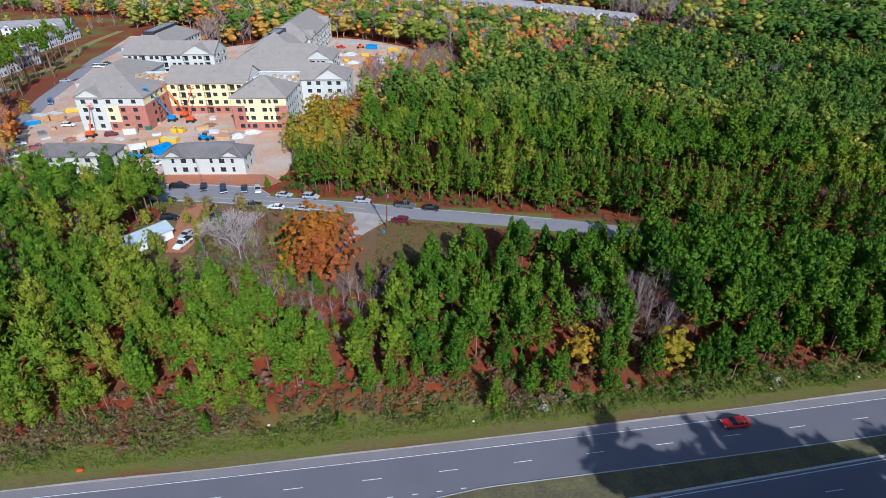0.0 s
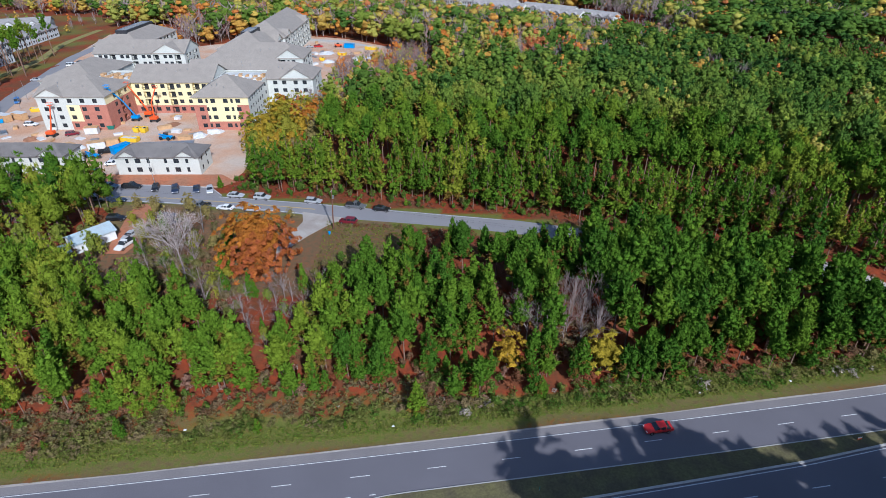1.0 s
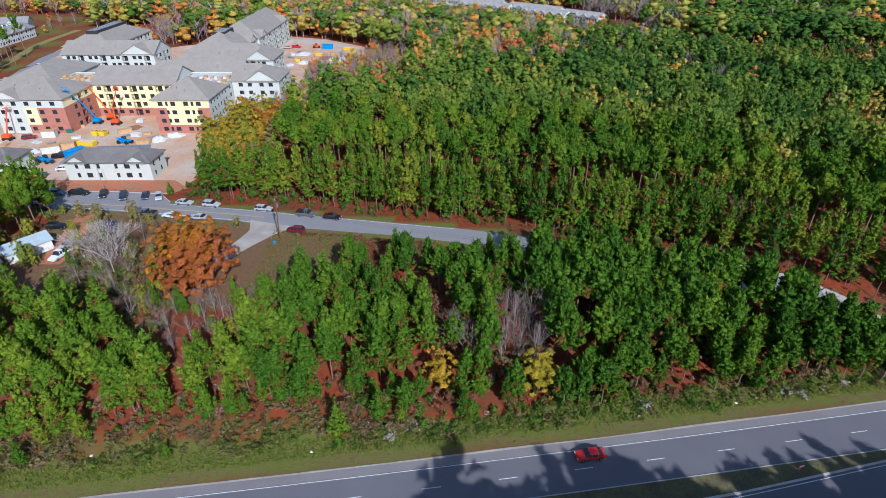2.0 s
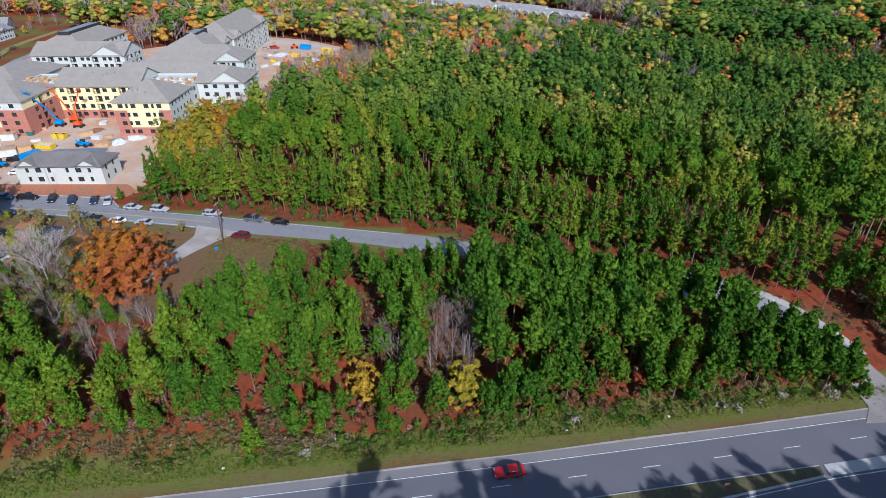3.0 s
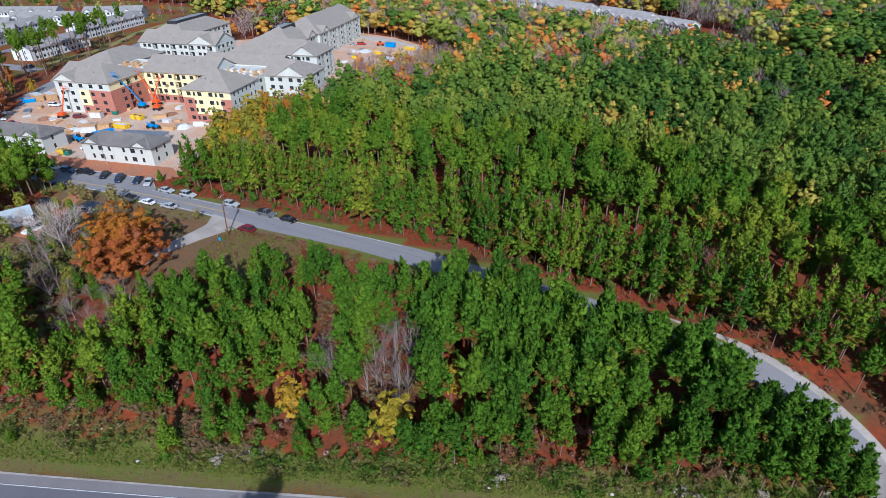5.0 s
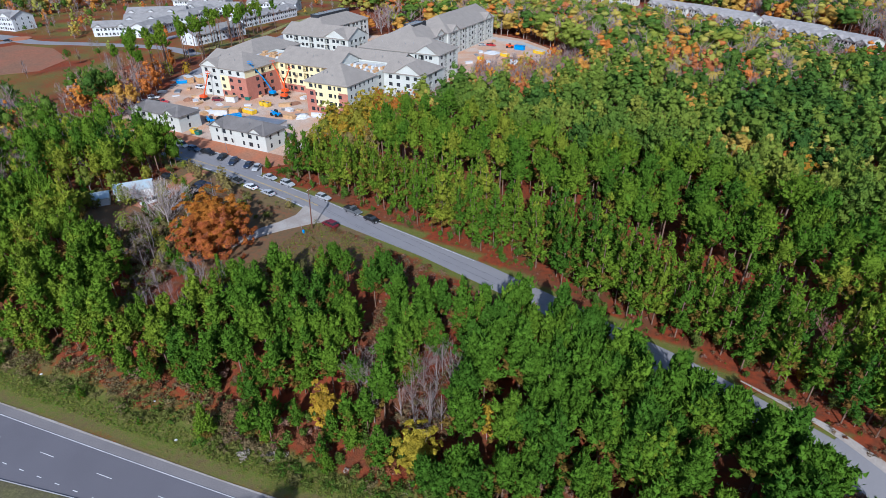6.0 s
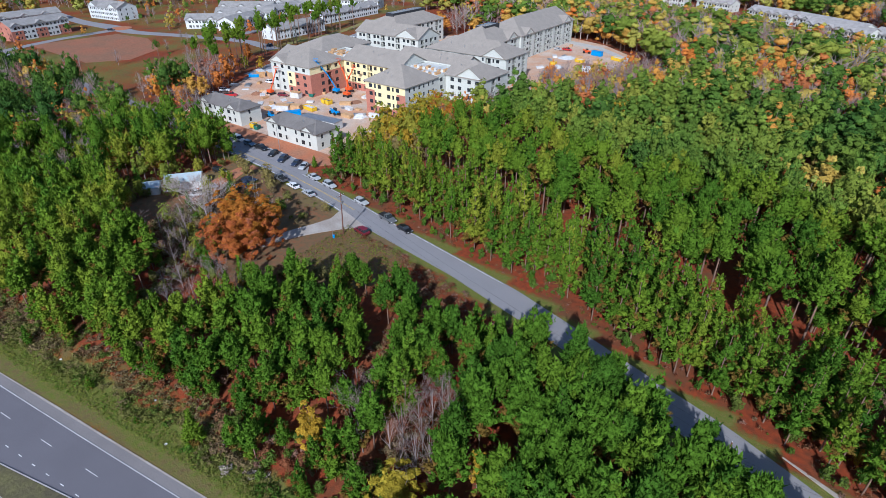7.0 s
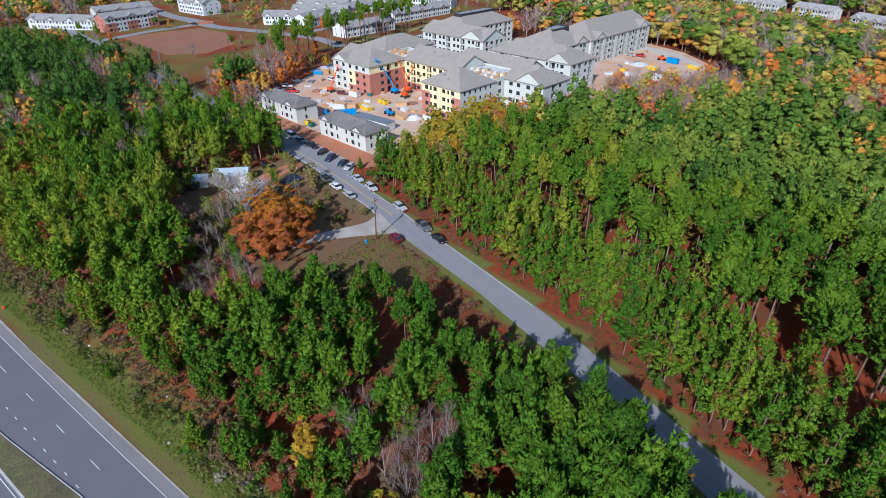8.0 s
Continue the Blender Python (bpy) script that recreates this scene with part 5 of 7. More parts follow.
wing("apartment_building", (-166, 299.3, -142, 344), 4, {"E": dict(pattern="-b-w-"), "W": dict(pattern="-w--")}, MW, "white apartment wing with a long roof equipment well", "y", ("hip", "hip"), skylight=(9, 8, 15, 38))

# two-storey white houses by the road
HOUSE = [WHITE]
wing("white_house", (-131, 164.5, -105, 174), 2, {"S": dict(pattern="-s--w--s-"), "E": dict(pattern="-s--"), "W": dict(pattern="-s--")}, HOUSE,
     "two-storey white painted house with dark windows", "x", ("hip", "hip"), height=2.9, roof_mat=SHINGLE_DARK, category="house", gables=(("S", 1.5, 7.5), ("S", 18.5, 24.5)), vents=1)
wing("white_house", (-88.5, 163.6, -62.5, 173.5), 2, {"S": dict(pattern="-s--w--s-"), "E": dict(pattern="-s--"), "W": dict(pattern="-s--")}, HOUSE,
     "two-storey white painted house with dark windows", "x", ("hip", "hip"), height=2.9, roof_mat=SHINGLE_DARK, category="house", gables=(("S", 1.2, 7.0), ("S", 19, 24.8)), vents=1)


# rows of town houses in the distance
TOWN_HOUSES = []


def rowhouse(p, turn, units, unit_w, depth, storeys, mats, roof_mat, label, gable_every=2):
    w = units * unit_w
    c = pose(p[0], p[1], 0, rz=turn) @ Vector((w / 2, depth / 2, 0))
    TOWN_HOUSES.append((c.x, c.y, w / 2 + 3))
    zone = (lambda u, z: int(z > 5.9 or int(u / unit_w) % 2)) if len(mats) > 1 else plain(0)
    gs = tuple(("S", k * unit_w + 0.8, (k + 1) * unit_w - 0.8) for k in range(units) if k % gable_every == 0)
    return wing("row_house", (0, 0, w, depth), storeys, {"S": dict(pattern="-w-s", zone=zone, cuts_z=(5.9,), cuts_u=[k * unit_w for k in range(1, units)]), "E": dict(pattern="-s--"), "W": dict(pattern="-s--")},
                mats, label, "x", ("gable", "gable"), FRAME_W, 0.45, 2.9, roof_mat, "row house", gs, pose_m=pose(p[0], p[1], 4.3, rz=turn), vents=0)


PALE = "row of pale town houses with grey shingle roofs"
for p, turn, units, uw, dep, st in (((-225, 279), 90, 7, 6, 13, 2), ((-243, 337), 92, 10, 6, 13, 2), ((-272, 283), 105, 5, 6.5, 14, 2), ((-309, 270), 40, 5, 7, 13, 2),
                                    ((-318, 300), 40, 6, 7, 13, 2), ((-292, 330), 95, 5, 7, 13, 2), ((-345, 322), 35, 6, 7, 13, 2), ((-330, 365), 20, 6, 7, 13, 2), ((-300, 400), 20, 6, 7, 13, 2), ((-370, 385), 15, 7, 7, 13, 2)):
    rowhouse(p, turn, units, uw, dep, st, [SIDING], ROOF_TOWN, PALE)
rowhouse((-414, 255), 6, 3, 12, 16, 3, [SIDING], ROOF_TOWN, "large white apartment house by the roundabout")
rowhouse((-357, 181), 99, 5, 7.5, 13, 3, [BRICK, SIDING], ROOF_TOWN, "row of red brick and white town houses")
rowhouse((-418, 150), 34, 7, 7.5, 13, 2, [SIDING], ROOF_TOWN, PALE)
rowhouse((-420, 195), 90, 6, 7, 13, 2, [SIDING], ROOF_TOWN, PALE)
for p, turn, units in (((-4, 540), -32, 5), ((28, 522), -36, 7), ((38, 500), -36, 6), ((76, 484), -40, 6), ((84, 462), -42, 5), ((112, 446), -44, 4), ((-48, 568), -20, 4), ((-95, 575), -10, 5)):
    rowhouse(p, turn, units, 7.5, 13, 2, [WHITE], SHINGLE_PALE, "row of pale gabled town houses among autumn trees", 1)
# town ground
sheet("field_red", [(-338, 182), (-262, 180), (-249, 198), (-262, 222), (-299, 236), (-330, 232)], 4.54, EARTH, "open field of bare red earth", "ground")
ribbon("road_town", [(-205, 262), (-240, 268), (-285, 256), (-330, 240), (-352, 244), (-400, 240), (-470, 250)], [8, 8, 8, 9, 12, 9, 8], 0.06, ROADTAR, "grey town street past the houses", "road")
ribbon("road_town", [(-346, 240), (-344, 205), (-338, 182), (-330, 160)], [8, 7, 7, 7], 0.08, ROADTAR, "grey town street past the red field", "road")
ribbon("road_town", [(-212, 275), (-212, 320), (-228, 370), (-230, 420)], [5, 5, 5, 5], 0.05, LAWN, "strip of dry lawn behind the town houses", "lawn")
ribbon("road_town", [(-262, 275), (-264, 320), (-272, 400)], [7, 7, 7], 0.07, ROADTAR, "grey town street between the rows", "road")
bm = bmesh.new()
prism(bm, [(-348 + 7 * math.cos(k * math.tau / 24), 244 + 7 * math.sin(k * math.tau / 24)) for k in range(24)], 4.3, 4.85)
tagged(part("traffic_island", bm, CLAY), "round planted traffic island in the town street", "traffic island", kind="structure")


# ---- single trees and shrubs ----
def single_tree(name, place, height, shape, hue, mats, label, category, wide=1.0, group=""):
    x, y = place
    root = thing(name, pose(x, y, float(ground_z(x, y)), rz=(x * 37 + y * 11) % 360) @ Matrix.Diagonal((height * wide, height * wide, height, 1)), label, category, group)
    V, clump, T = shape
    part("crown", tree_mesh("crown", V, clump, hue, mats[0]), None, root)
    if len(T):
        part("trunk", trunk_mesh(T, mats[1]), None, root)
    return root


def two_tone(shape, share, hue_a, hue_b, seed):
    """A crown mesh whose one side carries another hue."""
    V, clump, T = shape
    mid = V.reshape(-1, 3, 3).mean(1)
    side = np.repeat(mid[:, 0] * 0.7 - mid[:, 1] * 0.9 - 0.6 * (mid[:, 2] - 0.5), 3)
    r = np.random.default_rng(seed)
    hue = np.where(side > np.quantile(side, 1 - share), hue_b, hue_a) + np.repeat(r.normal(0, 0.05, len(V) // 3), 3)
    W, c, F = weld(V, np.stack((clump, np.clip(hue, 0, 1), np.zeros(len(V))), 1))
    return raw_mesh("crown", W, F, [LEAF], tint=c, smooth=True)


oak = thing("oak_tree", pose(-28.2, 109.3, 4.5) @ Matrix.Diagonal((18.0, 24.5, 15.5, 1)), "broad oak in orange and rust autumn leaves by the gravel drive", "oak tree")
OAK = dome_shape(101, 330, 0.02, 0.43, 0.046, 14, 12, fork=0.12, dry=0, ragged=0.22)
part("crown", two_tone(OAK, 0.4, 0.60, 0.76, 3), None, oak)
part("trunk", trunk_mesh(OAK[2] * [0.6, 0.6, 1], BARK), None, oak)

single_tree("bare_tree", (-48.0, 111.6), 15.5, joined(bare_shape(5, 6, 0.6, 0.2, 3, 0.8, 0.0017), haze_shape(9, 1300, 0.3, 0.38, 0.0019, 0.10)), 0.5, [PALE_TWIG, BARE], "large leafless pale grey tree with spreading limbs", "bare tree", 0.95)
BUSHY = [dome_shape(q, 60, 0.05, 0.30, 0.068, 12, 6, fork=0.15, dry=0, ragged=0.3) for q in (111, 112, 113)]
for k, (p, h, hue, wide, label) in enumerate((
        ((43.2, 80.0), 9.5, 0.22, 1.35, "rounded yellow-green autumn tree at the wood's edge"), ((25.5, 80.5), 9.0, 0.36, 0.95, "slim golden-orange autumn tree among pines"),
        ((51.0, 89.0), 9.5, 0.33, 0.6, "slim golden autumn tree among pines"), ((-64.5, 136.5), 6.5, 0.95, 1.0, "brownish olive roadside tree above the yard"),
        ((-55.5, 137.0), 6.5, 0.88, 1.0, "brownish orange roadside tree above the yard"), ((-60.5, 120.5), 8.5, 0.12, 0.75, "olive green tree beside the yard drive"),
        ((-62.0, 129.0), 6.0, 0.08, 0.7, "small green tree beside the yard drive"), ((-27.5, 134.0), 3.6, 0.9, 0.9, "reddish brown roadside bush by the drive"),
        ((-80.5, 119.5), 7.5, 0.03, 0.8, "dense green tree beside the shed"), ((-69.0, 116.0), 6.5, 0.06, 0.8, "olive green tree beside the shed"), ((-83.0, 124.0), 9.0, 0.04, 0.8, "dense green tree behind the shed"),
        ((-77.0, 141.5), 3.2, 0.05, 0.9, "green roadside bush beside a grey pole"), ((94.7, 122.8), 4.6, 0.30, 0.7, "small bright yellow tree on the red bank"),
        ((-49.0, 184.0), 13, 0.30, 1.0, "olive and brown autumn tree at the site's edge"), ((-42.0, 187.0), 13, 0.38, 1.0, "golden brown autumn tree at the site's edge"),
        ((-48.9, 203.0), 15, 0.17, 0.8, "yellow-green tree in front of the apartments"), ((-40.0, 199.0), 13, 0.66, 0.8, "rusty red tree at the site's edge"),
        ((-48.0, 212.0), 14, 0.62, 0.7, "rust coloured tree in front of the apartments"), ((-29.0, 209.0), 14, 0.2, 0.9, "olive tree at the site's edge"),
        ((-19.5, 199.0), 14, 0.75, 0.7, "dark red tree among green pines"), ((-33.0, 196.0), 13, 0.33, 0.9, "golden olive tree at the site's edge"),
        ((95.3, 203), 15, 0.47, 0.8, "orange autumn tree among green pines"), ((17, 229), 16, 0.33, 0.9, "golden brown tree among green pines"),
        ((28, 306), 17, 0.6, 0.9, "bright red-orange autumn tree in the woods"), ((12, 303), 16, 0.58, 0.9, "bright red-orange autumn tree in the woods"),
        ((-105, 82), 11, 0.66, 0.9, "rusty red autumn tree among pines"), ((-97, 74), 9, 0.58, 0.9, "orange-brown autumn tree among pines"), ((-112, 77), 10, 0.62, 0.9, "rust autumn tree among pines"),
        ((-71, 139.5), 5, 0.94, 1.0, "olive brown roadside tree above the yard"), ((-50, 134), 5, 0.9, 1.1, "brownish roadside tree above the yard"), ((-68, 130.5), 4.5, 0.1, 1.0, "olive tree in the yard"), ((-86, 139), 7, 0.06, 0.8, "green tree beside the grey pole"), ((-78, 129), 6.5, 0.1, 0.9, "green tree behind the shed"), ((-69.5, 114.5), 8.5, 0.02, 0.7, "green tree in front of the shed"), ((-56, 118), 6, 0.97, 1.0, "olive brown tree in the yard"), ((-42, 118), 5, 0.92, 1.0, "olive brown bush beside the oak"), ((-38, 127), 4, 0.1, 1.1, "green bush beside the oak"),
        ((-98, 150), 9, 0.08, 0.8, "dense green roadside tree"), ((-103, 147), 8, 0.96, 0.9, "olive brown roadside tree"), ((-94, 146), 6, 0.04, 0.8, "dark green roadside bush"),
        ((-169, 203), 12, 0.62, 0.7, "rust red tree beside the access road"), ((-190, 232), 12, 0.68, 0.7, "dark red tree beside the access road"), ((-180, 222), 8, 0.1, 0.9, "green tree beside the access road"),
        ((-172, 226), 7, 0.35, 0.9, "golden bush beside the access road"))):
    single_tree("autumn_tree" if hue > 0.2 else "leafy_tree", p, h, BUSHY[k % 3], hue, [LEAF_DRY if hue > 0.86 else LEAF, BARE], label, "tree", wide)
for k, (p, h, hue) in enumerate((((-45, 159), 7, 0.12), ((-40, 163), 10, 0.2), ((-45, 167), 9, 0.05), ((-39.5, 170), 11, 0.3), ((-46, 174), 10, 0.16), ((-41, 178), 12, 0.36), ((-36, 166), 11, 0.08), ((-46, 191), 12, 0.24), ((-37, 184), 12, 0.12))):
    single_tree("autumn_tree" if hue > 0.2 else "leafy_tree", p, h, BUSHY[k % 3], hue, [LEAF, BARE], "golden olive tree at the site's edge" if hue > 0.2 else "yellow-green tree at the site's edge", "tree", 0.85)
ox, oy = scatter(-52, -24, 160, 216, 5.2, 221, 0.5)
tones = (0.06, 0.34, 0.18, 0.9, 0.1, 0.3, 0.62, 0.24, 0.94, 0.14)
for k, (a, b) in enumerate(zip(ox, oy)):
    if b < 176 and a < -46:
        continue
    hue = tones[k * 7 % 10]
    single_tree("autumn_tree" if hue > 0.2 else "leafy_tree", (float(a), float(b)), float(rng.uniform(8, 12.5) + 3.0 * (b > 185)), BUSHY[k % 3], hue, [LEAF_DRY if hue > 0.86 else LEAF, BARE],
                ("rusty brown" if hue > 0.5 else "golden olive" if hue > 0.2 else "yellow-green") + " tree between the pines and the building site", "tree", 0.85, "trees at the site's edge")
BARES = [joined(bare_shape(s, 4, 0.34, 0.34, 3, 0.45, 0.0011), haze_shape(s, 60, 0.35, 0.20, 0.0014, 0.13)) for s in (121, 122, 123, 124)]
thick = [(39, 97), (41, 96), (43, 93), (38, 92), (40, 93), (44, 95), (41, 89), (38, 88), (45, 90), (44, 87), (40, 85), (37, 86), (43, 85), (42.5, 97), (31.5, 86), (29, 90), (30, 87), (33, 84), (27, 89), (45.5, 93)]
for k, p in enumerate(thick):
    single_tree("bare_tree", p, 8.5 + (k * 7 % 5) * 0.9, BARES[k % 4], 0.15 + 0.2 * (k % 4), [TWIG, BARE], "slender leafless grey-mauve tree in the thicket", "bare tree", 1.0, "bare thicket")
for k, (p, h, hue) in enumerate((((-38, 199.5), 14, 0.9), ((-44, 220), 13, 0.7), ((-36, 168), 11, 0.9), ((98.4, 127.4), 13, 0.95), ((100.5, 128.6), 11, 0.95), ((46, 117), 11, 0.4), ((-20, 97), 9, 0.3), ((-38, 99), 9, 0.3), ((-43, 103), 10, 0.3), ((-126, 162), 14, 0.5), ((-122, 158), 13, 0.5), ((-132, 158), 14, 0.5),
                                     ((-136, 163), 13, 0.5), ((-112, 140), 12, 0.5), ((-118, 150), 13, 0.4), ((-54, 124), 7, 0.3), ((-57, 113), 8, 0.3))):
    single_tree("bare_tree", p, h, BARES[k % 4], hue, [TWIG, BARE], "leafless grey-brown tree at the wood's edge", "bare tree", 1.1)

for k in range(22):
    a, b = -40 + (k * 37 % 29), 82 + (k * 53 % 17)
    if inside(CLEARING, [a], [b])[0]:
        single_tree("bare_tree", (a, b), 5 + k % 4, BARES[k % 4], 0.1 + 0.2 * (k % 3), [TWIG, BARE], "small leafless tree in the dark brush", "bare tree", 1.3)
YOUNG = [pine_shape(q, 8, 8, 0.08, 0.24, 0.07, 0.9, 12, balls=0.7) for q in (131, 132)]
for k, (p, h) in enumerate((((-40, 64.5), 4.6), ((-17.6, 65.8), 3.2), ((9.0, 70.0), 7.5), ((-13.8, 73.5), 7.0), ((-51, 62), 2.4), ((-35.5, 106), 7.5), ((-3, 66.5), 2.0), ((31, 73.5), 5), ((19, 73.5), 5), ((50, 76.5), 4.5), ((58, 78), 4), ((3, 141.5), 2.5), ((34, 136.5), 3), ((-53, 153.5), 4.0))):
    single_tree("young_pine", p, h, YOUNG[k % 2], 0.25 + 0.2 * (k % 3), [PINE, BARK], "young bright green pine standing alone in scrub", "pine tree")

for k, (p, h) in enumerate((((95.5, 84.0), 10.5), ((99.5, 82.8), 10), ((103.6, 83.6), 10.5), ((107.4, 83.2), 10), ((110.6, 83.0), 8.5), ((97.0, 88.2), 11.5), ((101.2, 87.6), 11.5), ((105.2, 87.8), 11), ((108.8, 87.4), 10.5),
                            ((98.8, 92.0), 11.5), ((103.2, 91.4), 11), ((107.0, 91.0), 10), ((110.4, 91.0), 9), ((95.0, 92.0), 12.5), ((94.6, 96.0), 13), ((112.6, 86.6), 9), ((109.0, 94.2), 9), ((111.8, 83.4), 8.5), ((105.6, 94.8), 9.5), ((101.6, 95.4), 9.5), ((112.2, 80.6), 5.5))):
    single_tree("pine_tree", p, h, PINE_A[k % 5], 0.12 + 0.1 * (k % 3), [PINE, BARK], "bushy green pine beside the road's bend", "pine tree", 1.1, "pines between the roads")
TALLPINE = [dome_shape(q, 20, b, 0.085, 0.042, 12, 6, 0.66, 0.1, 0.4, 0.7, 0.0, True) for q, b in ((141, 0.62), (142, 0.55), (143, 0.68))]
tx, ty = scatter(-232, -150, 196, 345, 8.5, 201, 0.5)
line = np.interp(ty, [190, 253, 283, 330, 400], [-160, -186, -194, -206, -216])
k = (tx < line) & (tx > line - 26) & (rng.uniform(0, 1, len(tx)) < 0.8)
tx, ty = tx[k], ty[k]
for a, b in zip(tx, ty):
    single_tree("tall_pine", (float(a), float(b)), float(rng.uniform(19, 24)), TALLPINE[int(rng.integers(0, 3))], float(rng.uniform(0.3, 0.8)), [PINE, BARK], "tall thin pine with a bare trunk beside the town", "pine tree", 1.0, "pines beside the town")


# small trees in the brush before the oak and round the yard
gx_, gy_ = scatter(-100, 0, 82, 132, 5.2, 210, 0.6)
k = inside(CLEARING, gx_, gy_) & (np.hypot(gx_ + 27.5, gy_ - 110.5) > 8.5) & (np.abs(gx_ + 67) > 8.5) & (gy_ < np.where(gx_ > -16, 104, 132)) & ((np.abs(gx_ + 22) > 6) | (gy_ < 102)) & (rng.uniform(0, 1, len(gx_)) < np.where(gy_ < 112, 0.8, 0.4))
for j, (a, b) in enumerate(zip(gx_[k], gy_[k])):
    u = float(rng.uniform(0, 1))
    if u < 0.45:
        single_tree("leafy_tree", (float(a), float(b)), float(rng.uniform(3.0, 6.5)), BUSHY[j % 3], float(rng.uniform(0.0, 0.14)), [LEAF, BARE], "small olive green tree in the brush", "tree", 0.9, "small trees in the brush")
    elif u < 0.75:
        single_tree("bare_tree", (float(a), float(b)), float(rng.uniform(4.5, 8)), BARES[j % 4], float(rng.uniform(0.1, 0.6)), [TWIG, BARE], "small leafless grey tree in the brush", "bare tree", 1.6, "small trees in the brush")
    else:
        single_tree("young_pine", (float(a), float(b)), float(rng.uniform(4, 8)), YOUNG[j % 2], float(rng.uniform(0.1, 0.5)), [PINE, BARK], "young green pine in the brush", "pine tree", 0.8, "small trees in the brush")

# trees among the town houses
gx_, gy_ = scatter(-640, -235, 60, 470, 9.0, 211, 0.6)
k = inside(TOWN, gx_, gy_) | (gx_ < -520)
k &= ~inside([(-345, 172), (-255, 172), (-240, 198), (-255, 230), (-299, 245), (-340, 240)], gx_, gy_)
for hx, hy, hr in TOWN_HOUSES:
    k &= np.hypot(gx_ - hx, gy_ - hy) > hr + 3
main = np.interp(gx_, [-470, -400, -352, -330, -285, -240, -205], [250, 240, 244, 240, 256, 268, 262])
k &= np.abs(gy_ - main) > 11
far_w = gx_ < -425
k &= rng.uniform(0, 1, len(gx_)) < np.where(far_w, 0.95, 0.42)
gx_, gy_, far_w = gx_[k], gy_[k], far_w[k]
u = rng.uniform(0, 1, len(gx_))
h = np.where(far_w, 15, 8) * rng.uniform(0.7, 1.25, len(gx_))
for name, mask, shp, mats, hue, label in (("pine_wood", u < 0.3, PINE_C, [PINE_HAZED, BARK], (0.1, 0.6), "green pines among the town houses"), ("autumn_wood", (u >= 0.3) & (u < 0.55), LEAFY_D, [LEAF_HAZED, BARE], (0.0, 0.7), "autumn trees among the town houses"),
                                          ("bare_wood", u >= 0.55, HAZE_D, [TWIG, BARE], (0.0, 0.6), "leafless grey trees behind the town houses")):
    wood(name, shp, gx_[mask], gy_[mask], h[mask], rng.uniform(*hue, mask.sum()), mats, label, name.replace("_", " "), 1.15)


def bush_shape(seed, clumps, per, size):
    r = np.random.default_rng(seed)
    d = r.normal(size=(clumps, 3))
    d /= np.linalg.norm(d, axis=1)[:, None]
    d[:, 2] = np.abs(d[:, 2])
    c = d * r.uniform(0.4, 1, (clumps, 1)) * [0.5, 0.5, 0.8]
    V, clump = spray(c, np.full(clumps, size), per, d, r, 0.4)
    return V, clump, np.zeros((0, 3))


BUSH = [bush_shape(s, 11, 5, 0.25) for s in (151, 152, 153)]


THICK = [leafy_shape(s, 0, 7, 0.0, 0.44, 20, 0.15, 5, 1, 0.6, 0.7) for s in (154, 155, 156)]


def shrubs(name, x, y, lo, hi, hue, label, mats=None, wide=1.3, shapes=None):
    return wood(name, shapes or BUSH, x, y, rng.uniform(lo, hi, len(x)), np.clip(hue, 0, 1), mats or [SCRUB, BARE], label, "shrubs", wide)


x, y = scatter(-170, 16, 20, 85, 1.1, 301, 0.6)
d = y - highway(x)
k = (d > 7.2 + 1.2 * np.sin(x * 0.3)) & (d < 16) & (rng.uniform(0, 1, len(x)) < 0.85 - 0.4 * ((x > -32) & (x < 6)))
x, y, d = x[k], y[k], d[k]
hue = np.where(field(x, y, 0.35, 70) + rng.normal(0, 0.1, len(x)) > 1.05, 0.86, np.clip(0.10 + 0.42 * field(x, y, 0.12, 71) + rng.normal(0, 0.10, len(x)) + 0.03 * (d - 10), 0, 0.8))
shrubs("roadside_scrub", x, y, 0.7, 1.9, hue, "tangled grey-brown scrub along the highway verge")
x, y = scatter(10, 116, 55, 95, 1.5, 302, 0.6)
d = y - highway(x)
k = (d > 5.4 + 0.8 * np.sin(x * 0.4)) & (d < 10.5)
x, y = x[k], y[k]
hue = np.where(rng.uniform(0, 1, len(x)) < 0.06, 0.9, np.clip(rng.normal(0.15, 0.18, len(x)), 0, 0.8))
shrubs("roadside_scrub", x, y, 0.7, 1.8, hue, "green scrub with whitish seed heads beside the highway")
x, y = scatter(-50, 125, 100, 160, 1.5, 303, 0.6)
e = y - road_north(x)
k = (e > 2.2) & (e < 10) & (rng.uniform(0, 1, len(x)) < 0.55) & ~inside(BEND, x, y) & (x < 112)
x, y = x[k], y[k]
hue = np.where(rng.uniform(0, 1, len(x)) < 0.25, 0.05, np.clip(rng.normal(0.68, 0.1, len(x)), 0, 0.8))
shrubs("bank_scrub", x, y, 0.35, 0.95, hue, "low rusty red growth on the bank below the pines")
x, y = scatter(-50, 112, 105, 165, 3.2, 309, 0.6)
e = y - road_north(x)
k = (e > 3.0) & (e < 13) & (rng.uniform(0, 1, len(x)) < 0.85) & ~inside(BEND, x, y)
shrubs("bank_bushes", x[k], y[k], 1.2, 3.6, np.clip(rng.normal(0.06, 0.12, k.sum()), 0, 0.5), "green bushes and seedling pines below the tall stand", None, 0.9, THICK)
x, y = scatter(-14, 52, 105, 135, 1.3, 304, 0.6)
e = road_south(x) - y
k = (e > 2.2) & (e < 16) & ((x > 6) | (e < 4))
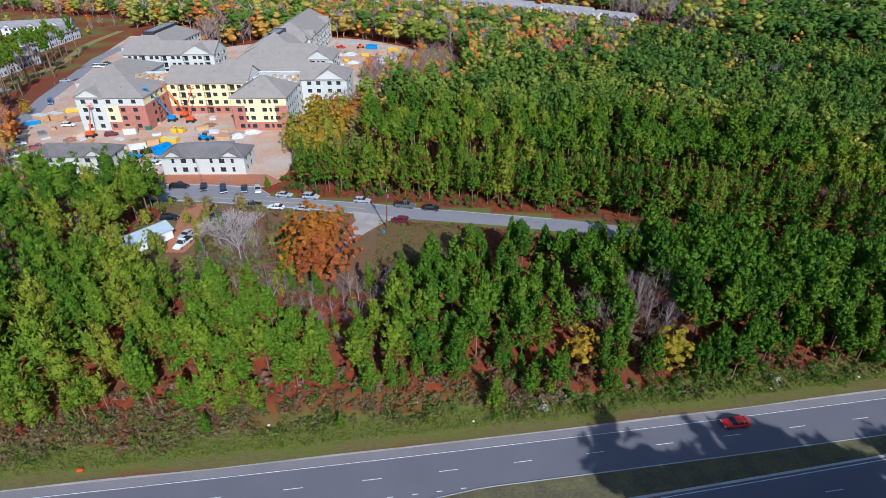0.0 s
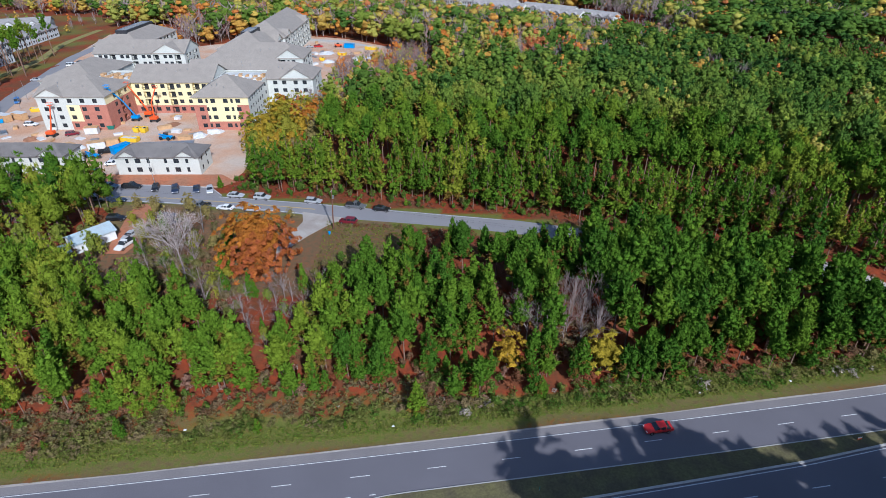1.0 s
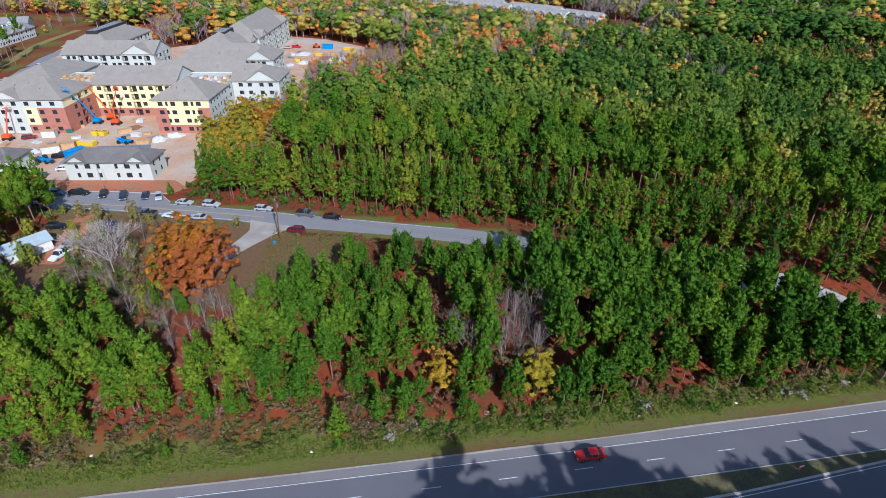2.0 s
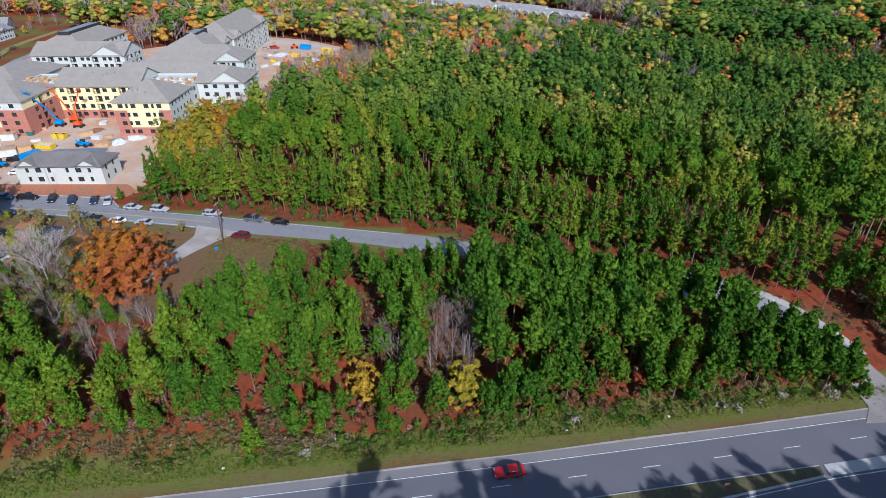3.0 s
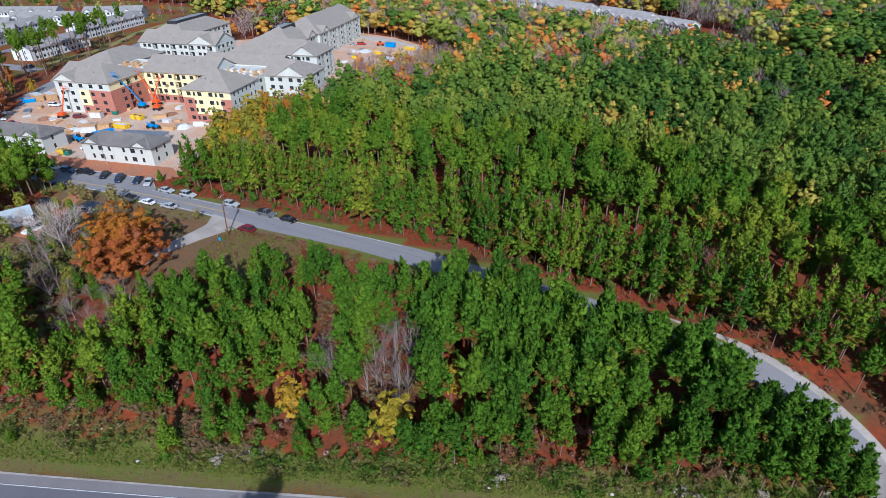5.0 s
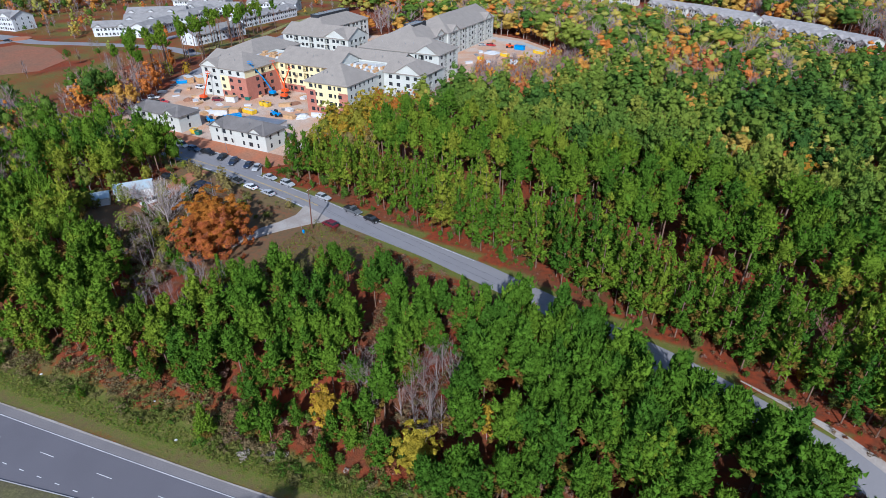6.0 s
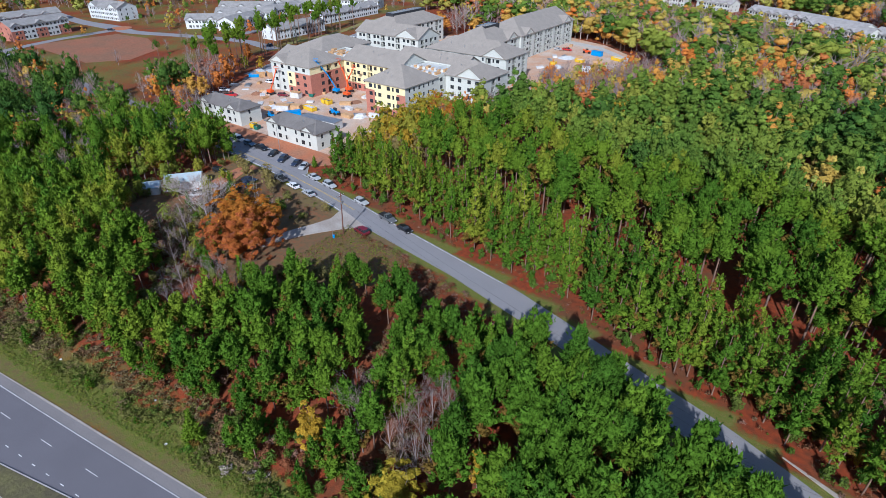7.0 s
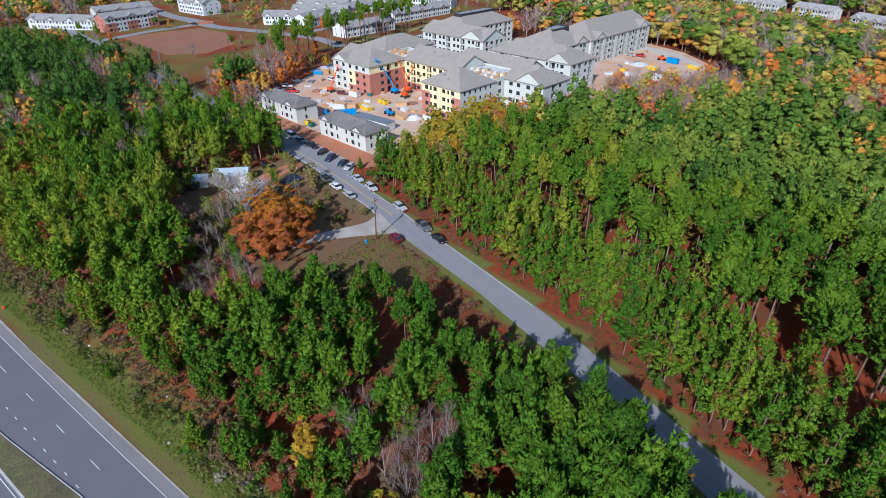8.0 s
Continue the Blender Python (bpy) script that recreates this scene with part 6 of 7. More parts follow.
shrubs("ditch_scrub", x[k], y[k], 0.5, 1.3, np.clip(rng.normal(0.62, 0.15, k.sum()), 0, 0.8), "dark tangled brush in the ditch beside the local road")
x, y = scatter(-118, 16, 78, 146, 1.9, 305, 0.6)
k = inside(CLEARING, x, y) & (y < road_south(x) - 2) & (rng.uniform(0, 1, len(x)) < np.where(y < 108, 0.8, 0.28)) & (np.abs(x + 22) > 6) & (np.abs(x + 67) > 6)
shrubs("yard_scrub", x[k], y[k], 0.3, 1.0, np.clip(rng.normal(0.5, 0.2, k.sum()), 0, 0.8), "dry weeds and low brush round the yard")
x, y = scatter(96, 135, 76, 122, 1.9, 306, 0.6)
k = (inside(BEND, x, y) | (x > 121)) & (y > road_north(x) + 1.5) & (y > highway(x) + 6) & ~((x > 98) & (x < 124.5) & (y < 113 - (x - 98) * 0.62) & (x - 114 < (y - 76) * 0.1 + 10))
shrubs("bank_scrub", x[k], y[k], 0.4, 1.2, np.clip(rng.normal(0.55, 0.22, k.sum()), 0, 0.8), "rusty brush inside the road's bend")
# red understorey below the near pines
x, y = scatter(-60, 112, 50, 130, 3.6, 307, 0.6)
k = wood_mask(x, y) & (y < road_south(x))
k |= inside(HOLE, x, y) | inside(THICKET, x, y)
shrubs("understorey", x[k], y[k], 0.4, 1.3, np.clip(rng.normal(0.74, 0.08, k.sum()), 0, 0.85), "red-brown ferns and seedlings on the wood's floor")

x, y = scatter(12, 48, 80, 110, 1.5, 331, 0.6)
k = inside(HOLE, x, y) | inside(THICKET, x, y)
shrubs("thicket_brush", x[k], y[k], 0.7, 2.2, np.clip(rng.normal(0.55, 0.12, k.sum()), 0, 0.8), "grey-brown brush among leafless saplings")
x, y = scatter(8, 116, 62, 100, 2.0, 332, 0.6)
d = y - highway(x)
k = (d > 8.5) & (d < 17) & (rng.uniform(0, 1, len(x)) < 0.75)
shrubs("edge_brush", x[k], y[k], 0.9, 3.0, np.where(rng.uniform(0, 1, k.sum()) < 0.55, 0.06, np.clip(rng.normal(0.6, 0.18, k.sum()), 0, 0.8)), "green and rusty bushes under the wood's edge", None, 1.2, THICK)
x, y = scatter(-100, 12, 55, 90, 2.0, 333, 0.6)
d = y - highway(x)
k = (d > 12.5) & (d < 20) & (rng.uniform(0, 1, len(x)) < 0.7)
shrubs("edge_brush", x[k], y[k], 0.8, 2.4, np.where(rng.uniform(0, 1, k.sum()) < 0.45, 0.08, np.clip(rng.normal(0.58, 0.18, k.sum()), 0, 0.8)), "rusty and green bushes under the wood's edge", None, 1.2, THICK)
x, y = scatter(-110, 10, 80, 142, 2.1, 334, 0.6)
k = inside(CLEARING, x, y) & (y < road_south(x) - 5) & (np.abs(x + 22) > 7) & (np.abs(x + 67) > 8) & ~((x > -16) & (y > 112)) & (rng.uniform(0, 1, len(x)) < np.where(y < 116, 1.0, 0.35))
shrubs("yard_brush", x[k], y[k], 1.0, 3.2, np.clip(rng.normal(0.36, 0.18, k.sum()), 0.03, 0.6), "grey-brown and olive brush round the old yard", None, 1.2, THICK)

x, y = scatter(108, 138, 76, 112, 1.7, 335, 0.6)
k = (inside(BEND, x, y) | (x > 126)) & (y > highway(x) + 2.5) & ((y > 118.5 - (x - 98) * 0.62) | (x > 125)) & (x > 123.5 - np.clip(y - 92, 0, 40) * 0.55)
shrubs("bend_brush", x[k], y[k], 0.8, 2.6, np.where(rng.uniform(0, 1, k.sum()) < 0.35, 0.08, np.clip(rng.normal(0.5, 0.15, k.sum()), 0, 0.9)), "dark tangled brush on the outer side of the bend", None, 1.2, THICK)
x, y = scatter(95, 116, 86, 104, 1.5, 336, 0.6)
k = inside(BEND, x, y) & (y < 106.5 - (x - 98) * 0.80) & (y > highway(x) + 9) & (x < 112.5)
shrubs("bend_brush", x[k], y[k], 0.8, 2.4, np.where(rng.uniform(0, 1, k.sum()) < 0.25, 0.9, np.clip(rng.normal(0.3, 0.2, k.sum()), 0, 0.9)), "dark brush with pale seed heads inside the bend", None, 1.2, THICK)

# blades of grass on the verge
x, y = scatter(-110, 120, 20, 85, 0.5, 308, 0.6)
d = y - highway(x)
k = (d > 2.0) & (d < 8.2) & (rng.uniform(0, 1, len(x)) < np.where(d < 4, 0.45, 0.9))
x, y, d = x[k], y[k], d[k]
TUFT = [bush_shape(s, 3, 2, 0.5) for s in (161, 162)]
wood("verge_grass", TUFT, x, y, np.where(d < 4.5, 0.14, 0.30) * rng.uniform(0.6, 1.4, len(x)), np.clip(np.where(d < 4.5, 0.7, 0.3) + rng.normal(0, 0.2, len(x)), 0, 1), [STRAWMAT, BARE], "green and straw coloured grass on the highway verge", "grass", 1.6)
x, y = scatter(-20, 10, 106, 136, 0.75, 337, 0.6)
k = inside(CLEARING, x, y) & (x > -17) & (y < road_south(x) - 2.5)
x, y = x[k], y[k]
wood("yard_grass", TUFT, x, y, rng.uniform(0.15, 0.5, len(x)), np.clip(0.2 + 0.7 * field(x, y, 0.2, 88) + rng.normal(0, 0.15, len(x)), 0, 1), [STRAWMAT, BARE], "rough green and straw coloured grass beside the drive", "grass", 1.6)


# ---- vehicles ----
PAINTS = {}


def paint(rgb):
    if rgb not in PAINTS:
        PAINTS[rgb] = material("car paint", rgb, 0.3, 0.0, spot=tuple(c * 0.85 for c in rgb), scale=1.5, amount=0.3, bump=0, spec=0.6)
    return PAINTS[rgb]


LAMP = material("clear lamp glass", (0.7, 0.7, 0.68), 0.2, bump=0, amount=0.1)
TAIL = material("red lamp glass", (0.4, 0.02, 0.02), 0.25, bump=0, amount=0.1)
HUB = material("alloy wheel", (0.35, 0.35, 0.36), 0.35, 0.8, bump=0, amount=0.2)
CARS = {"sedan": (4.75, 1.82, 1.45, (-0.40, 0.20), (-0.24, 0.06)), "suv": (4.75, 1.9, 1.72, (-0.47, 0.22), (-0.40, 0.08)), "hatch": (4.3, 1.8, 1.55, (-0.46, 0.2), (-0.38, 0.05)),
        "pickup": (5.6, 1.98, 1.88, (-0.12, 0.22), (-0.08, 0.09)), "van": (5.3, 1.98, 2.05, (-0.48, 0.33), (-0.46, 0.2)), "wagon": (4.8, 1.82, 1.5, (-0.46, 0.2), (-0.38, 0.06))}


def car_meshes(kind):
    L, W, H, base, top = CARS[kind]
    belt = 0.98 if kind in ("sedan", "hatch", "wagon") else 1.12
    bm = bmesh.new()
    side = [(-0.5, 0.34), (0.5, 0.34), (0.5, 0.62), (0.485, 0.74), (0.24, belt - 0.08), (0.2, belt), (-0.47, belt + 0.02), (-0.5, belt - 0.2)]
    rings = [[bm.verts.new((x * L, s * W / 2 * (0.94 if z < 0.4 else 1), z)) for x, z in side] for s in (-1, 1)]
    n = len(side)
    for k in range(n):
        bm.faces.new((rings[0][k], rings[0][(k + 1) % n], rings[1][(k + 1) % n], rings[1][k]))
    bm.faces.new(rings[0][::-1])
    bm.faces.new(rings[1])
    bmesh.ops.bevel(bm, geom=[e for e in bm.edges], offset=0.07, segments=2, affect="EDGES")
    out = {"body": bm}
    bm = bmesh.new()
    lo = [bm.verts.new((x * L, y, belt)) for x, y in ((base[0], -W * 0.46), (base[1], -W * 0.46), (base[1], W * 0.46), (base[0], W * 0.46))]
    hi = [bm.verts.new((x * L, y, H - 0.04)) for x, y in ((top[0], -W * 0.38), (top[1], -W * 0.38), (top[1], W * 0.38), (top[0], W * 0.38))]
    for k in range(4):
        bm.faces.new((lo[k], lo[(k + 1) % 4], hi[(k + 1) % 4], hi[k]))
    bm.faces.new(hi)
    bm.faces.new(lo[::-1])
    out["window_band"] = bm
    bm = bmesh.new()
    box(bm, top[0] * L - 0.03, -W * 0.39, H - 0.05, top[1] * L + 0.03, W * 0.39, H)
    bmesh.ops.bevel(bm, geom=[e for e in bm.edges], offset=0.03, segments=1, affect="EDGES")
    for s in (-1, 1):
        y = s * W * 0.425
        for f in (0.33, 0.68):
            x = (base[0] * (1 - f) + base[1] * f) * L
            box(bm, x - 0.05, y - 0.075, belt, x + 0.05, y + 0.075, H - 0.05)
    out["roof"] = bm
    if kind == "pickup":
        bm = bmesh.new()
        box(bm, -0.47 * L, -W * 0.42, belt + 0.03, -0.14 * L, W * 0.42, belt + 0.04)
        for s in (-1, 1):
            box(bm, -0.48 * L, s * W * 0.46 - 0.05, belt, -0.13 * L, s * W * 0.46 + 0.05, belt + 0.16)
        box(bm, -0.49 * L, -W * 0.46, belt, -0.475 * L, W * 0.46, belt + 0.16)
        out["cargo_bed"] = bm
    return {k: finish(k, b, []) for k, b in out.items()}, L, W


CAR_MESHES = {k: car_meshes(k) for k in CARS}
bm = bmesh.new()
tube(bm, (0, -0.11, 0), (0, 0.11, 0), 0.34, 0.34, 14)
WHEEL = finish("wheel", bm, TYRE)
bm = bmesh.new()
tube(bm, (0, -0.12, 0), (0, 0.12, 0), 0.2, 0.2, 10)
RIM = finish("rim", bm, HUB)
bm = bmesh.new()
box(bm, -0.05, -0.2, -0.06, 0.05, 0.2, 0.06)
HEAD = finish("headlight", bm, LAMP)
bm = bmesh.new()
box(bm, -0.04, -0.14, -0.09, 0.04, 0.14, 0.09)
REAR = finish("taillight", bm, TAIL)


def car(kind, rgb, x, y, turn, label, z=None):
    meshes, L, W = CAR_MESHES[kind]
    z = float(ground_z(x, y)) + 0.045 if z is None else z
    root = thing("car" if kind not in ("pickup", "van") else kind, pose(x, y, z, rz=turn), label, kind if kind in ("pickup", "van") else "car", "parked vehicles")
    for name, me in meshes.items():
        me = me.copy()
        me.materials.clear()
        me.materials.append({"window_band": GLASS, "cargo_bed": TYRE}.get(name, paint(rgb)))
        part(name, me, None, root, "dark tinted windows" if name == "window_band" else "")
    for sx in (-1, 1):
        for sy in (-1, 1):
            w = part("wheel", WHEEL, None, root)
            w.location = (sx * L * 0.31, sy * (W / 2 - 0.1), 0.34)
            part("rim", RIM, None, w)
    for sy in (-1, 1):
        a = part("headlight", HEAD, None, root)
        a.location = (L * 0.485, sy * W * 0.36, 0.68)
        b = part("taillight", REAR, None, root)
        b.location = (-L * 0.49, sy * W * 0.4, 0.85)
    return root


WH, SI, BK, NV, GR, BL, RD, DR, LB = (0.75, 0.75, 0.74), (0.42, 0.43, 0.44), (0.012, 0.012, 0.014), (0.02, 0.03, 0.06), (0.12, 0.125, 0.13), (0.10, 0.16, 0.24), (0.5, 0.02, 0.02), (0.16, 0.012, 0.025), (0.05, 0.16, 0.4)
ON = "parked beside the local road"
for kind, rgb, x, y, turn, label in (
        ("van", WH, -93.3, 154.4, -1, "white passenger van " + ON), ("suv", BL, -86.3, 153.7, -2, "blue-grey SUV " + ON), ("pickup", BK, -79.6, 153.6, -3, "black pickup truck " + ON),
        ("hatch", BK, -72.0, 152.5, -75, "small black hatchback nosed into the parking bay"), ("suv", NV, -65.6, 151.2, -70, "dark blue SUV nosed into the parking bay"), ("sedan", NV, -59.5, 151.6, -72, "dark blue sedan nosed into the parking bay"),
        ("hatch", SI, -55.3, 151.0, -70, "silver hatchback nosed into the parking bay"), ("sedan", SI, -46.5, 147.3, -9, "silver sedan " + ON), ("suv", SI, -38.5, 146.0, -9, "silver SUV " + ON),
        ("wagon", SI, -23.3, 143.5, -9, "silver station wagon " + ON), ("pickup", GR, -10.8, 140.3, -12, "dark grey pickup truck " + ON), ("sedan", BK, -3.5, 138.5, -12, "black sedan " + ON),
        ("suv", DR, -11.7, 131.3, 168, "dark red SUV parked on the grass verge"), ("suv", GR, -85.2, 144.9, -4, "dark grey SUV " + ON), ("sedan", NV, -79.2, 144.4, -4, "dark blue sedan " + ON),
        ("pickup", GR, -54.1, 140.6, 172, "grey pickup truck " + ON), ("sedan", WH, -46.9, 139.4, 171, "white sedan with dark roof " + ON), ("sedan", SI, -39.3, 138.5, 171, "grey sedan " + ON),
        ("suv", BK, -74.0, 133.2, 5, "black SUV on the bare yard"), ("pickup", WH, -64.9, 119.4, -105, "white pickup truck in the yard"), ("sedan", SI, -65.9, 124.0, -105, "silver sedan in the yard"),
        ("pickup", NV, -58.3, 130.9, 30, "dark blue pickup truck in the yard"), ("sedan", NV, -61.0, 134.4, 20, "dark blue sedan in the yard"), ("sedan", RD, 49.6, 66.1, 188, "bright red sedan on the highway"),
        ("suv", WH, -146.2, 211.0, 5, "white SUV on the building site"), ("suv", DR, -124.0, 200.2, 25, "dark red SUV on the building site"), ("van", LB, -172, 242, -60, "pale blue van on the access road"),
        ("van", WH, -182.3, 309, 10, "white work van in the car park"), ("van", WH, -186.8, 309.5, 10, "white work van in the car park"), ("sedan", BK, -186, 317, 10, "black sedan in the car park"), ("pickup", BK, -179, 318, 10, "black pickup truck in the car park"),
        ("sedan", SI, -187, 279, 8, "silver sedan in the car park"), ("sedan", DR, -180.9, 279.5, 8, "dark red sedan in the car park"), ("sedan", NV, -174, 280, 8, "dark blue sedan in the car park"),
        ("pickup", BK, -101.7, 182.2, 20, "black pickup truck on the building site"), ("sedan", WH, -94.6, 171.5, 15, "white sedan between the white houses"), ("sedan", SI, -95, 175.5, 15, "silver sedan between the white houses"),
        ("pickup", WH, -146, 178, 40, "white pickup truck at the site's gate"), ("suv", SI, -149, 184, 40, "silver SUV at the site's gate"), ("pickup", RD, -143, 187, 30, "red pickup truck at the site's gate"), ("suv", WH, -152, 190, 40, "white SUV at the site's gate"),
        ("sedan", GR, -143, 171, 40, "grey sedan at the site's gate"), ("pickup", RD, -63.0, 357.6, 0, "red pickup truck on the far lot"), ("sedan", SI, -68, 356, 0, "silver sedan on the far lot"), ("sedan", BK, -346, 236, 30, "dark car in the town street"), ("suv", NV, -215, 266, 170, "dark blue SUV in the town street")):
    z = FLOOR + 0.05 if (y > 157 and x > -230) else (0.0 if rgb == RD and x > 0 else None)
    car(kind, rgb, x, y, turn, label, z)

# ---- building site ----
YEL = material("yellow painted steel", (0.72, 0.47, 0.015), 0.5, spot=(0.5, 0.33, 0.03), scale=1.0, amount=0.4, bump=0.05)
BLU = material("blue painted steel", (0.02, 0.26, 0.62), 0.45, spot=(0.02, 0.18, 0.45), scale=1.0, amount=0.4, bump=0.05)
ORA = material("orange painted steel", (0.75, 0.10, 0.015), 0.45, spot=(0.5, 0.08, 0.02), scale=1.0, amount=0.4, bump=0.05)
TEAL = material("green painted steel", (0.03, 0.17, 0.13), 0.5, amount=0.4, bump=0.05)
TARP = material("pale plastic sheeting", (0.62, 0.62, 0.60), 0.5, spot=(0.45, 0.45, 0.46), scale=0.8, amount=0.5)
RUSTY = material("rust brown soil heap", (0.33, 0.16, 0.09), 0.95, scale=0.5, amount=0.6)


def boom_lift(x, y, turn, mat, joints, label):
    """Chassis, wheels, turret, boom sections from joint to joint and a basket."""
    root = thing("boom_lift", pose(x, y, FLOOR, rz=turn), label, "boom lift")
    bm = bmesh.new()
    box(bm, -1.6, -1.0, 0.5, 1.6, 1.0, 1.0)
    part("chassis", bm, FRAME_D, root)
    for sx in (-1.2, 1.2):
        for sy in (-1.1, 1.1):
            bm = bmesh.new()
            tube(bm, (sx, sy - 0.18, 0.48), (sx, sy + 0.18, 0.48), 0.48, 0.48, 12)
            part("wheel", bm, TYRE, root)
    bm = bmesh.new()
    box(bm, -1.7, -1.05, 1.0, 1.2, 1.05, 2.1)
    bmesh.ops.bevel(bm, geom=bm.edges[:], offset=0.15, segments=2, affect="EDGES")
    part("turret", bm, mat, root)
    for k, (a, b) in enumerate(zip(joints, joints[1:])):
        bm = bmesh.new()
        tube(bm, a, b, 0.30 - 0.05 * k, 0.24 - 0.05 * k, 4)
        part("boom", bm, mat, root)
    e = joints[-1]
    for q in ((-0.9, -0.6, 0, 0.9, 0.6, 0.1), (-0.9, -0.6, 1.0, 0.9, -0.52, 1.08), (-0.9, 0.52, 1.0, 0.9, 0.6, 1.08), (-0.9, -0.52, 1.0, -0.82, 0.52, 1.08), (0.82, -0.52, 1.0, 0.9, 0.52, 1.08)):
        bm = bmesh.new()
        box(bm, e[0] + q[0], e[1] + q[1], e[2] + q[2], e[0] + q[3], e[1] + q[4], e[2] + q[5])
        part("basket_bar", bm, mat, root)
    for sx in (-0.86, 0.86):
        for sy in (-0.56, 0.56):
            bm = bmesh.new()
            box(bm, e[0] + sx - 0.03, e[1] + sy - 0.03, e[2] + 0.1, e[0] + sx + 0.03, e[1] + sy + 0.03, e[2] + 1.0)
            part("basket_post", bm, mat, root)


boom_lift(-108.2, 217.4, 0, BLU, [(0, 0, 1.8), (-2.2, -2.5, 8.5), (-4.6, -6.0, 14.5)], "blue boom lift reaching up to the roof edge")
boom_lift(-100.3, 216.0, 0, ORA, [(0, 0, 1.8), (-0.5, 1.5, 7.0), (1.2, 4.0, 12.0)], "orange boom lift standing before the yellow wing")
boom_lift(-105.2, 222.2, 0, ORA, [(0, 0, 1.8), (-3.0, 0.6, 7.5), (-6.5, 1.2, 12.5)], "orange boom lift folded towards the brick block")
boom_lift(-130.8, 199.0, 0, ORA, [(0, 0, 1.8), (-0.3, 2.5, 5.5), (-0.6, 5.2, 10.0)], "orange boom lift at the white gable wall")


def dumpster(x, y, turn, mat, l, w, h, label):
    root = thing("dumpster", pose(x, y, FLOOR + 0.02, rz=turn), label, "dumpster")
    bm = bmesh.new()
    lo = [bm.verts.new(p) for p in ((-l / 2 + 0.3, -w / 2, 0.1), (l / 2 - 0.3, -w / 2, 0.1), (l / 2 - 0.3, w / 2, 0.1), (-l / 2 + 0.3, w / 2, 0.1))]
    hi = [bm.verts.new(p) for p in ((-l / 2, -w / 2 - 0.1, h), (l / 2, -w / 2 - 0.1, h), (l / 2, w / 2 + 0.1, h), (-l / 2, w / 2 + 0.1, h))]
    bm.faces.new(lo[::-1])
    for k in range(4):
        bm.faces.new((lo[k], lo[(k + 1) % 4], hi[(k + 1) % 4], hi[k]))
    inn = [bm.verts.new(v.co * 1.0 + Vector((-0.1 * math.copysign(1, v.co.x), -0.1 * math.copysign(1, v.co.y), 0))) for v in hi]
    fl = [bm.verts.new(v.co + Vector((0, 0, -0.5))) for v in inn]
    for k in range(4):
        bm.faces.new((hi[k], hi[(k + 1) % 4], inn[(k + 1) % 4], inn[k]))
        bm.faces.new((inn[k], inn[(k + 1) % 4], fl[(k + 1) % 4], fl[k]))
    bm.faces.new(fl)
    part("bin", bm, mat, root)
    for k in range(int(l / 1.2)):
        for s in (-1, 1):
            bm = bmesh.new()
            xx = -l / 2 + 0.8 + k * 1.2
            box(bm, xx - 0.06, s * (w / 2 + 0.07) - 0.05, 0.15, xx + 0.06, s * (w / 2 + 0.07) + 0.05, h - 0.05)
            part("rib", bm, mat, root)
    bm = bmesh.new()
    for k in range(6):
        box(bm, -l / 2 + 0.6 + k * (l - 1.6) / 6, -w / 2 + 0.3 + 0.15 * (k % 3), h - 0.5, -l / 2 + 1.5 + k * (l - 1.6) / 6, w / 2 - 0.3, h - 0.2 + 0.12 * (k % 2))
    part("debris", bm, TARP if mat is YEL else TIMBER, root)


for x, y, turn, mat, l, w, h, label in ((-99.6, 193.6, -8, YEL, 7, 2.4, 1.6, "long yellow waste skip full of rubble"), (-101.6, 203.8, -5, YEL, 2.4, 2.2, 1.8, "yellow waste skip beside another"), (-98.9, 203.6, -5, YEL, 2.4, 2.2, 1.8, "yellow waste skip beside another"),
                                        (-155, 230, 20, YEL, 6, 2.4, 1.5, "yellow waste skip beside the white gable"), (-30.1, 350, -20, YEL, 7, 2.5, 1.7, "yellow waste skip on the far lot"), (-45, 335, -10, YEL, 5, 2.4, 1.6, "yellow waste skip on the far lot"), (-54, 322, 0, YEL, 3, 2.4, 1.6, "small yellow waste skip on the far lot"),
                                        (-100.2, 166.2, 10, YEL, 2.2, 2, 1.8, "yellow bin between the white houses"), (-97.6, 165.8, 10, TEAL, 2, 1.8, 1.5, "green bin between the white houses"), (-113.1, 207.2, 10, TEAL, 2.6, 1.8, 1.5, "green bin before the brick block"), (-162, 214, 40, BLU, 5, 2.4, 1.6, "blue waste skip beside the access road")):
    dumpster(x, y, turn, mat, l, w, h, label)


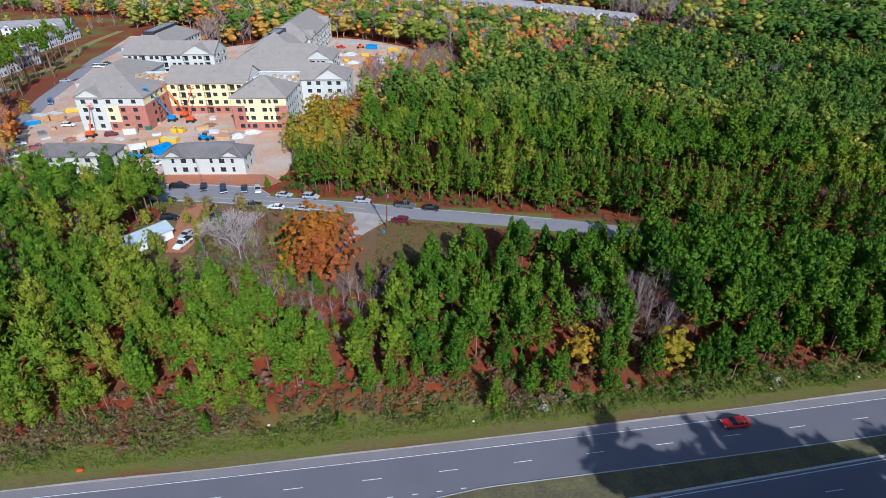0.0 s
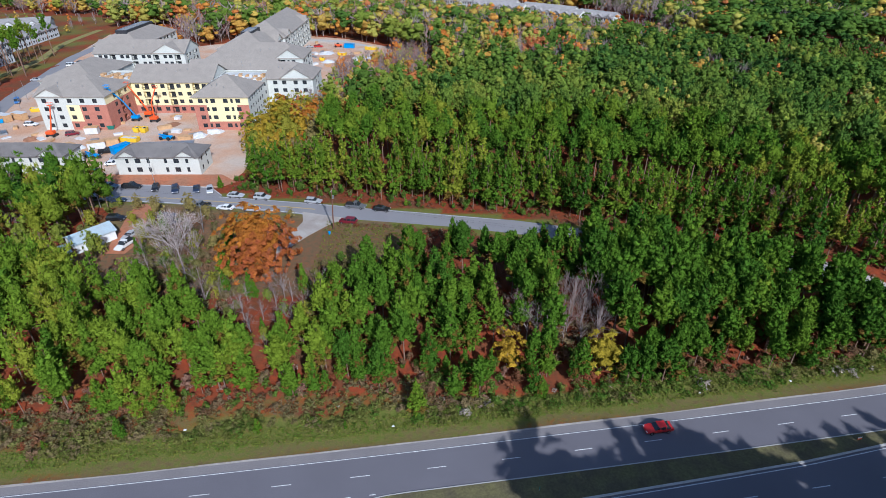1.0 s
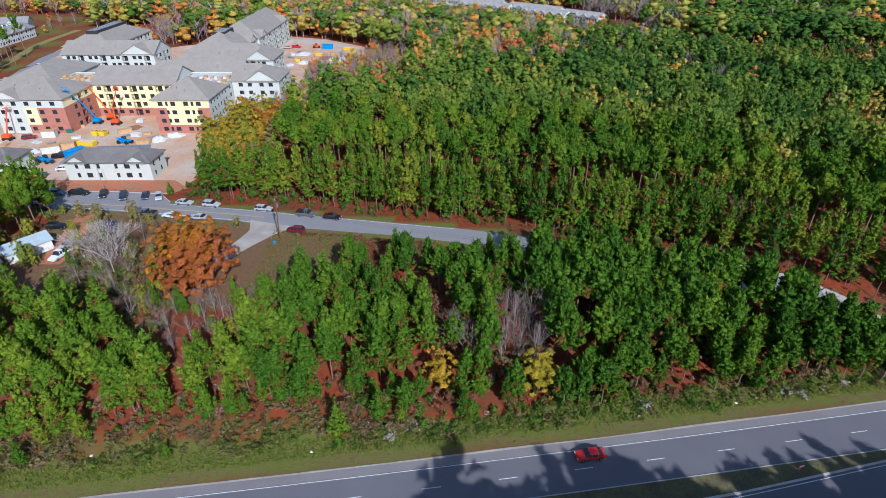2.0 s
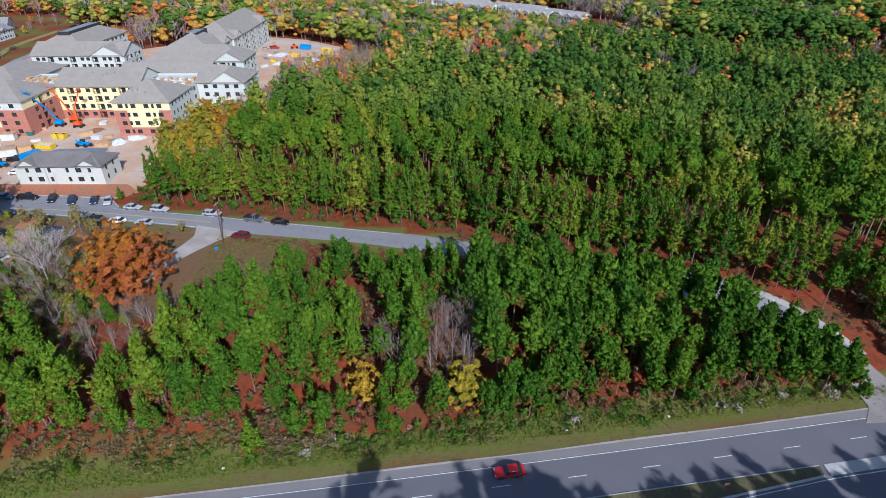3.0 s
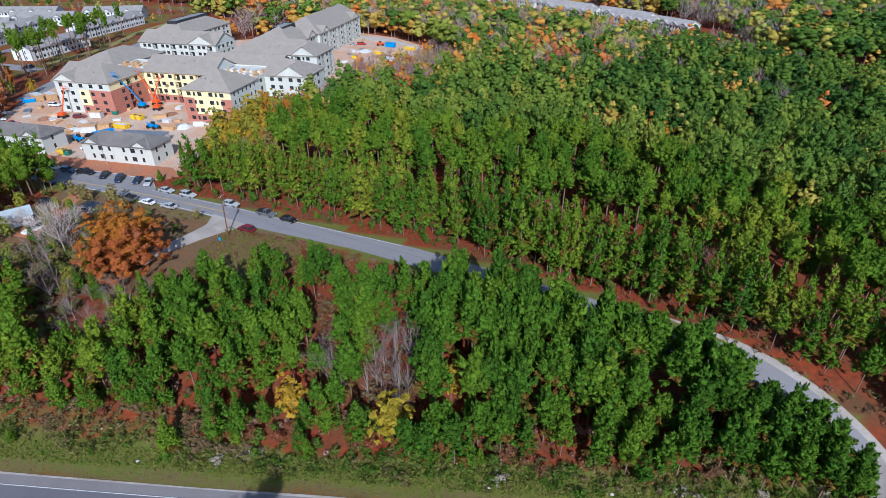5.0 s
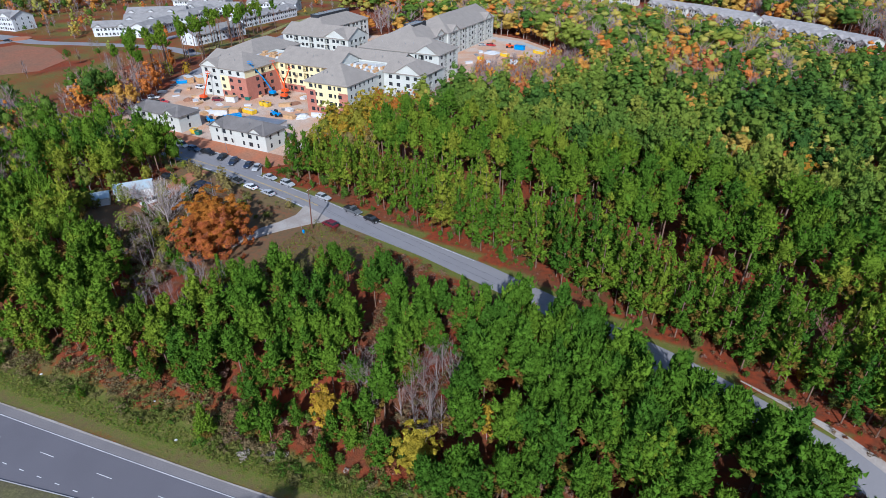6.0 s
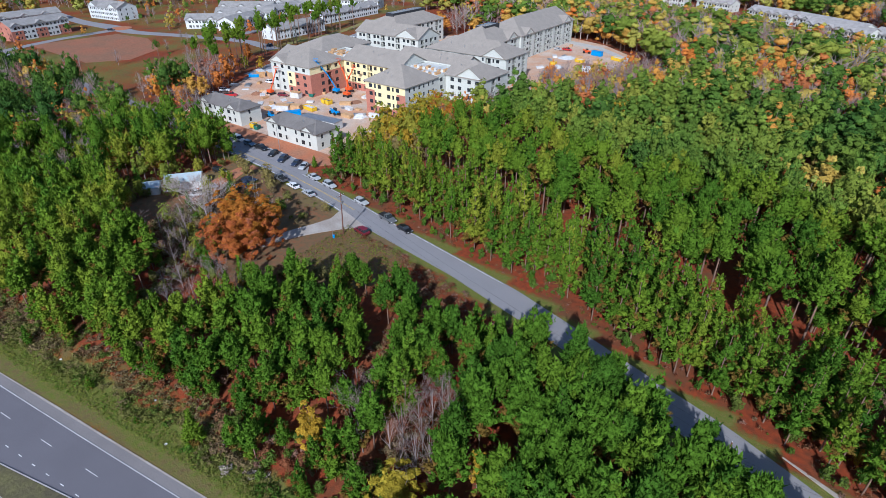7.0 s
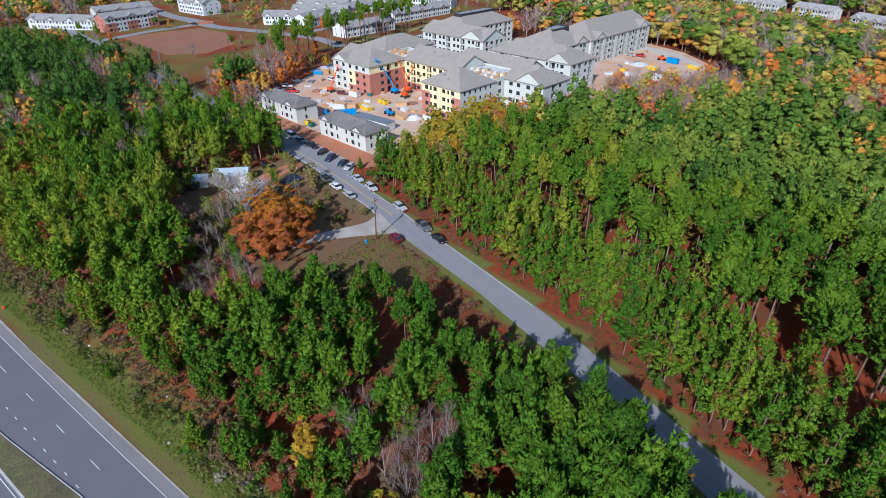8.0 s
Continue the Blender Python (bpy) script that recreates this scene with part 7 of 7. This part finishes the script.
def site_box(name, x, y, turn, l, w, h, wall_mat, roof_mat, label, category, windows=0):
    root = thing(name, pose(x, y, FLOOR + 0.02, rz=turn), label, category)
    bm = bmesh.new()
    box(bm, -l / 2, -w / 2, 0.15, l / 2, w / 2, h)
    part("shell", bm, wall_mat, root)
    for k in range(int(l / 0.6)):
        for s in (-1, 1):
            bm = bmesh.new()
            xx = -l / 2 + 0.3 + k * 0.6
            box(bm, xx - 0.05, s * (w / 2 + 0.025) - 0.02, 0.25, xx + 0.05, s * (w / 2 + 0.025) + 0.02, h - 0.1)
            part("rib", bm, wall_mat, root)
    bm = bmesh.new()
    box(bm, -l / 2 - 0.15, -w / 2 - 0.15, h, l / 2 + 0.15, w / 2 + 0.15, h + 0.16)
    part("roof", bm, roof_mat, root)
    for k in range(windows):
        bm = bmesh.new()
        xx = -l / 2 + (k + 0.7) * l / (windows + 0.4)
        box(bm, xx - 0.5, -w / 2 - 0.06, 1.2, xx + 0.5, -w / 2 - 0.046, 2.1)
        part("window", bm, GLASS, root)
    bm = bmesh.new()
    for sx in (-0.4, 0.4):
        box(bm, l * sx - 0.3, -w / 2 + 0.1, 0, l * sx + 0.3, w / 2 - 0.1, 0.15)
    part("footing", bm, TIMBER, root)


site_box("site_office", -81, 182.6, 6, 17, 4.6, 3.0, TARP, METAL, "long pale site office with a flat metal roof", "site office", 4)
site_box("shipping_container", -97.2, 182.8, 60, 6, 2.5, 2.6, BLU, BLU, "blue steel shipping container", "container")
site_box("storage_crate", -160.2, 216.6, -20, 5.5, 2.6, 2.8, TIMBER, TARP, "pale plywood storage shed by the access road", "storage shed")
site_box("storage_crate", -155.5, 219.0, -20, 5.5, 2.6, 2.8, TIMBER, TARP, "pale plywood storage shed by the access road", "storage shed")
site_box("storage_crate", -117.5, 202.0, 10, 4.5, 2.5, 2.5, TARP, TIMBER, "pale plywood site hut", "site hut")
site_box("storage_crate", -107.5, 186.5, 25, 5.5, 2.5, 2.5, TARP, TIMBER, "pale plywood storage box on the building site", "storage shed")
site_box("storage_crate", -104, 190.0, 25, 4.5, 2.5, 2.2, TIMBER, TIMBER, "tan plywood storage box on the building site", "storage shed")
site_box("site_office", -30.4, 316.4, 5, 10, 3, 2.8, TARP, TARP, "white site trailer on the far lot", "site office", 2)
site_box("site_trailer", -43.7, 355, -10, 6, 2.5, 2.4, BLU, BLU, "blue trailer on the far lot", "trailer")


def telehandler(x, y, turn, mat, label):
    root = thing("telehandler", pose(x, y, FLOOR, rz=turn), label, "telehandler")
    bm = bmesh.new()
    box(bm, -2.2, -0.9, 0.6, 2.2, 0.9, 1.3)
    part("chassis", bm, mat, root)
    bm = bmesh.new()
    box(bm, -0.9, 0.1, 1.3, 0.5, 0.9, 2.4)
    part("cab", bm, GLASS, root)
    bm = bmesh.new()
    tube(bm, (-2.3, -0.4, 2.0), (3.4, -0.4, 1.2), 0.25, 0.2, 4)
    part("boom", bm, mat, root)
    bm = bmesh.new()
    box(bm, 3.3, -1.0, 0.5, 3.5, 0.4, 1.4)
    part("fork_carriage", bm, FRAME_D, root)
    for sx in (-1.5, 1.5):
        for sy in (-1.0, 1.0):
            bm = bmesh.new()
            tube(bm, (sx, sy - 0.25, 0.65), (sx, sy + 0.25, 0.65), 0.65, 0.65, 12)
            part("wheel", bm, TYRE, root)


telehandler(-87.3, 195.6, -10, BLU, "blue telehandler on the building site")
telehandler(-104.5, 178.0, -20, BLU, "blue telehandler beside a white house")
telehandler(-51, 358, 10, ORA, "orange telehandler on the far lot")


def stack(x, y, turn, l, w, layers, mat, z, label):
    root = thing("material_stack", pose(x, y, z, rz=turn), label, "material stack")
    r = random.Random(int(x * 13 + y * 7))
    for k in range(layers):
        for j in range(3):
            bm = bmesh.new()
            e = r.uniform(-0.15, 0.15)
            box(bm, -l / 2 + e, -w / 2 + j * w / 3, k * 0.32, l / 2 + e, -w / 2 + (j + 0.92) * w / 3, k * 0.32 + 0.3)
            part("board", bm, mat, root)


r = random.Random(5)
PILES = [(-134, 196), (-138, 199), (-128, 194), (-119, 197), (-112, 194), (-108, 200), (-93, 207), (-112, 213), (-119, 205), (-90, 204), (-86, 202), (-83, 205), (-118, 190), (-124, 188), (-130, 184), (-136, 182), (-110, 180), (-114, 184), (-76, 199), (-79, 201), (-73, 202), (-80, 196), (-96, 222), (-92, 219), (-58, 345), (-62, 338), (-50, 345), (-38, 340), (-56, 312), (-60, 330), (-36, 325), (-48, 308), (-66, 370), (-158, 200), (-152, 203), (-146, 198), (-150, 208)]
for k, (x, y) in enumerate(PILES):
    m = (TARP, TIMBER, TIMBER, TARP, METAL)[k % 5]
    stack(x + r.uniform(-1, 1), y + r.uniform(-1, 1), r.uniform(0, 180), r.uniform(2.5, 5), r.uniform(1.2, 2.6), r.randint(1, 4), m, FLOOR + 0.003,
          ("stack of sheeted pale materials on the sand" if m is TARP else "stack of raw lumber on the sand" if m is TIMBER else "bundle of metal sections on the sand"))
for k in range(16):
    stack(-127 + k % 8 * 1.9, 232 + (k // 8) * 4, r.uniform(-15, 15), 1.6, 2.4, 3 + k % 3, TIMBER if k % 3 else TARP, FLOOR + 12.42, "bundle of roof trusses and lumber on the flat roof")
for k in range(24):
    stack(-78 + k % 12 * 1.55, 229.5 + (k // 12) * 6, r.uniform(-15, 15), 1.3, 2.6, 2 + k % 3, TIMBER if k % 2 else TARP, FLOOR + 12.42, "bundle of lumber on the flat roof")


def heap(x, y, rad, h, mat, label, seed):
    rr = np.random.default_rng(seed)
    bm = bmesh.new()
    rings = []
    for k, f in enumerate((1.0, 0.8, 0.55, 0.3)):
        rings.append([bm.verts.new((math.cos(a) * rad * f * rr.uniform(0.8, 1.2), math.sin(a) * rad * f * rr.uniform(0.8, 1.2), -0.1 if k == 0 else h * (1 - f) * rr.uniform(0.8, 1.3))) for a in np.arange(14) * math.tau / 14])
    for a, b in zip(rings, rings[1:]):
        for k in range(14):
            bm.faces.new((a[k], a[(k + 1) % 14], b[(k + 1) % 14], b[k]))
    bm.faces.new(rings[-1])
    ob = part("soil_heap" if mat in (RUSTY, SAND) else "tarpaulin_mound", bm, mat)
    ob.location = (x, y, FLOOR)
    tagged(ob, label, "heap")


for k, (x, y, rad, h, mat) in enumerate(((-134, 200.5, 4, 1.6, SAND), (-137, 196, 3, 1.0, RUSTY), (-92, 212, 3.5, 0.25, RUSTY), (-76.6, 199, 3.2, 1.6, TARP), (-72, 203.5, 3, 1.2, TARP), (-115, 187, 3, 1.3, TARP), (-55, 340, 5, 1.2, TARP), (-40, 330, 5, 1.0, RUSTY), (-50, 318, 4, 1.4, TARP), (-148, 220, 4, 1.2, RUSTY))):
    heap(x, y, rad, h, mat, "low heap of pale sheeted material on the sand" if mat is TARP else "low heap of reddish soil on the sand", k)

# ---- shed, poles and cables ----
site_wall = material("white shed boards", (0.7, 0.71, 0.7), 0.7, amount=0.4, scale=0.6)
SHEDROOF = material("pale blue metal roof", (0.46, 0.56, 0.60), 0.45, 0.2, spot=(0.4, 0.42, 0.42), scale=0.4, amount=0.5, bump=0.05)
for x, y, turn, w, l, h in ((-74.0, 121.4, 52, 9.5, 5.6, 2.6), (-77.6, 113.4, 52, 4.0, 4.4, 2.2)):
    shed = thing("shed", pose(x, y, 4.5, rz=turn), "white boarded shed with a pale metal roof in the yard", "shed")
    bm = bmesh.new()
    facade(bm, (-w / 2, -l / 2), (w / 2, -l / 2), -0.2, h, [(w * 0.2, w * 0.2 + 1.0, 0.0, 2.0, 0.1)], plain(0), 0)
    facade(bm, (w / 2, -l / 2), (w / 2, l / 2), -0.2, h, [], plain(0), l / 2 * 0.45)
    facade(bm, (w / 2, l / 2), (-w / 2, l / 2), -0.2, h, [], plain(0), 0)
    facade(bm, (-w / 2, l / 2), (-w / 2, -l / 2), -0.2, h, [], plain(0), l / 2 * 0.45)
    part("wall", bm, site_wall, shed)
    part("roof", roof_mesh(-w / 2, -l / 2, w / 2, l / 2, h, 0.45, "x", ("gable", "gable"), 0.4), SHEDROOF, shed)


def pole(x, y, h, lean, mat, label, arm=True, rad=0.17):
    root = thing("utility_pole" if arm else "light_pole", pose(x, y, float(ground_z(x, y)), ry=lean), label, "pole")
    bm = bmesh.new()
    tube(bm, (0, 0, -0.5), (0, 0, h), rad, rad * 0.65, 10)
    part("shaft", bm, mat, root)
    if arm:
        bm = bmesh.new()
        box(bm, -0.06, -1.1, h - 0.9, 0.06, 1.1, h - 0.78)
        part("crossarm", bm, POLE_WOOD, root)
        for s in (-0.9, -0.3, 0.3, 0.9):
            bm = bmesh.new()
            tube(bm, (0, s, h - 0.78), (0, s, h - 0.55), 0.05, 0.04, 6)
            part("insulator", bm, FRAME_W, root)
        bm = bmesh.new()
        tube(bm, (0.3, 0, h - 3.0), (0.3, 0, h - 2.1), 0.24, 0.24, 10)
        part("transformer", bm, METAL, root, "grey steel transformer can")


pole(-15.0, 128.1, 11.8, 3.0, POLE_WOOD, "brown wooden utility pole leaning by the gravel drive")
pole(79.0, 106.4, 10.5, 0.5, POLE_WOOD, "brown wooden utility pole among the pines")
pole(138.0, 114.0, 11.5, 0.0, POLE_WOOD, "brown wooden utility pole beyond the bend")
pole(-82.3, 140.7, 9.5, 1.5, METAL, "grey metal light pole beside the local road", False, 0.12)
pole(-82.8, 133.8, 7.5, -4.0, METAL, "thin grey leaning pole beside the yard", False, 0.1)
pole(-74.5, 157.2, 8.5, 0.0, METAL, "thin grey light pole before a white house", False, 0.09)
pole(-124.0, 160.5, 9.0, 0.0, METAL, "thin grey light pole before a white house", False, 0.09)
pole(-112.5, 161.5, 7.5, 0.0, METAL, "thin grey light pole before a white house", False, 0.09)
pole(-48.5, 127.0, 8.0, 6.0, METAL, "thin grey leaning pole in the brush", False, 0.08)
pole(114.6, 107.5, 2.6, 8.0, METAL, "short grey sign post beside the bend", False, 0.05)
pole(-170, 246, 8.5, 0.0, METAL, "thin grey light pole beside the access road", False, 0.09)
pole(-164, 232, 8.5, 0.0, METAL, "thin grey light pole beside the access road", False, 0.09)
for a, b in (((-15.0, 128.1), (79.0, 106.4)), ((79.0, 106.4), (138.0, 114.0)), ((-15.0, 128.1), (-82.3, 140.7))):
    for s, drop in ((-0.9, 0.0), (0.9, 0.0), (0.0, 2.6), (0.1, 3.2)):
        bm = bmesh.new()
        n = 14
        za, zb = float(ground_z(*a)) + 11.0 - drop, float(ground_z(*b)) + 10.2 - drop
        pts = [Vector((a[0] + (b[0] - a[0]) * t, a[1] + (b[1] - a[1]) * t + s, za + (zb - za) * t - 5.0 * t * (1 - t))) for t in (k / n for k in range(n + 1))]
        rings = [[bm.verts.new(p + Vector((0, 0.012 * math.cos(k * math.tau / 3), 0.012 * math.sin(k * math.tau / 3)))) for k in range(3)] for p in pts]
        for ra, rb in zip(rings, rings[1:]):
            for k in range(3):
                bm.faces.new((ra[k], ra[(k + 1) % 3], rb[(k + 1) % 3], rb[k]))
        tagged(part("power_cable", bm, WIRE), "thin black power cable above the road verge", "cable")

# small things on the verge
bm = bmesh.new()
box(bm, -0.5, -0.3, 0, 0.5, 0.3, 0.35)
bmesh.ops.bevel(bm, geom=bm.edges[:], offset=0.12, segments=2, affect="EDGES")
ob = part("rubbish_bag", bm, ORA)
ob.location = (-57.4, 57.2, 0.02)
tagged(ob, "orange and white rubbish bag on the grass verge", "bag")
for x, y in ((27.5, 69.5), (95.8, 81.3), (-30.0, 66.0), (60.0, 74.6), (78.0, 77.5), (5, 67.0), (-5, 71)):
    bm = bmesh.new()
    box(bm, -0.25, -0.2, 0, 0.25, 0.2, 0.12)
    bmesh.ops.bevel(bm, geom=bm.edges[:], offset=0.05, segments=1, affect="EDGES")
    ob = part("litter", bm, LINE)
    ob.location = (x, y, float(ground_z(x, y)) + 0.02)
    tagged(ob, "scrap of white litter on the verge", "litter")

# turn arrow, signs and posts
bm = bmesh.new()
bend = [(-0.9, -1.2), (-0.5, -1.4), (0.0, -1.25), (0.4, -0.8), (0.5, -0.2), (0.3, 0.35), (0.75, 0.6), (-0.25, 1.3), (-0.55, 0.15), (-0.05, 0.25), (0.08, -0.2), (0.0, -0.6), (-0.3, -0.85), (-0.8, -0.85)]
prism(bm, bend, 0.0, 0.012)
arrow = part("turn_arrow", bm, LINE)
arrow.matrix_basis = pose(110.8, 65.1, 0.004, rz=8)
tagged(arrow, "white painted turn arrow on the far carriageway", "road marking", kind="structure")


def small_sign(x, y, z, h, board, mats, label):
    """A thin post with a small board."""
    root = thing("small_sign", pose(x, y, z, rz=10), label, "sign")
    bm = bmesh.new()
    tube(bm, (0, 0, -0.2), (0, 0, h), 0.025, 0.025, 6)
    part("post", bm, METAL, root)
    w, t = board
    for k, m in enumerate(mats):
        bm = bmesh.new()
        box(bm, -w / 2, -0.05, h - t * (1 - k / len(mats)), w / 2, -0.027, h - t * (1 - (k + 1) / len(mats)) - 0.004)
        part("board", bm, m, root)


small_sign(82.0, 63.9, 0.16, 0.75, (0.8, 0.6), (ORA, FRAME_W), "small white and red board sign on the median")
small_sign(28.0, 54.6, 0.16, 0.9, (0.12, 0.5), (TEAL,), "thin green marker post on the median")
pole(-16.2, 125.6, 3.2, 2.0, METAL, "short pale post beside the utility pole", False, 0.04)
bm = bmesh.new()
tube(bm, (0, 0, 0), (0, 0, 0.75), 0.26, 0.3, 12)
tube(bm, (0, 0, 0.75), (0, 0, 0.82), 0.32, 0.28, 12)
barrel = part("rubbish_bin", bm, BLU)
barrel.location = (-15.6, 125.4, float(ground_z(-15.6, 125.4)))
tagged(barrel, "small dark blue bin on the grass beside a post", "bin")
